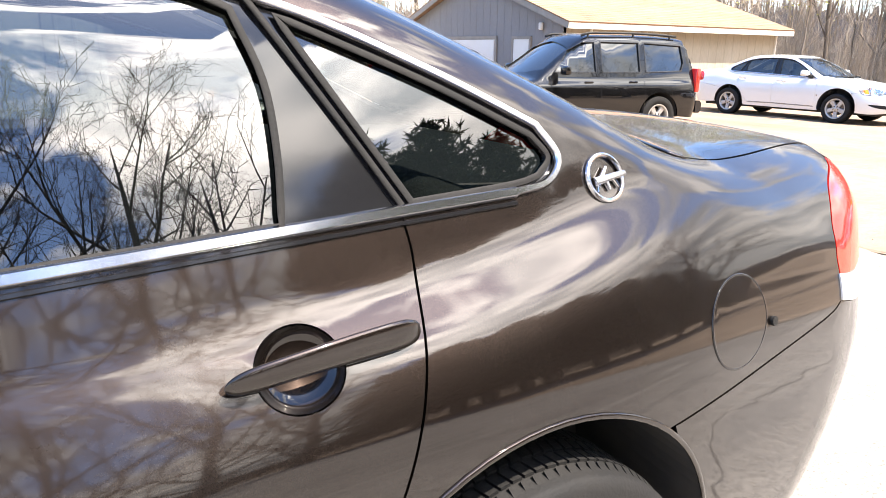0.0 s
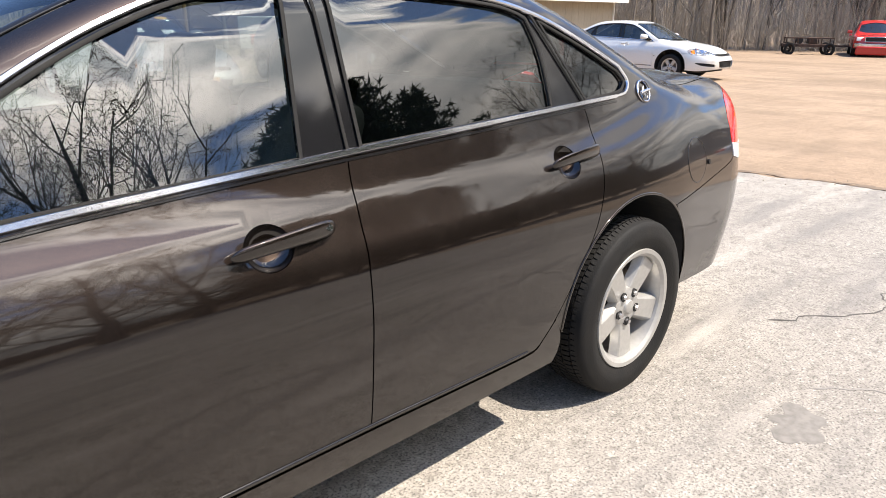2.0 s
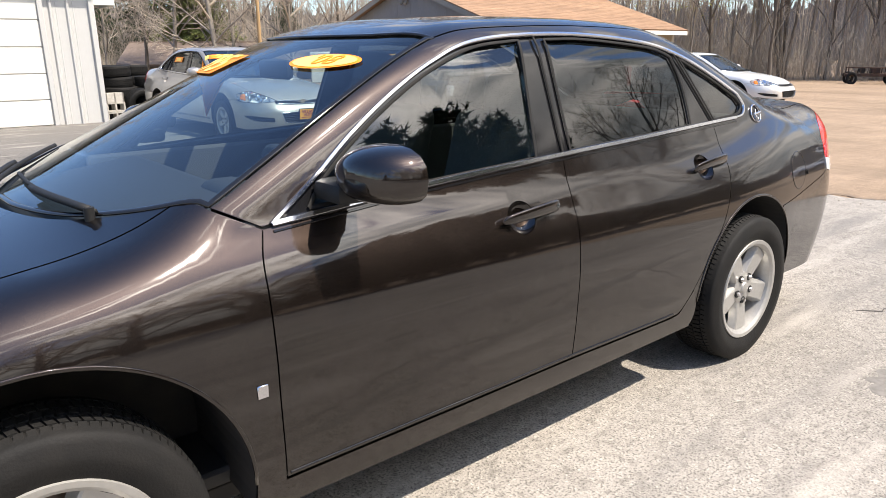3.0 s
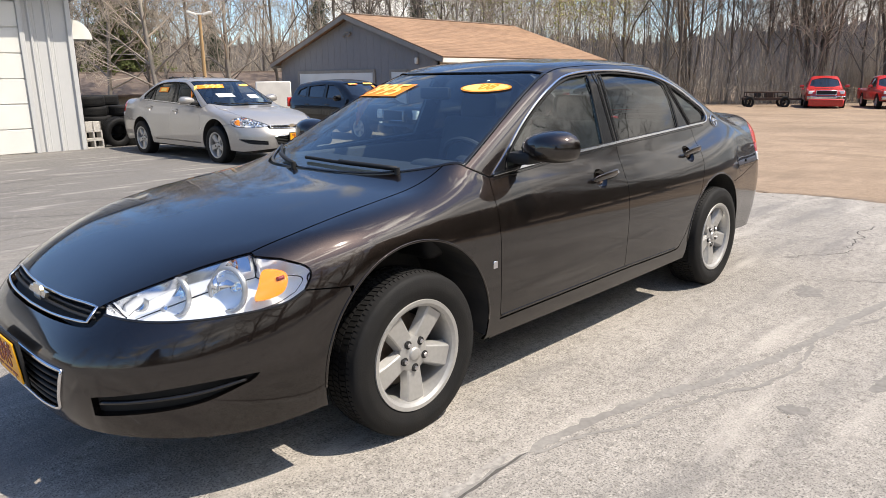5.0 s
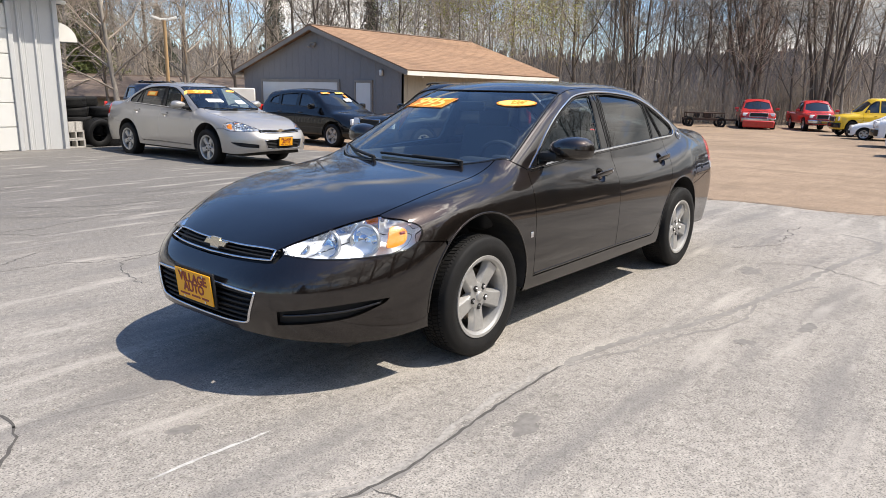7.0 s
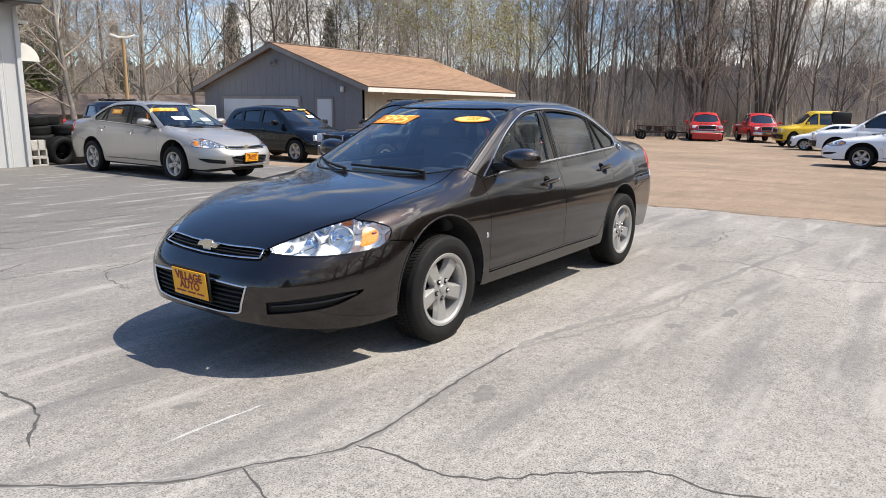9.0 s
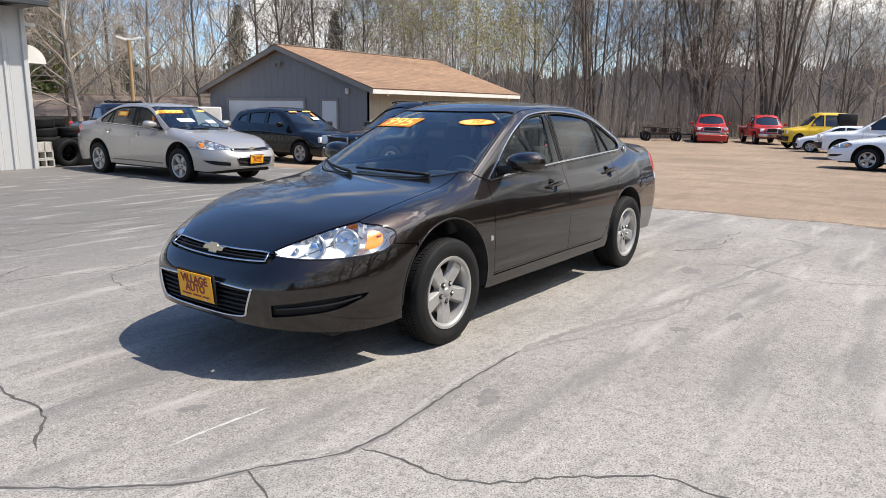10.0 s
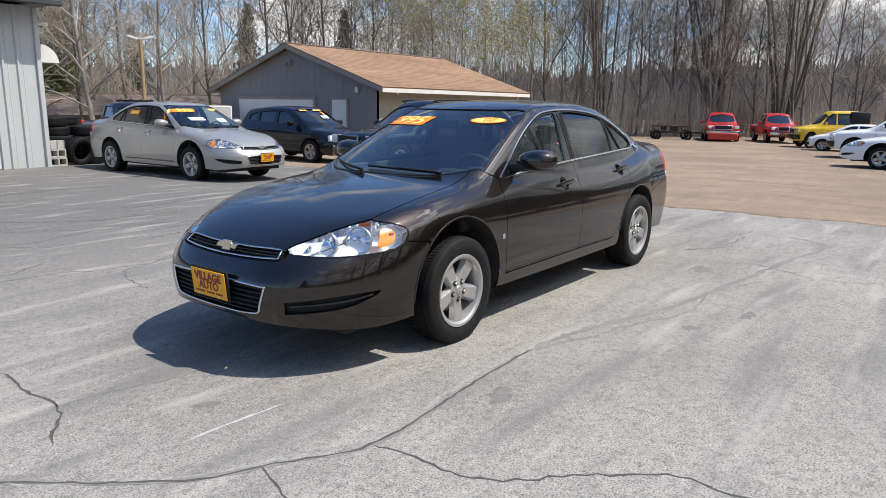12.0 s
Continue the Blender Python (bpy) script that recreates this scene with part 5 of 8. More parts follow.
SUV = Form(
    top=[(2.4, 0.86), (2.2, 0.97), (1.9, 1.02), (1.2, 1.08), (0.9, 1.08), (-2.5, 1.08)],
    width=[(2.4, 0.82), (1.8, 0.90), (1.0, 0.915), (-1.0, 0.915), (-2.0, 0.90), (-2.5, 0.86)],
    side=[(0.2, -0.05), (0.4, -0.01), (0.6, 0.0), (0.85, -0.005), (1.0, -0.03), (1.1, -0.06), (1.3, -0.12)],
    front=(2.34, 0.30, 0.85, 3.0), front_z=[(0.2, -0.10), (0.4, 0.0), (0.6, 0.0), (0.9, -0.06), (1.05, -0.2)],
    rear=(2.46, 0.16, 0.85, 3.5), rear_z=[(0.2, -0.1), (0.45, 0.0), (0.9, -0.01), (1.3, -0.08), (1.8, -0.22)],
    gh_side=(0.83, 0.28, 1.08), roof=[(0.5, 1.70), (0.2, 1.76), (-0.5, 1.79), (-1.6, 1.78), (-2.3, 1.73)],
    wind=(1.22, 1.06, 1.55, 0.35), back=(2.10, 1.80, 0.40, 0.12), gh_plan=0.008, waist=1.0)
SUV_SPEC = dict(xf=2.10, xr=-2.28, sill=0.33, wheel=0.365, axles=(1.44, -1.43), track=0.80, shoulder=lambda x: 0.92, belt=1.08,
                panes=[[(0.72, 1.14), (-0.12, 1.14), (-0.12, 1.64), (0.12, 1.64), (0.40, 1.50)], [(-0.24, 1.14), (-1.04, 1.14), (-1.04, 1.64), (-0.24, 1.65)], [(-1.16, 1.14), (-1.95, 1.16), (-2.02, 1.30), (-1.98, 1.60), (-1.16, 1.64)]],
                glass_top=[[(1.14, 0.0), (1.06, 0.4), (0.86, 0.68), (0.36, 0.60), (0.30, 0.0)]], headlamp=(0.62, 0.82, 0.34, 0.20), tail_lamp=(0.80, 1.00, 0.16, 0.42), mirror=(0.62, 1.02, 1.18),
                handles=(0.06, -0.86), handle_z=0.98, gaps=(0.80, -0.18, -1.10), grille=(0.80, 0.78, 0.22), chrome=True, bumper=(0.52, 1.6, 0.22, 0.10, BLACK_TRIM), bumper_rear=(0.52, 1.6, 0.22, 0.10, BLACK_TRIM))
TRUCK = Form(
    top=[(2.5, 0.86), (2.3, 0.98), (1.9, 1.03), (1.1, 1.08), (0.6, 1.08), (-2.6, 1.06)],
    width=[(2.4, 0.80), (1.8, 0.86), (1.0, 0.875), (-1.0, 0.875), (-2.6, 0.86)],
    side=[(0.2, -0.06), (0.45, -0.01), (0.7, 0.0), (0.95, -0.02), (1.08, -0.05), (1.3, -0.12)],
    front=(2.42, 0.22, 0.82, 3.2), front_z=[(0.2, -0.08), (0.4, 0.0), (0.7, 0.0), (0.95, -0.07), (1.08, -0.2)],
    rear=(2.62, 0.05, 0.85, 4.0), rear_z=[(0.2, -0.05), (0.5, 0.0), (1.0, 0.0), (1.2, -0.02)],
    gh_side=(0.80, 0.30, 1.06), roof=[(0.5, 1.66), (0.2, 1.72), (-0.3, 1.74), (-0.7, 1.72)],
    wind=(1.15, 1.04, 1.35, 0.30), back=(0.62, 1.72, 0.15, 0.05), gh_plan=0.01, waist=1.0)
TRUCK_SPEC = dict(xf=2.2, xr=-2.5, sill=0.42, wheel=0.37, axles=(1.55, -1.45), track=0.76, shoulder=lambda x: 0.92, belt=1.06,
                  panes=[[(0.72, 1.12), (-0.42, 1.12), (-0.46, 1.58), (0.16, 1.59), (0.40, 1.46)]],
                  glass_top=[[(1.05, 0.0), (0.98, 0.4), (0.80, 0.66), (0.42, 0.58), (0.36, 0.0)]], headlamp=(0.62, 0.86, 0.28, 0.17), tail_lamp=(0.80, 0.85, 0.10, 0.34), mirror=(0.62, 0.99, 1.16),
                  handles=(-0.30,), handle_z=0.95, gaps=(0.78, -0.55), grille=(0.84, 0.86, 0.22), chrome=True, bumper=(0.56, 1.62, 0.20, 0.12, CHROME), bumper_rear=(0.56, 1.6, 0.18, 0.10, CHROME), rim=0.20)
HATCH = Form(
    top=[(2.2, 0.70), (2.0, 0.80), (1.6, 0.90), (1.1, 0.97), (0.8, 0.99), (-2.2, 1.02)],
    width=[(2.2, 0.74), (1.7, 0.82), (1.0, 0.845), (-1.0, 0.845), (-1.7, 0.82), (-2.1, 0.76)],
    side=[(0.15, -0.05), (0.3, -0.01), (0.55, 0.0), (0.75, -0.005), (0.9, -0.04), (1.0, -0.08), (1.2, -0.16)],
    front=(2.14, 0.40, 0.80, 3.4), front_z=[(0.2, -0.06), (0.4, 0.0), (0.55, -0.01), (0.7, -0.1), (0.85, -0.3)],
    rear=(2.06, 0.22, 0.80, 3.4), rear_z=[(0.2, -0.1), (0.45, 0.0), (0.8, -0.02), (1.0, -0.06), (1.4, -0.25)],
    gh_side=(0.765, 0.36, 1.0), roof=[(0.5, 1.42), (0.2, 1.49), (-0.4, 1.53), (-1.1, 1.50), (-1.7, 1.43)],
    wind=(1.25, 0.98, 1.75, 0.38), back=(1.66, 1.45, 0.75, 0.2), gh_plan=0.015, waist=0.9)
HATCH_SPEC = dict(xf=1.86, xr=-1.86, sill=0.22, wheel=0.31, axles=(1.30, -1.30), track=0.735, shoulder=lambda x: 0.78 if x > 0 else 0.86, belt=0.99,
                  panes=[[(0.66, 1.03), (-0.16, 1.05), (-0.18, 1.40), (0.06, 1.39), (0.32, 1.28)], [(-0.28, 1.05), (-0.98, 1.07), (-1.02, 1.36), (-0.28, 1.41)], [(-1.08, 1.08), (-1.52, 1.12), (-1.44, 1.26), (-1.12, 1.35)]],
                  glass_top=[[(1.10, 0.0), (1.02, 0.4), (0.82, 0.62), (0.34, 0.53), (0.40, 0.0)]], headlamp=(0.58, 0.68, 0.30, 0.16), tail_lamp=(0.68, 0.92, 0.14, 0.26), mirror=(0.62, 0.95, 1.06),
                  handles=(0.0, -0.92), handle_z=0.88, gaps=(0.74, -0.22, -1.04), grille=(0.60, 0.80, 0.13), bumper=(0.40, 1.30, 0.16, 0.05, BLACK_MATT), bumper_rear=(0.45, 1.30, 0.16, 0.05, BLACK_MATT), rim=0.20)


# ---- ground and pavement ----
def ground_z(x):
    """The yard falls gently behind the car."""
    d = np.maximum(-2.5 - np.asarray(x, float), 0)
    return -0.28 * (1 - np.exp(-d / 12.5))


def yard_mat(name, pale, dark, speck, speck_amt, big_scale, stretch=(1, 1, 1), bump=0.5, streak=0.0, streak_col=(0.2, 0.18, 0.15), old=None, tracks=0.0):
    """A worn outdoor surface: broad patches, middling blotches and fine stones."""
    m = bpy.data.materials.new(name)
    m.use_nodes = True
    nt = m.node_tree
    b = nt.nodes["Principled BSDF"]
    b.inputs["Roughness"].default_value = 0.88
    b.inputs["Specular IOR Level"].default_value = 0.3
    tc = nt.nodes.new("ShaderNodeTexCoord")

    def tex(kind, scale, detail=4, st=(1, 1, 1)):
        mp = nt.nodes.new("ShaderNodeMapping")
        mp.inputs["Scale"].default_value = st
        nt.links.new(tc.outputs["Object"], mp.inputs["Vector"])
        n = nt.nodes.new("ShaderNodeTexNoise" if kind == "noise" else "ShaderNodeTexVoronoi")
        n.inputs["Scale"].default_value = scale
        if kind == "noise":
            n.inputs["Detail"].default_value = detail
        nt.links.new(mp.outputs["Vector"], n.inputs["Vector"])
        return n

    def rng(sock, lo, hi, a, c):
        r = nt.nodes.new("ShaderNodeMapRange")
        for k, v in (("From Min", lo), ("From Max", hi), ("To Min", a), ("To Max", c)):
            r.inputs[k].default_value = v
        nt.links.new(sock, r.inputs["Value"])
        return r.outputs["Result"]

    def mix(fac, a, c, mode="MIX"):
        mx = nt.nodes.new("ShaderNodeMix")
        mx.data_type = "RGBA"
        mx.blend_type = mode
        nt.links.new(fac, mx.inputs[0])
        for i, v in ((6, a), (7, c)):
            if isinstance(v, tuple):
                mx.inputs[i].default_value = (*v, 1)
            else:
                nt.links.new(v, mx.inputs[i])
        return mx.outputs[2]
    big = tex("noise", big_scale, 6, stretch)
    col = mix(rng(big.outputs["Fac"], 0.36, 0.66, 0, 1), pale, dark)
    if old:
        # older, darker surfacing towards the shed
        sp = nt.nodes.new("ShaderNodeSeparateXYZ")
        nt.links.new(tc.outputs["Object"], sp.inputs[0])
        ad = nt.nodes.new("ShaderNodeMath")
        ad.operation = "MULTIPLY_ADD"
        ad.inputs[1].default_value = 6.0
        nt.links.new(big.outputs["Fac"], ad.inputs[0])
        nt.links.new(sp.outputs["Y"], ad.inputs[2])
        col = mix(rng(ad.outputs[0], 2.6, -2.2, 0, 0.85), col, old)
    mid = tex("noise", 7.0, 5)
    col = mix(rng(mid.outputs["Fac"], 0.45, 0.72, 0, 0.35), col, tuple(c * 0.62 for c in dark))
    fine = tex("noise", 110.0, 4)
    col = mix(rng(fine.outputs["Fac"], 0.50, 0.64, 0, speck_amt), col, speck)
    vor = tex("vor", 130.0)
    col = mix(rng(vor.outputs["Color"], 0.70, 0.95, 0, speck_amt * 0.55), col, tuple(min(1.0, c * 1.6) for c in pale))
    grain = tex("noise", 26.0, 4)
    col = mix(rng(grain.outputs["Fac"], 0.50, 0.68, 0, speck_amt * 0.55), col, speck)
    if streak:
        s = tex("noise", 1.0, 5, (0.5, 3.2, 1))
        col = mix(rng(s.outputs["Fac"], 0.52, 0.66, 0, streak), col, streak_col)
        s2 = tex("noise", 2.2, 6, (0.35, 2.0, 1))
        col = mix(rng(s2.outputs["Fac"], 0.56, 0.70, 0, streak * 1.0), col, tuple(min(1.0, c * 1.18) for c in pale))
    if tracks:
        # damp and worn tracks across the yard
        for sc, st in ((0.40, (1.5, 0.40, 1)), (1.1, (1.3, 0.55, 1))):
            tk = tex("noise", sc, 7, st)
            col = mix(rng(tk.outputs["Fac"], 0.53, 0.66, 0, tracks), col, streak_col)
    nt.links.new(col, b.inputs["Base Color"])
    bp = nt.nodes.new("ShaderNodeBump")
    bp.inputs["Strength"].default_value = bump
    bp.inputs["Distance"].default_value = 0.006
    nt.links.new(fine.outputs["Fac"], bp.inputs["Height"])
    nt.links.new(bp.outputs["Normal"], b.inputs["Normal"])
    return m


CONCRETE = yard_mat("worn_concrete", (0.365, 0.335, 0.295), (0.265, 0.243, 0.214), (0.095, 0.088, 0.078), 0.8, 0.55, streak=0.55, streak_col=(0.155, 0.146, 0.137), bump=0.9, old=(0.116, 0.109, 0.100))
GRAVEL = yard_mat("sandy_gravel", (0.345, 0.250, 0.172), (0.25, 0.178, 0.120), (0.13, 0.095, 0.068), 0.7, 0.35, (1.2, 0.8, 1), 0.9, 0.22, (0.15, 0.11, 0.075), tracks=0.34)
CRACK = mat("crack_filler", (0.085, 0.078, 0.070), 0.95, noise_scale=60, noise_amt=0.4)
JOINT = mat("sealed_joint", (0.20, 0.185, 0.167), 0.95, noise_scale=40, noise_amt=0.5, big_scale=3, big_amt=0.6, color2=(0.31, 0.29, 0.26))
OLD_CRACK = mat("old_crack", (0.085, 0.08, 0.075), 0.95, noise_scale=60, noise_amt=0.4)
CHALK = mat("pale_scrape", (0.50, 0.48, 0.45), 0.9, noise_scale=50, noise_amt=0.5)
CHALK_DULL = mat("worn_edge", (0.36, 0.335, 0.30), 0.95, noise_scale=45, noise_amt=0.6, big_scale=4, big_amt=0.7, color2=(0.26, 0.24, 0.215))
DIRT = mat("damp_dirt", (0.12, 0.085, 0.058), 0.95, noise_scale=30, noise_amt=0.5, big_scale=2, big_amt=0.8, color2=(0.26, 0.195, 0.14))
STAIN = mat("oil_stain", (0.20, 0.184, 0.164), 0.8, noise_scale=30, noise_amt=0.4)


def fast_mesh(name, verts, faces, material, smooth=False):
    """A mesh object from arrays of places and of triangles or quads."""
    me = bpy.data.meshes.new(name)
    verts = np.asarray(verts, np.float32)
    faces = np.asarray(faces, np.int32)
    k = faces.shape[1]
    size = np.full(len(faces), k, np.int32)
    loops = faces.ravel()
    if k == 4:
        # a quad whose last corners are the same is a triangle
        tri = faces[:, 2] == faces[:, 3]
        size[tri] = 3
        keep = np.ones(faces.shape, bool)
        keep[tri, 3] = False
        loops = np.ascontiguousarray(faces[keep])
    me.vertices.add(len(verts))
    me.vertices.foreach_set("co", verts.ravel())
    me.loops.add(len(loops))
    me.loops.foreach_set("vertex_index", loops)
    me.polygons.add(len(faces))
    me.polygons.foreach_set("loop_start", (np.cumsum(size) - size).astype(np.int32))
    me.polygons.foreach_set("use_smooth", np.full(len(faces), smooth))
    me.materials.append(material)
    me.update(calc_edges=True)
    return new(name, me)


gx = np.concatenate([np.linspace(-700, -70, 20), np.linspace(-66, 20, 87), np.linspace(30, 700, 16)])
gy = np.concatenate([np.linspace(-700, -60, 16), np.linspace(-55, 30, 86), np.linspace(40, 700, 16)])
X, Y = np.meshgrid(gx, gy, indexing="ij")
rng = np.random.default_rng(4)
Z = ground_z(X) - 0.012 + rng.normal(0, 0.006, X.shape)
Z = Z - 0.05 * (X > -5.0)
ny = len(gy)
idx = (np.arange(len(gx) - 1)[:, None] * ny + np.arange(ny - 1)[None]).ravel()
ground = fast_mesh("ground", np.stack([X.ravel(), Y.ravel(), Z.ravel()], -1), np.stack([idx, idx + ny, idx + ny + 1, idx + 1], -1), GRAVEL, True)
tagged(ground, "tan gravel and dirt yard with faint wheel ruts", "ground", kind="structure")

# concrete apron with an uneven edge towards the gravel
ex = np.linspace(-30, 60, 500)
edge = -6.05 - 0.10 * np.sin(ex * 1.3) - 0.08 * np.sin(ex * 3.7 + 1) + np.random.default_rng(2).normal(0, 0.035, 500) - np.clip(ex - 1.5, 0, 3) * 0.18 - np.clip(-ex - 3.0, 0, 6) * 0.15
cols = np.concatenate([[0.0, 0.0006], np.linspace(0.02, 1, 42) ** 1.6])
far = 60.0
sx = edge[:, None] + (far - edge[:, None]) * cols[None]
sz = ground_z(sx)
sz[:, 0] -= 0.03
sy = np.repeat(ex[:, None], len(cols), 1)
k = len(cols)
idx = (np.arange(499)[:, None] * k + np.arange(k - 1)[None]).ravel()
slab = fast_mesh("pavement", np.stack([sx.ravel(), sy.ravel(), sz.ravel()], -1), np.stack([idx, idx + 1, idx + k + 1, idx + k], -1), CONCRETE, True)
tagged(slab, "worn pale grey concrete apron with cracks", "pavement", kind="structure")


def crack(name, pts, width, material, label, jag=0.012, seed=1, h=0.0015):
    """A ragged line along the pavement, of uneven width."""
    r = np.random.default_rng(seed)
    P = spline(pts, 0.05)
    n = len(P)
    t = np.gradient(P, axis=0)
    t /= np.maximum(np.linalg.norm(t, axis=1, keepdims=True), 1e-6)
    nr = np.stack([-t[:, 1], t[:, 0]], -1)
    wob = np.convolve(r.normal(0, 1, n + 8), np.ones(5) / 5, "same")[4:-4] * jag * 1.6 + r.normal(0, jag * 0.35, n)
    P = P + nr * wob[:, None]
    w = width * (0.55 + 0.9 * r.random(n))
    w[0] = w[-1] = width * 0.1
    a, b = P + nr * w[:, None] / 2, P - nr * w[:, None] / 2
    v = np.concatenate([np.c_[a, ground_z(a[:, 0]) + h], np.c_[b, ground_z(b[:, 0]) + h]])
    i = np.arange(n - 1)
    ob = fast_mesh(name, v, np.stack([i, n + i, n + i + 1, i + 1], -1), material)
    ob.parent = slab
    return ob


JL = [(4.6, -0.6), (3.81, 0.51), (3.4, 0.98), (3.04, 1.2), (2.74, 1.35), (2.25, 1.34), (1.74, 1.29), (1.24, 1.28)]
crack("sealed_joint", JL, 0.030, JOINT, "", 0.008, 1, 0.0012)
crack("crack", JL, 0.012, CRACK, "", 0.010, 11, 0.002)
crack("pale_scrape", [(x + 0.03, y - 0.045) for x, y in JL], 0.030, CHALK_DULL, "", 0.016, 12, 0.0009)
crack("sealed_joint", [(1.24, 1.28), (0.67, 1.36), (-0.21, 1.62), (-1.45, 1.80), (-2.6, 1.95), (-3.6, 2.08), (-4.05, 1.89), (-4.2, 1.6)], 0.055, JOINT, "", 0.012, 2, 0.0012)
crack("crack", [(1.24, 1.28), (0.76, 1.46), (0.3, 1.6), (-0.12, 1.75), (-0.9, 1.74), (-1.5, 1.95)], 0.020, JOINT, "", 0.014, 3)
crack("crack", [(2.74, 1.35), (2.7, 1.48), (2.72, 1.76), (2.59, 1.99), (2.29, 2.28), (2.17, 2.49), (2.15, 2.75), (1.9, 3.2)], 0.010, CRACK, "", 0.014, 4)
crack("crack", [(3.15, 1.12), (3.22, 1.32), (3.3, 1.6)], 0.009, CRACK, "", 0.01, 5)
crack("crack", [(3.41, -0.75), (3.42, -0.3), (3.43, 0.01), (3.6, 0.3)], 0.012, CRACK, "", 0.012, 6)
crack("crack", [(3.44, -0.1), (3.1, -0.06), (2.8, 0.0), (2.3, -0.1)], 0.018, JOINT, "", 0.012, 7)
crack("pale_scrape", [(3.24, 0.70), (2.98, 0.715), (2.71, 0.73)], 0.014, CHALK, "", 0.004, 8)
for sd, pts in enumerate([[(-0.5, -4.2), (0.6, -4.6), (2.0, -4.4), (4.5, -5.0)], [(-2.0, -6.2), (0.0, -6.8), (2.5, -6.5), (5.5, -7.2)], [(1.5, -2.6), (3.0, -2.9), (5.0, -2.7)], [(-1.5, -8.6), (1.0, -9.2), (4.0, -9.0)],
                          [(-4.5, 3.0), (-3.0, 3.3), (-1.2, 3.2), (0.6, 3.6)], [(-5.6, 1.3), (-5.2, 2.2), (-5.3, 3.4)], [(-2.4, 1.0), (-3.0, 1.25), (-4.4, 1.15)], [(-1.9, 1.35), (-2.2, 1.7), (-1.9, 2.4), (-2.2, 3.0)]]):
    crack("crack", pts, 0.010, JOINT if sd % 2 else CRACK, "", 0.03, 20 + sd)


# dirt gathered along the edge of the apron
for sd, (y0, y1, w_) in enumerate(((-7.5, -3.0, 0.06), (-3.4, 0.6, 0.05), (0.2, 3.2, 0.09), (2.4, 6.0, 0.13), (5.5, 9.5, 0.10))):
    ys_ = np.linspace(y0, y1, 14)
    crack("dirt_edge", [(float(np.interp(y, ex, edge)) - 0.02, float(y)) for y in ys_], w_, DIRT, "", 0.05, 90 + sd, 0.004)
# a web of old hairline cracks before the shed
r = np.random.default_rng(71)
for sd in range(44):
    x0, y0 = r.uniform(-2.5, 5.0), r.uniform(-9.5, -1.6)
    a, n = r.normal(0.12, 0.35), r.integers(4, 9)
    pts = [(x0, y0)]
    for i in range(n):
        a += r.normal(0, 0.3)
        pts.append((pts[-1][0] + 0.35 * math.cos(a), pts[-1][1] + 0.35 * math.sin(a) * (1 if sd % 3 else -1)))
    crack("crack", pts, r.uniform(0.008, 0.018), OLD_CRACK if sd % 5 else CHALK_DULL, "", 0.03, 40 + sd)


def stain(x, y, a, b, seed):
    r = np.random.default_rng(seed)
    t = np.linspace(0, 2 * math.pi, 36, endpoint=False)
    rad = 1 + 0.25 * np.sin(2 * t + seed) + 0.15 * np.sin(5 * t + 2 * seed) + r.normal(0, 0.08, 36)
    p = np.stack([x + a * rad * np.cos(t), y + b * rad * np.sin(t)], -1)
    v = np.concatenate([np.c_[p, ground_z(p[:, 0]) + 0.001], [[x, y, float(ground_z(x)) + 0.001]]])
    i = np.arange(36)
    ob = fast_mesh("stain", v, np.stack([i, (i + 1) % 36, np.full(36, 36)], -1), STAIN)
    ob.parent = slab


for i, (x, y, a, b) in enumerate([(1.94, 1.5, 0.10, 0.06), (-1.62, 1.41, 0.11, 0.10), (-0.34, 2.12, 0.10, 0.05), (2.95, 0.45, 0.06, 0.04), (0.2, 1.9, 0.06, 0.05)]):
    stain(x, y, a, b, i)
# pebbles strewn along the edge and on the apron
r = np.random.default_rng(9)
pv, pf = [], []
for i in range(420):
    if i < 300:
        y = r.uniform(-6, 10)
        x = float(np.interp(y, ex, edge)) + r.normal(0.1, 0.3)
    else:
        x, y = r.uniform(-5, 5), r.uniform(-3, 4)
        if abs(x) < 2.7 and abs(y) < 1.0:
            continue
    s = r.uniform(0.005, 0.013) * (0.9 if i < 300 else 0.6)
    b = len(pv)
    z = float(ground_z(x))
    pv += [(x + s, y, z + s * .4), (x - s * .5, y + s * .9, z + s * .3), (x - s * .6, y - s * .8, z + s * .45), (x, y, z + s), (x, y, z - s * .3)]
    pf += [(b, b + 1, b + 3), (b + 1, b + 2, b + 3), (b + 2, b, b + 3), (b + 1, b, b + 4), (b + 2, b + 1, b + 4), (b, b + 2, b + 4)]
PEBBLE = mat("pebbles", (0.33, 0.28, 0.22), 0.9, noise_scale=20, noise_amt=0.5)
tagged(fast_mesh("pebbles", pv, pf, PEBBLE), "small stones strewn over the apron and its edge", "stones", kind="stuff")


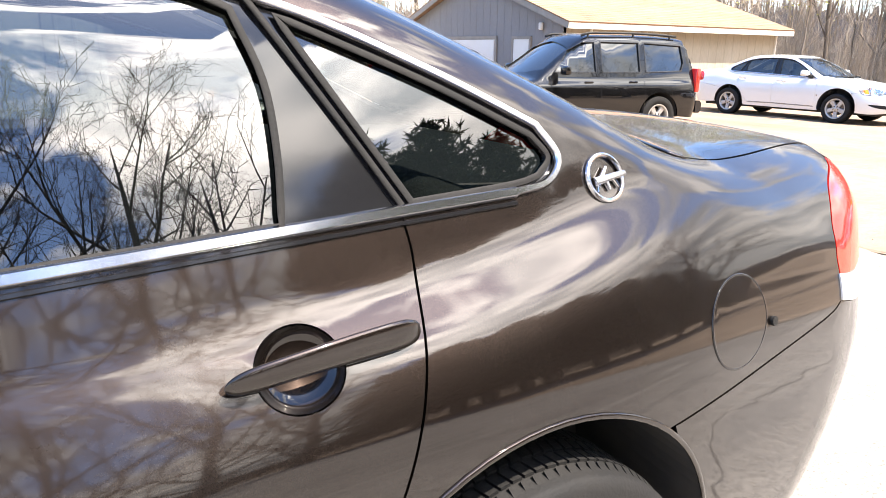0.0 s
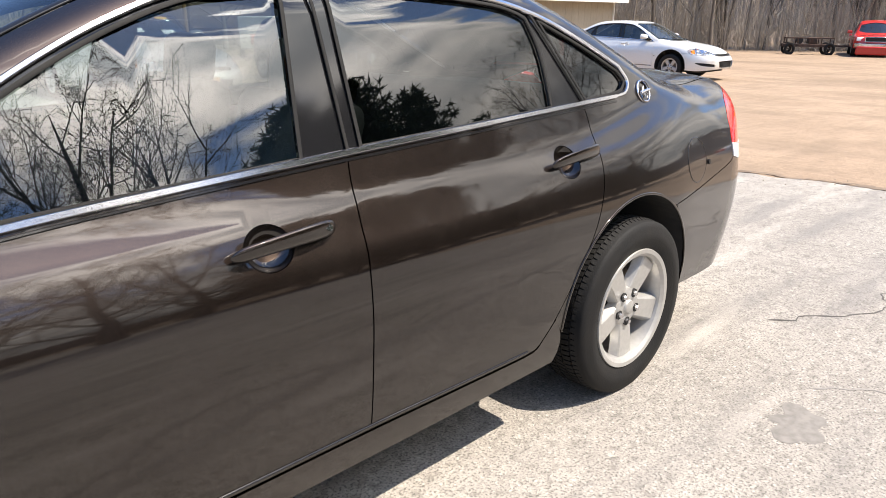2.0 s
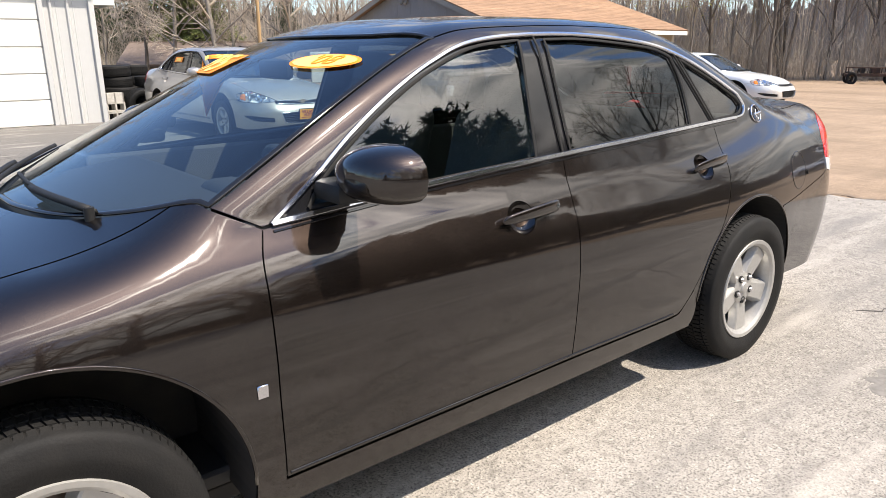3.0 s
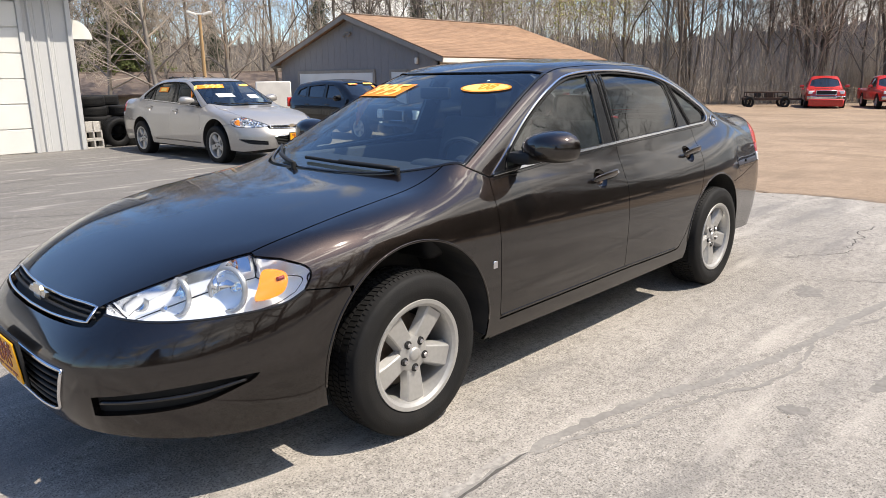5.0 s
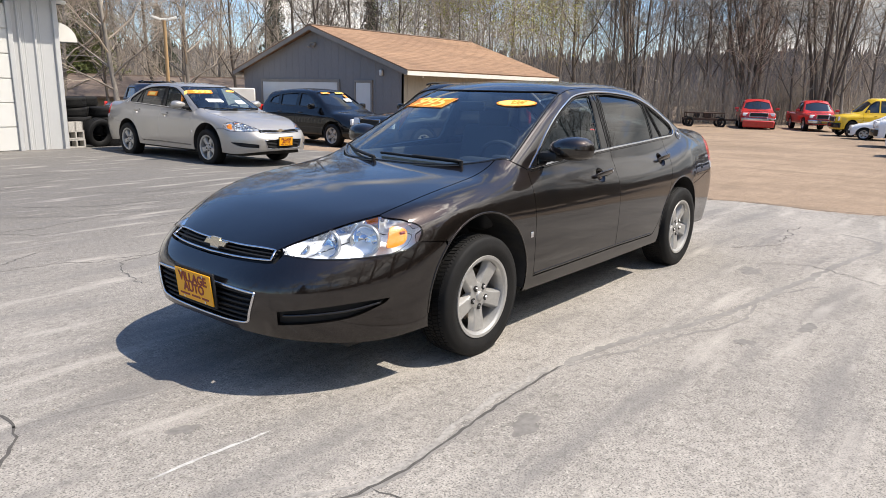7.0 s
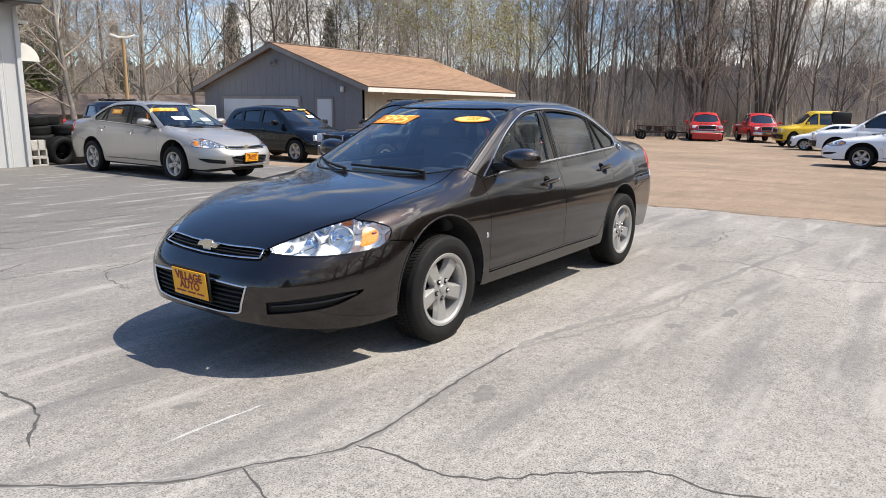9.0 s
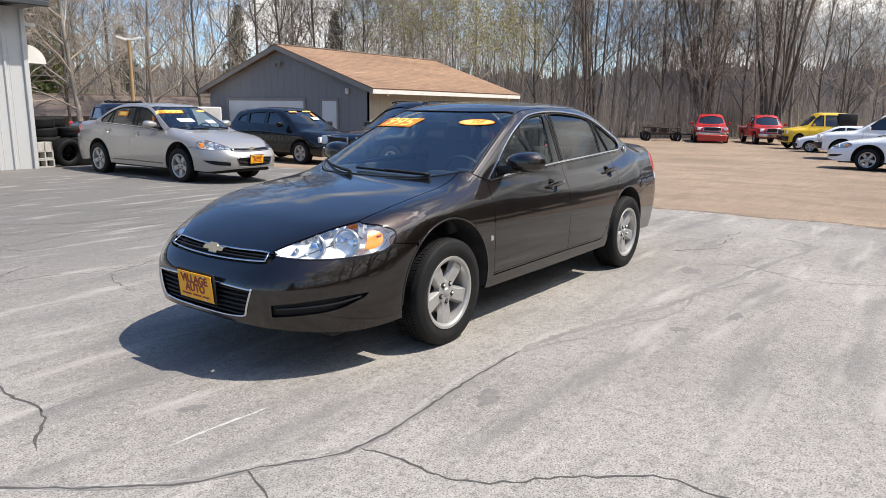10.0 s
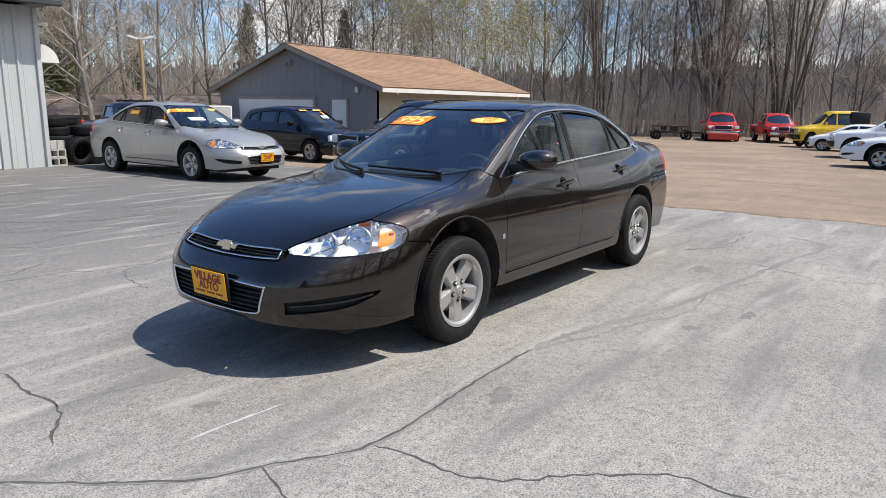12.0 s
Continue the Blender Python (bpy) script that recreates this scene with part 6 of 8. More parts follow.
# ---- the saloon in the foreground ----
def lettering(name, text, size, place, material, parent, depth=0.0008, shear=0.0, label="", bold=0.0):
    """Letters of the built-in font as a mesh; place turns (right, up, out) into the parent's space."""
    cu = bpy.data.curves.new(name, "FONT")
    cu.body, cu.size, cu.align_x, cu.align_y, cu.extrude, cu.shear = text, size, "CENTER", "CENTER", depth, shear
    cu.resolution_u = 3
    cu.offset = bold
    tmp = new(name + "_outline", cu)
    bpy.context.view_layer.update()
    me = bpy.data.meshes.new_from_object(tmp.evaluated_get(bpy.context.evaluated_depsgraph_get()))
    bpy.data.objects.remove(tmp)
    co = np.empty(len(me.vertices) * 3, np.float32)
    me.vertices.foreach_get("co", co)
    co = place(co.reshape(-1, 3).astype(float))
    me.vertices.foreach_set("co", np.asarray(co, np.float32).ravel())
    me.materials.clear()
    me.materials.append(material)
    ob = new(name, me)
    ob.parent = parent
    if label:
        tagged(ob, label)
    return ob


def on_screen(F, cx, cy, lift):
    """Places on the windscreen: u to the looker's right along it, w upwards, about the point (cx, cy) of the plan."""
    def f(uwo):
        uwo = np.asarray(uwo, float)
        y = cy + uwo[:, 0]
        p = F.from_top(np.stack([cx - uwo[:, 1] * 0.905 + 0.42 * (cy * cy - y * y), np.abs(y)], -1))
        n = F.normal(p)
        sg = np.where(y < 0, -1.0, 1.0)
        p[:, 1] = y
        n[:, 1] *= sg
        return p + n * (lift + uwo[:, 2:3])
    return f


def sticker_patch(name, F, pl, outline, material, parent, label=""):
    o = np.array([(u, w, 0.0) for u, w in outline])
    pts = pl(np.concatenate([o, o.mean(0)[None], o * (0.5, 0.5, 1) + o.mean(0) * (0.5, 0.5, 0)]))
    n = len(o)
    f = [(i, (i + 1) % n, n + 1 + (i + 1) % n, n + 1 + i) for i in range(n)] + [(n + 1 + i, n + 1 + (i + 1) % n, n) for i in range(n)]
    return obj(name, pts, f, material, parent, label=label)


def dress(root, price, big=True):
    """Sale stickers on the windscreen and the dealer's plate on the nose."""
    F = SEDAN
    pl = on_screen(F, 0.455, 0.385, 0.002)
    ring = [(0.128 * math.cos(a), 0.050 * math.sin(a)) for a in np.linspace(0, 2 * math.pi, 40, endpoint=False)]
    s0 = sticker_patch("year_sticker", F, pl, ring, STICKER_ORANGE, root, "orange and yellow oval sticker")
    pl2 = on_screen(F, 0.455, 0.385, 0.0035)
    sticker_patch("sticker_face", F, pl2, [(u * 0.90, w * 0.84) for u, w in ring], STICKER_YELLOW, s0)
    pl3 = on_screen(F, 0.455, 0.385, 0.005)
    lettering("year", "'08", 0.085, pl3, STICKER_ORANGE, s0, shear=0.3)
    ply = on_screen(F, 0.490, -0.375, 0.002)
    o = [(-0.33, -0.078), (-0.255, 0.070), (0.30, 0.078), (0.25, -0.068)]
    s1 = sticker_patch("price_sticker", F, ply, [tuple(p) for p in densify(o, 0.05)], STICKER_ORANGE, root, "orange price sticker")
    ply3 = on_screen(F, 0.490, -0.375, 0.004)
    lettering("price", price, 0.185, lambda c: ply3(c * (1.20, 1, 1) + (0.055, 0, 0)), STICKER_YELLOW, s1, shear=0.3, bold=0.003)
    sticker_patch("price_bar", F, ply3, [tuple(p) for p in densify([(-0.265, -0.062), (-0.215, 0.062), (-0.165, 0.062), (-0.215, -0.062)], 0.04)], STICKER_YELLOW, s1)
    pm = Matrix.Translation((2.605, 0.012, 0.468)) @ pose(0, 0, 0, 0, 6, 0)
    plate = box("front_plate", (0.006, 0.305, 0.152), pm, PLATE_YELLOW, root, 0.002, "yellow dealer plate with brown lettering")
    box("plate_holder", (0.012, 0.33, 0.175), pm @ Matrix.Translation((-0.012, 0, 0)), BLACK_MATT, root, 0.004)

    def at(dy, dz):
        rot, tr = np.array(pm.to_3x3()), np.array(pm.translation)
        return lambda c: np.stack([0.004 + c[:, 2], c[:, 0] + dy, c[:, 1] + dz], -1) @ rot.T + tr
    lettering("plate_word", "VILLAGE", 0.063, at(0, 0.037), PLATE_INK, plate, bold=0.0022)
    lettering("plate_word", "AUTO", 0.063, at(0, -0.012), PLATE_INK, plate, bold=0.0022)
    for y, w in ((-0.085, 0.085), (0.01, 0.075), (0.09, 0.06)):
        box("small_print", (0.001, w, 0.010), pm @ Matrix.Translation((0.0038, y, -0.050)), PLATE_INK, plate)
    for y in (-0.09, 0.09):
        for z in (0.064, -0.064):
            p = pm @ Vector((0.003, y, z))
            cyl("screw", 0.006, p, p + Vector((0.003, 0, 0)), CHROME, plate, 10)


saloon = thing("saloon_car", Matrix.Identity(4), "dark mocha metallic four-door saloon car parked on the concrete", "car")
build_sedan(saloon, PAINT_BROWN)
dress(saloon, "995")


def repainted(ob, m, old, paint, label):
    """Another car of the same make in another colour."""
    c = copy_thing(ob, m)
    tagged(c, label)
    for o in c.children_recursive:
        if o.type == "MESH" and o.material_slots and o.material_slots[0].material == old:
            o.material_slots[0].link = "OBJECT"
            o.material_slots[0].material = paint
    return c


silver = repainted(saloon, pose(-3.66, -10.07, -0.03, 0, 0, 92), PAINT_BROWN, PAINT_SILVER, "silver four-door saloon car with orange sale stickers")


for cx_, cy_, w_ in ((0.86, -0.26, 0.15), (0.92, 0.28, 0.11)):
    sticker_patch("paper", SEDAN, on_screen(SEDAN, cx_, cy_, 0.002), [(-w_, -0.07), (-w_, 0.07), (w_, 0.07), (w_, -0.07)], PAPER, silver, "white sheet of paper in the windscreen")
for mt_, k_, dz_ in ((STICKER_ORANGE, 1.0, 0.004), (STICKER_YELLOW, 0.62, 0.006)):
    c_ = [(-0.70 + 0.19 * k_ * a, 1.27 + 0.045 * k_ * b) for a, b in ((-1, -1), (-0.9, 1), (1, 1), (0.9, -1))]
    p_ = SEDAN.from_side(np.array(c_))
    obj("window_sticker", (p_ + SEDAN.normal(p_) * dz_) * (1, -1, 1), [(0, 1, 2, 3)], mt_, silver, label="orange sticker on the rear side window", smooth=False)


def without(ob, words):
    for o in [o for o in ob.children_recursive if o.name.split(".")[0] in words]:
        bpy.data.objects.remove(o)
    return ob


STICKERS = ("year_sticker", "sticker_face", "year", "price_sticker", "price", "price_bar", "front_plate", "plate_holder", "plate_word", "small_print", "screw", "emblem", "pillar_emblem")
buick = without(repainted(saloon, pose(-17.5, -9.0, float(ground_z(-17.5)) - 0.012, 0, 0, 92), PAINT_BROWN, PAINT_PEARL, "pale silver four-door saloon car on the gravel"), STICKERS)
wsedan = without(repainted(saloon, pose(-20.1, 2.5, float(ground_z(-20)) - 0.01, 0, 0, -92), PAINT_BROWN, PAINT_WHITE, "white four-door saloon car on the gravel"), STICKERS)

MADE = {}


def vehicle(name, F, spec, paint, x, y, heading, label, category, scale=(1, 1, 1)):
    m = pose(x, y, float(ground_z(x)) - 0.012, 0, 0, heading)
    if name in MADE:
        ob, old = MADE[name]
        c = repainted(ob, m, old, paint, label)
        c.scale = scale
        return c
    root = thing(name, m, label, category)
    build_vehicle(root, F, paint, spec)
    root.scale = scale
    MADE[name] = (copy_thing(root, m), paint)
    return root


suv = vehicle("sport_utility", SUV, SUV_SPEC, PAINT_BLACK, -9.0, -8.0, -9, "black four-door sport utility car with roof rails", "car", (0.96, 0.97, 0.96))
for s in (1, -1):
    us = np.linspace(0.1, -1.9, 16)
    pts = SUV.from_top(np.stack([us, np.full(16, 0.60)], -1)) + (0, 0, 0.05)
    v, f = sweep(pts * (1, s, 1), 0.03, 0.03, np.tile((0, 0, 1.0), (16, 1)))
    rail = obj("roof_rail", v, f, BLACK_MATT, suv)
    for i in (1, 8, 14):
        p = pts[i] * (1, s, 1)
        cyl("rail_foot", 0.018, tuple(p - (0, 0, 0.06)), tuple(p), BLACK_MATT, rail, 8)
hatch = vehicle("hatchback", HATCH, HATCH_SPEC, PAINT_BLACK, -9.0, -12.5, 90, "black compact hatchback with orange sale stickers", "car")
for cy_, w_, mt_ in ((0.22, 0.17, STICKER_YELLOW), (-0.30, 0.12, STICKER_ORANGE)):
    st_ = sticker_patch("price_sticker", HATCH, on_screen(HATCH, 0.44, cy_, 0.004), [tuple(p) for p in densify([(-w_, -0.045), (-w_ + 0.02, 0.045), (w_, 0.045), (w_ + 0.02, -0.045)], 0.05)], mt_, hatch, "orange and yellow price sticker")
    for du in (-0.6, -0.1, 0.4):
        sticker_patch("price_bar", HATCH, on_screen(HATCH, 0.44, cy_ + du * w_, 0.006), [tuple(p) for p in densify([(-0.02, -0.03), (0.0, 0.03), (0.04, 0.03), (0.02, -0.03)], 0.03)], STICKER_ORANGE if mt_ is STICKER_YELLOW else STICKER_YELLOW, st_)
sticker_patch("date_sticker", HATCH, on_screen(HATCH, 0.60, 0.30, 0.004), [(-0.05, -0.09), (-0.05, 0.07), (0.05, 0.07), (0.05, -0.09)], STICKER_ORANGE, hatch, "small orange sticker")
sticker_patch("paper", HATCH, on_screen(HATCH, 0.80, 0.22, 0.004), [(-0.14, -0.07), (-0.14, 0.07), (0.14, 0.07), (0.14, -0.07)], PAPER, hatch, "white sheet of paper in the windscreen")
navycar = vehicle("hatchback", HATCH, HATCH_SPEC, PAINT_NAVY, -11.6, -15.8, 88, "dark blue compact car behind the other cars", "car")
navy = vehicle("pickup_truck", TRUCK, TRUCK_SPEC, PAINT_NAVY, -7.75, -19.5, 80, "dark blue pickup truck with lamps on its roof", "truck", (1, 1.1, 0.9))
bar = box("light_bar", (0.10, 1.1, 0.07), Matrix.Translation((0.30, 0, 1.78)), BLACK_TRIM, navy, 0.02)
for y in (-0.45, -0.15, 0.15, 0.45):
    cyl("roof_lamp", 0.045, (0.30, y, 1.80), (0.36, y, 1.80), CHROME, bar, 14)
red_a = vehicle("pickup_truck", TRUCK, TRUCK_SPEC, PAINT_RED, -37.6, -8.75, 20, "red pickup truck with a snow-plough mount, parked before the woods", "truck", (0.93, 1.05, 0.92))
box("plough_mount", (0.30, 1.5, 0.40), Matrix.Translation((2.55, 0, 0.32)), PAINT_RED, red_a, 0.05)
red_b = vehicle("pickup_truck", TRUCK, TRUCK_SPEC, PAINT_RED, -38.0, -5.85, 26, "red pickup truck with a pale hood, parked before the woods", "truck", (0.95, 0.98, 0.92))
jeep = vehicle("sport_utility", SUV, SUV_SPEC, PAINT_YELLOW, -33.2, -2.5, -62, "yellow off-road car with a black soft top", "car", (0.68, 0.9, 0.98))
jeep.name = "off_road_car"
soft = box("soft_top", (1.25, 1.66, 0.62), Matrix.Translation((-1.66, 0, 1.44)), BLACK_MATT, jeep, 0.10, seg=2)
wsuv = vehicle("sport_utility", SUV, SUV_SPEC, PAINT_WHITE, -25.3, 1.2, -92, "white sport utility car parked on the gravel", "car")
wsmall = vehicle("hatchback", HATCH, HATCH_SPEC, PAINT_WHITE, -30.4, -1.0, -92, "small white car parked on the gravel", "car", (0.85, 0.85, 0.78))

for ob, _ in MADE.values():
    for o in list(ob.children_recursive):
        bpy.data.objects.remove(o)
    bpy.data.objects.remove(ob)


# ---- buildings ----
METAL_WALL = mat("white_metal_cladding", (0.50, 0.50, 0.49), 0.45, noise_scale=30, noise_amt=0.05, big_scale=1.3, big_amt=0.35, color2=(0.48, 0.48, 0.46), stretch=(1, 1, 0.3))
DOOR_WHITE = mat("white_door", (0.68, 0.67, 0.63), 0.5, big_scale=1.5, big_amt=0.3, color2=(0.52, 0.50, 0.45))
GREY_SIDING = mat("grey_siding", (0.215, 0.208, 0.203), 0.85, big_scale=1.2, big_amt=0.45, color2=(0.255, 0.245, 0.235), noise_scale=25, noise_amt=0.15, stretch=(1, 1, 0.25))
CREAM_SIDING = mat("cream_siding", (0.33, 0.295, 0.235), 0.85, big_scale=1.4, big_amt=0.4, color2=(0.26, 0.23, 0.18), noise_scale=20, noise_amt=0.15, stretch=(1, 1, 0.25))
SHINGLE = mat("brown_shingles", (0.35, 0.212, 0.125), 0.92, noise_scale=7, noise_amt=0.45, big_scale=0.8, big_amt=0.8, color2=(0.22, 0.128, 0.075), bump=0.6, bump_scale=30, stretch=(0.35, 1.2, 1), rand=0.12)
SHINGLE_OLD = mat("old_brown_roof", (0.235, 0.178, 0.142), 0.95, noise_scale=6, noise_amt=0.3, big_scale=0.6, big_amt=0.5)
TRIM_WHITE = mat("white_trim", (0.70, 0.68, 0.62), 0.6, big_scale=3, big_amt=0.25)
TRIM_TAN = mat("weathered_trim", (0.28, 0.25, 0.21), 0.8, big_scale=3, big_amt=0.35)
DARK_ROOF = mat("dark_roof_metal", (0.05, 0.055, 0.06), 0.5, noise_scale=12, noise_amt=0.2)
CINDER = mat("cinder_block", (0.50, 0.47, 0.42), 0.95, noise_scale=60, noise_amt=0.35, bump=0.5, bump_scale=80)
POLE_WOOD = mat("tan_pole", (0.42, 0.27, 0.13), 0.85, noise_scale=20, noise_amt=0.3, stretch=(4, 4, 0.3))

shed = thing("metal_shed", pose(0, 0, 0), "white ribbed metal shed with an overhead door", "building")
SX, SY, SH = -2.22, -13.2, 3.42


def ribbed(name, p0, p1, z0, z1, parent, material, pitch=0.30):
    """Sheet-metal cladding with raised ribs between two points of the plan."""
    p0, p1 = Vector((*p0, 0)), Vector((*p1, 0))
    L = (p1 - p0).length
    t = (p1 - p0) / L
    n = Vector((t.y, -t.x, 0))
    pts = []
    c = int(L / pitch)
    for i in range(c):
        a = i * pitch
        pts += [(a, 0), (a + pitch * 0.36, 0), (a + pitch * 0.44, 0.042), (a + pitch * 0.56, 0.042), (a + pitch * 0.64, 0)]
        pts += [(a + pitch * 0.80, 0), (a + pitch * 0.82, 0.006), (a + pitch * 0.86, 0.006), (a + pitch * 0.88, 0)]
    pts.append((L, 0))
    v = []
    for z in (z0, z1):
        v += [p0 + t * a + n * o + Vector((0, 0, z)) for a, o in pts]
    m = len(pts)
    ob = obj(name, v, [(i, i + 1, m + i + 1, m + i) for i in range(m - 1)], material, parent, smooth=False)
    return ob


DX0, DX1, DH = -1.30, 2.30, 2.95
ribbed("wall", (DX0 - 0.06, SY), (SX, SY), -0.05, SH, shed, METAL_WALL)
ribbed("wall", (14.0, SY), (DX1 + 0.06, SY), -0.05, SH, shed, METAL_WALL)
ribbed("wall", (DX1 + 0.06, SY), (DX0 - 0.06, SY), DH + 0.06, SH, shed, METAL_WALL)
ribbed("wall", (SX, SY), (SX, SY - 12), -0.1, SH, shed, METAL_WALL)
box("wall_core", (16.0, 11.8, SH), Matrix.Translation((SX + 8.1, SY - 6.1, SH / 2 - 0.05)), DOOR_WHITE, shed)
box("corner_trim", (0.10, 0.10, SH), Matrix.Translation((SX - 0.01, SY + 0.01, SH / 2 - 0.03)), METAL_WALL, shed, 0.01)
door = box("overhead_door", (DX1 - DX0, 0.05, DH), Matrix.Translation(((DX0 + DX1) / 2, SY - 0.02, DH / 2)), DOOR_WHITE, shed)
for i in range(6):
    box("door_panel", (DX1 - DX0 - 0.03, 0.03, DH / 6 - 0.018), Matrix.Translation(((DX0 + DX1) / 2, SY + 0.016, DH * (i + 0.5) / 6)), DOOR_WHITE, door, 0.008)
for x in (DX0 - 0.03, DX1 + 0.03):
    box("door_jamb", (0.09, 0.10, DH + 0.1), Matrix.Translation((x, SY + 0.03, DH / 2)), METAL_WALL, shed, 0.008)
roof = box("roof", (17.0, 13.0, 0.10), Matrix.Translation((SX + 8.1, SY - 6.0, SH + 0.12)), DARK_ROOF, shed, 0.01)
box("gutter", (16.9, 0.14, 0.12), Matrix.Translation((SX + 8.1, SY + 0.55, SH + 0.06)), DARK_ROOF, shed, 0.02)
# rounded awning and lamp on the end wall
av, af = [], []
for j, y in enumerate((SY - 0.12, SY - 1.25)):
    for a in np.linspace(0, math.pi / 2, 10):
        av.append((SX - 0.06 - 0.44 * math.sin(a), y, 2.28 + 0.40 * math.cos(a)))
    av.append((SX - 0.06, y, 2.28))
af = [(i, i + 1, 11 + i + 1, 11 + i) for i in range(9)] + [tuple(range(11)), tuple(range(21, 10, -1))]
obj("awning", av, af, TRIM_WHITE, shed, smooth=False, label="small white rounded awning")
lampb = box("wall_lamp", (0.26, 0.10, 0.08), Matrix.Translation((SX - 0.16, SY - 0.05, 3.08)), TRIM_WHITE, shed, 0.02)
cyl("lamp_arm", 0.02, (SX, SY - 0.05, 3.02), (SX - 0.20, SY - 0.05, 3.05), DARK_ROOF, lampb, 8)

garage = thing("garage", pose(0, 0, 0), "grey gabled garage with a brown shingle roof", "building")
GX, GX2, GY0, GY1, GP, GZ0, GE, GPZ = -14.6, -24.4, -24.3, -14.55, -19.35, -0.75, 2.13, 3.71
bm = bmesh.new()
front = [bm.verts.new((GX, y, z)) for y, z in ((GY0, GZ0), (GY1, GZ0), (GY1, GE), (GP, GPZ), (GY0, GE))]
rear = [bm.verts.new((GX2, v.co.y, v.co.z)) for v in front]
bm.faces.new(front)
bm.faces.new(rear[::-1])
bm.faces.new((front[0], front[4], rear[4], rear[0]))
part("wall", bm, GREY_SIDING, garage, "grey board siding")
box("side_wall", (GX - GX2, 0.12, GE - GZ0), Matrix.Translation(((GX + GX2) / 2, GY1 - 0.05, (GE + GZ0) / 2)), CREAM_SIDING, garage, label="cream board siding")
for i in range(int((GY1 - GY0) / 0.405)):
    y = GY0 + 0.2 + i * 0.405
    top = GE + (GPZ - GE) * (1 - abs(y - GP) / ((GY1 - GY0) / 2)) - 0.03
    if -22.95 < y < -18.0 or -17.1 < y < -16.15:
        z0 = 1.78
    else:
        z0 = GZ0
    box("batten", (0.006, 0.02, top - z0), Matrix.Translation((GX + 0.003, y, (top + z0) / 2)), GREY_SIDING, garage)
for i in range(int((GX - GX2) / 0.405)):
    x = GX - 0.2 - i * 0.405
    box("batten", (0.02, 0.006, GE - GZ0), Matrix.Translation((x, GY1 + 0.013, (GE + GZ0) / 2)), CREAM_SIDING, garage)
slope_h = math.hypot(GY1 - GP + 0.5, 0)
run = GY1 - GP
pitch_a = math.atan2(GPZ - GE, run)
for s in (1, -1):
    L = (run + 0.48) / math.cos(pitch_a)
    mid_y = GP + s * (run + 0.48) / 2
    mid_z = GPZ + 0.10 - math.tan(pitch_a) * (run + 0.48) / 2
    m = Matrix.Translation(((GX + GX2) / 2, mid_y, mid_z)) @ Matrix.Rotation(-s * pitch_a, 4, "X")
    rf = box("roof", (GX - GX2 + 0.70, L, 0.09), m, SHINGLE, garage, label="brown asphalt shingles")
    # courses of shingles
    nc = 26
    for c in range(nc):
        y = -s * L / 2 + s * (c + 0.5) * L / nc
        cm = m @ Matrix.Translation((0, y, 0.050)) @ Matrix.Rotation(s * 0.02, 4, "X")
        box("shingle_course", (GX - GX2 + 0.71, L / nc * 1.04, 0.012), cm, SHINGLE, rf)
    ez = GPZ + 0.10 - math.tan(pitch_a) * (run + 0.48)
    box("fascia", (GX - GX2 + 0.66, 0.03, 0.15), Matrix.Translation(((GX + GX2) / 2, GP + s * (run + 0.47), ez - 0.07)), TRIM_WHITE, garage)
    for gx_ in (GX + 0.34, GX2 - 0.34):
        box("rake_board", (0.03, L, 0.16), Matrix.Translation((gx_, mid_y, mid_z - 0.07)) @ Matrix.Rotation(-s * pitch_a, 4, "X"), TRIM_TAN, garage)
box("ridge_cap", (GX - GX2 + 0.72, 0.24, 0.05), Matrix.Translation(((GX + GX2) / 2, GP, GPZ + 0.155)), SHINGLE_OLD, garage, 0.015)
box("soffit", (GX - GX2, 0.46, 0.02), Matrix.Translation(((GX + GX2) / 2, GY1 + 0.23, GE - 0.17)), TRIM_WHITE, garage)
gd = box("overhead_door", (0.05, 4.80, 2.35), Matrix.Translation((GX + 0.02, -20.48, GZ0 + 0.05 + 1.175)), DOOR_WHITE, garage)
for i in range(4):
    box("door_panel", (0.02, 4.76, 0.56), Matrix.Translation((GX + 0.05, -20.48, GZ0 + 0.05 + 0.59 * (i + 0.5))), DOOR_WHITE, gd, 0.006)
box("door_frame", (0.06, 5.04, 0.12), Matrix.Translation((GX + 0.03, -20.48, 1.71)), TRIM_TAN, garage, 0.006)
for y in (-22.96, -18.0):
    box("door_frame", (0.06, 0.12, 2.4), Matrix.Translation((GX + 0.03, y, 0.45)), TRIM_TAN, garage, 0.006)
sd_ = box("side_door", (0.05, 0.80, 2.35), Matrix.Translation((GX + 0.02, -16.62, 0.48)), DOOR_WHITE, garage, 0.01)
cyl("door_knob", 0.03, (GX + 0.04, -16.92, 0.45), (GX + 0.09, -16.92, 0.45), CHROME, sd_, 10)
box("door_frame", (0.06, 0.98, 0.09), Matrix.Translation((GX + 0.03, -16.62, 1.70)), TRIM_TAN, garage, 0.006)
for y in (-17.07, -16.17):
    box("door_frame", (0.06, 0.09, 2.4), Matrix.Translation((GX + 0.03, y, 0.46)), TRIM_TAN, garage, 0.006)
gl_ = box("wall_lamp", (0.12, 0.14, 0.22), Matrix.Translation((GX + 0.08, -15.62, 2.02)), TRIM_WHITE, garage, 0.03)
fl_ = box("flood_lamp", (0.10, 0.28, 0.06), Matrix.Translation((GX + 0.08, -19.45, 3.18)), TRIM_TAN, garage, 0.015)
for y in (-19.58, -19.32):
    cyl("lamp_head", 0.06, (GX + 0.10, y, 3.12), (GX + 0.20, y, 3.02), TRIM_TAN, fl_, 12)
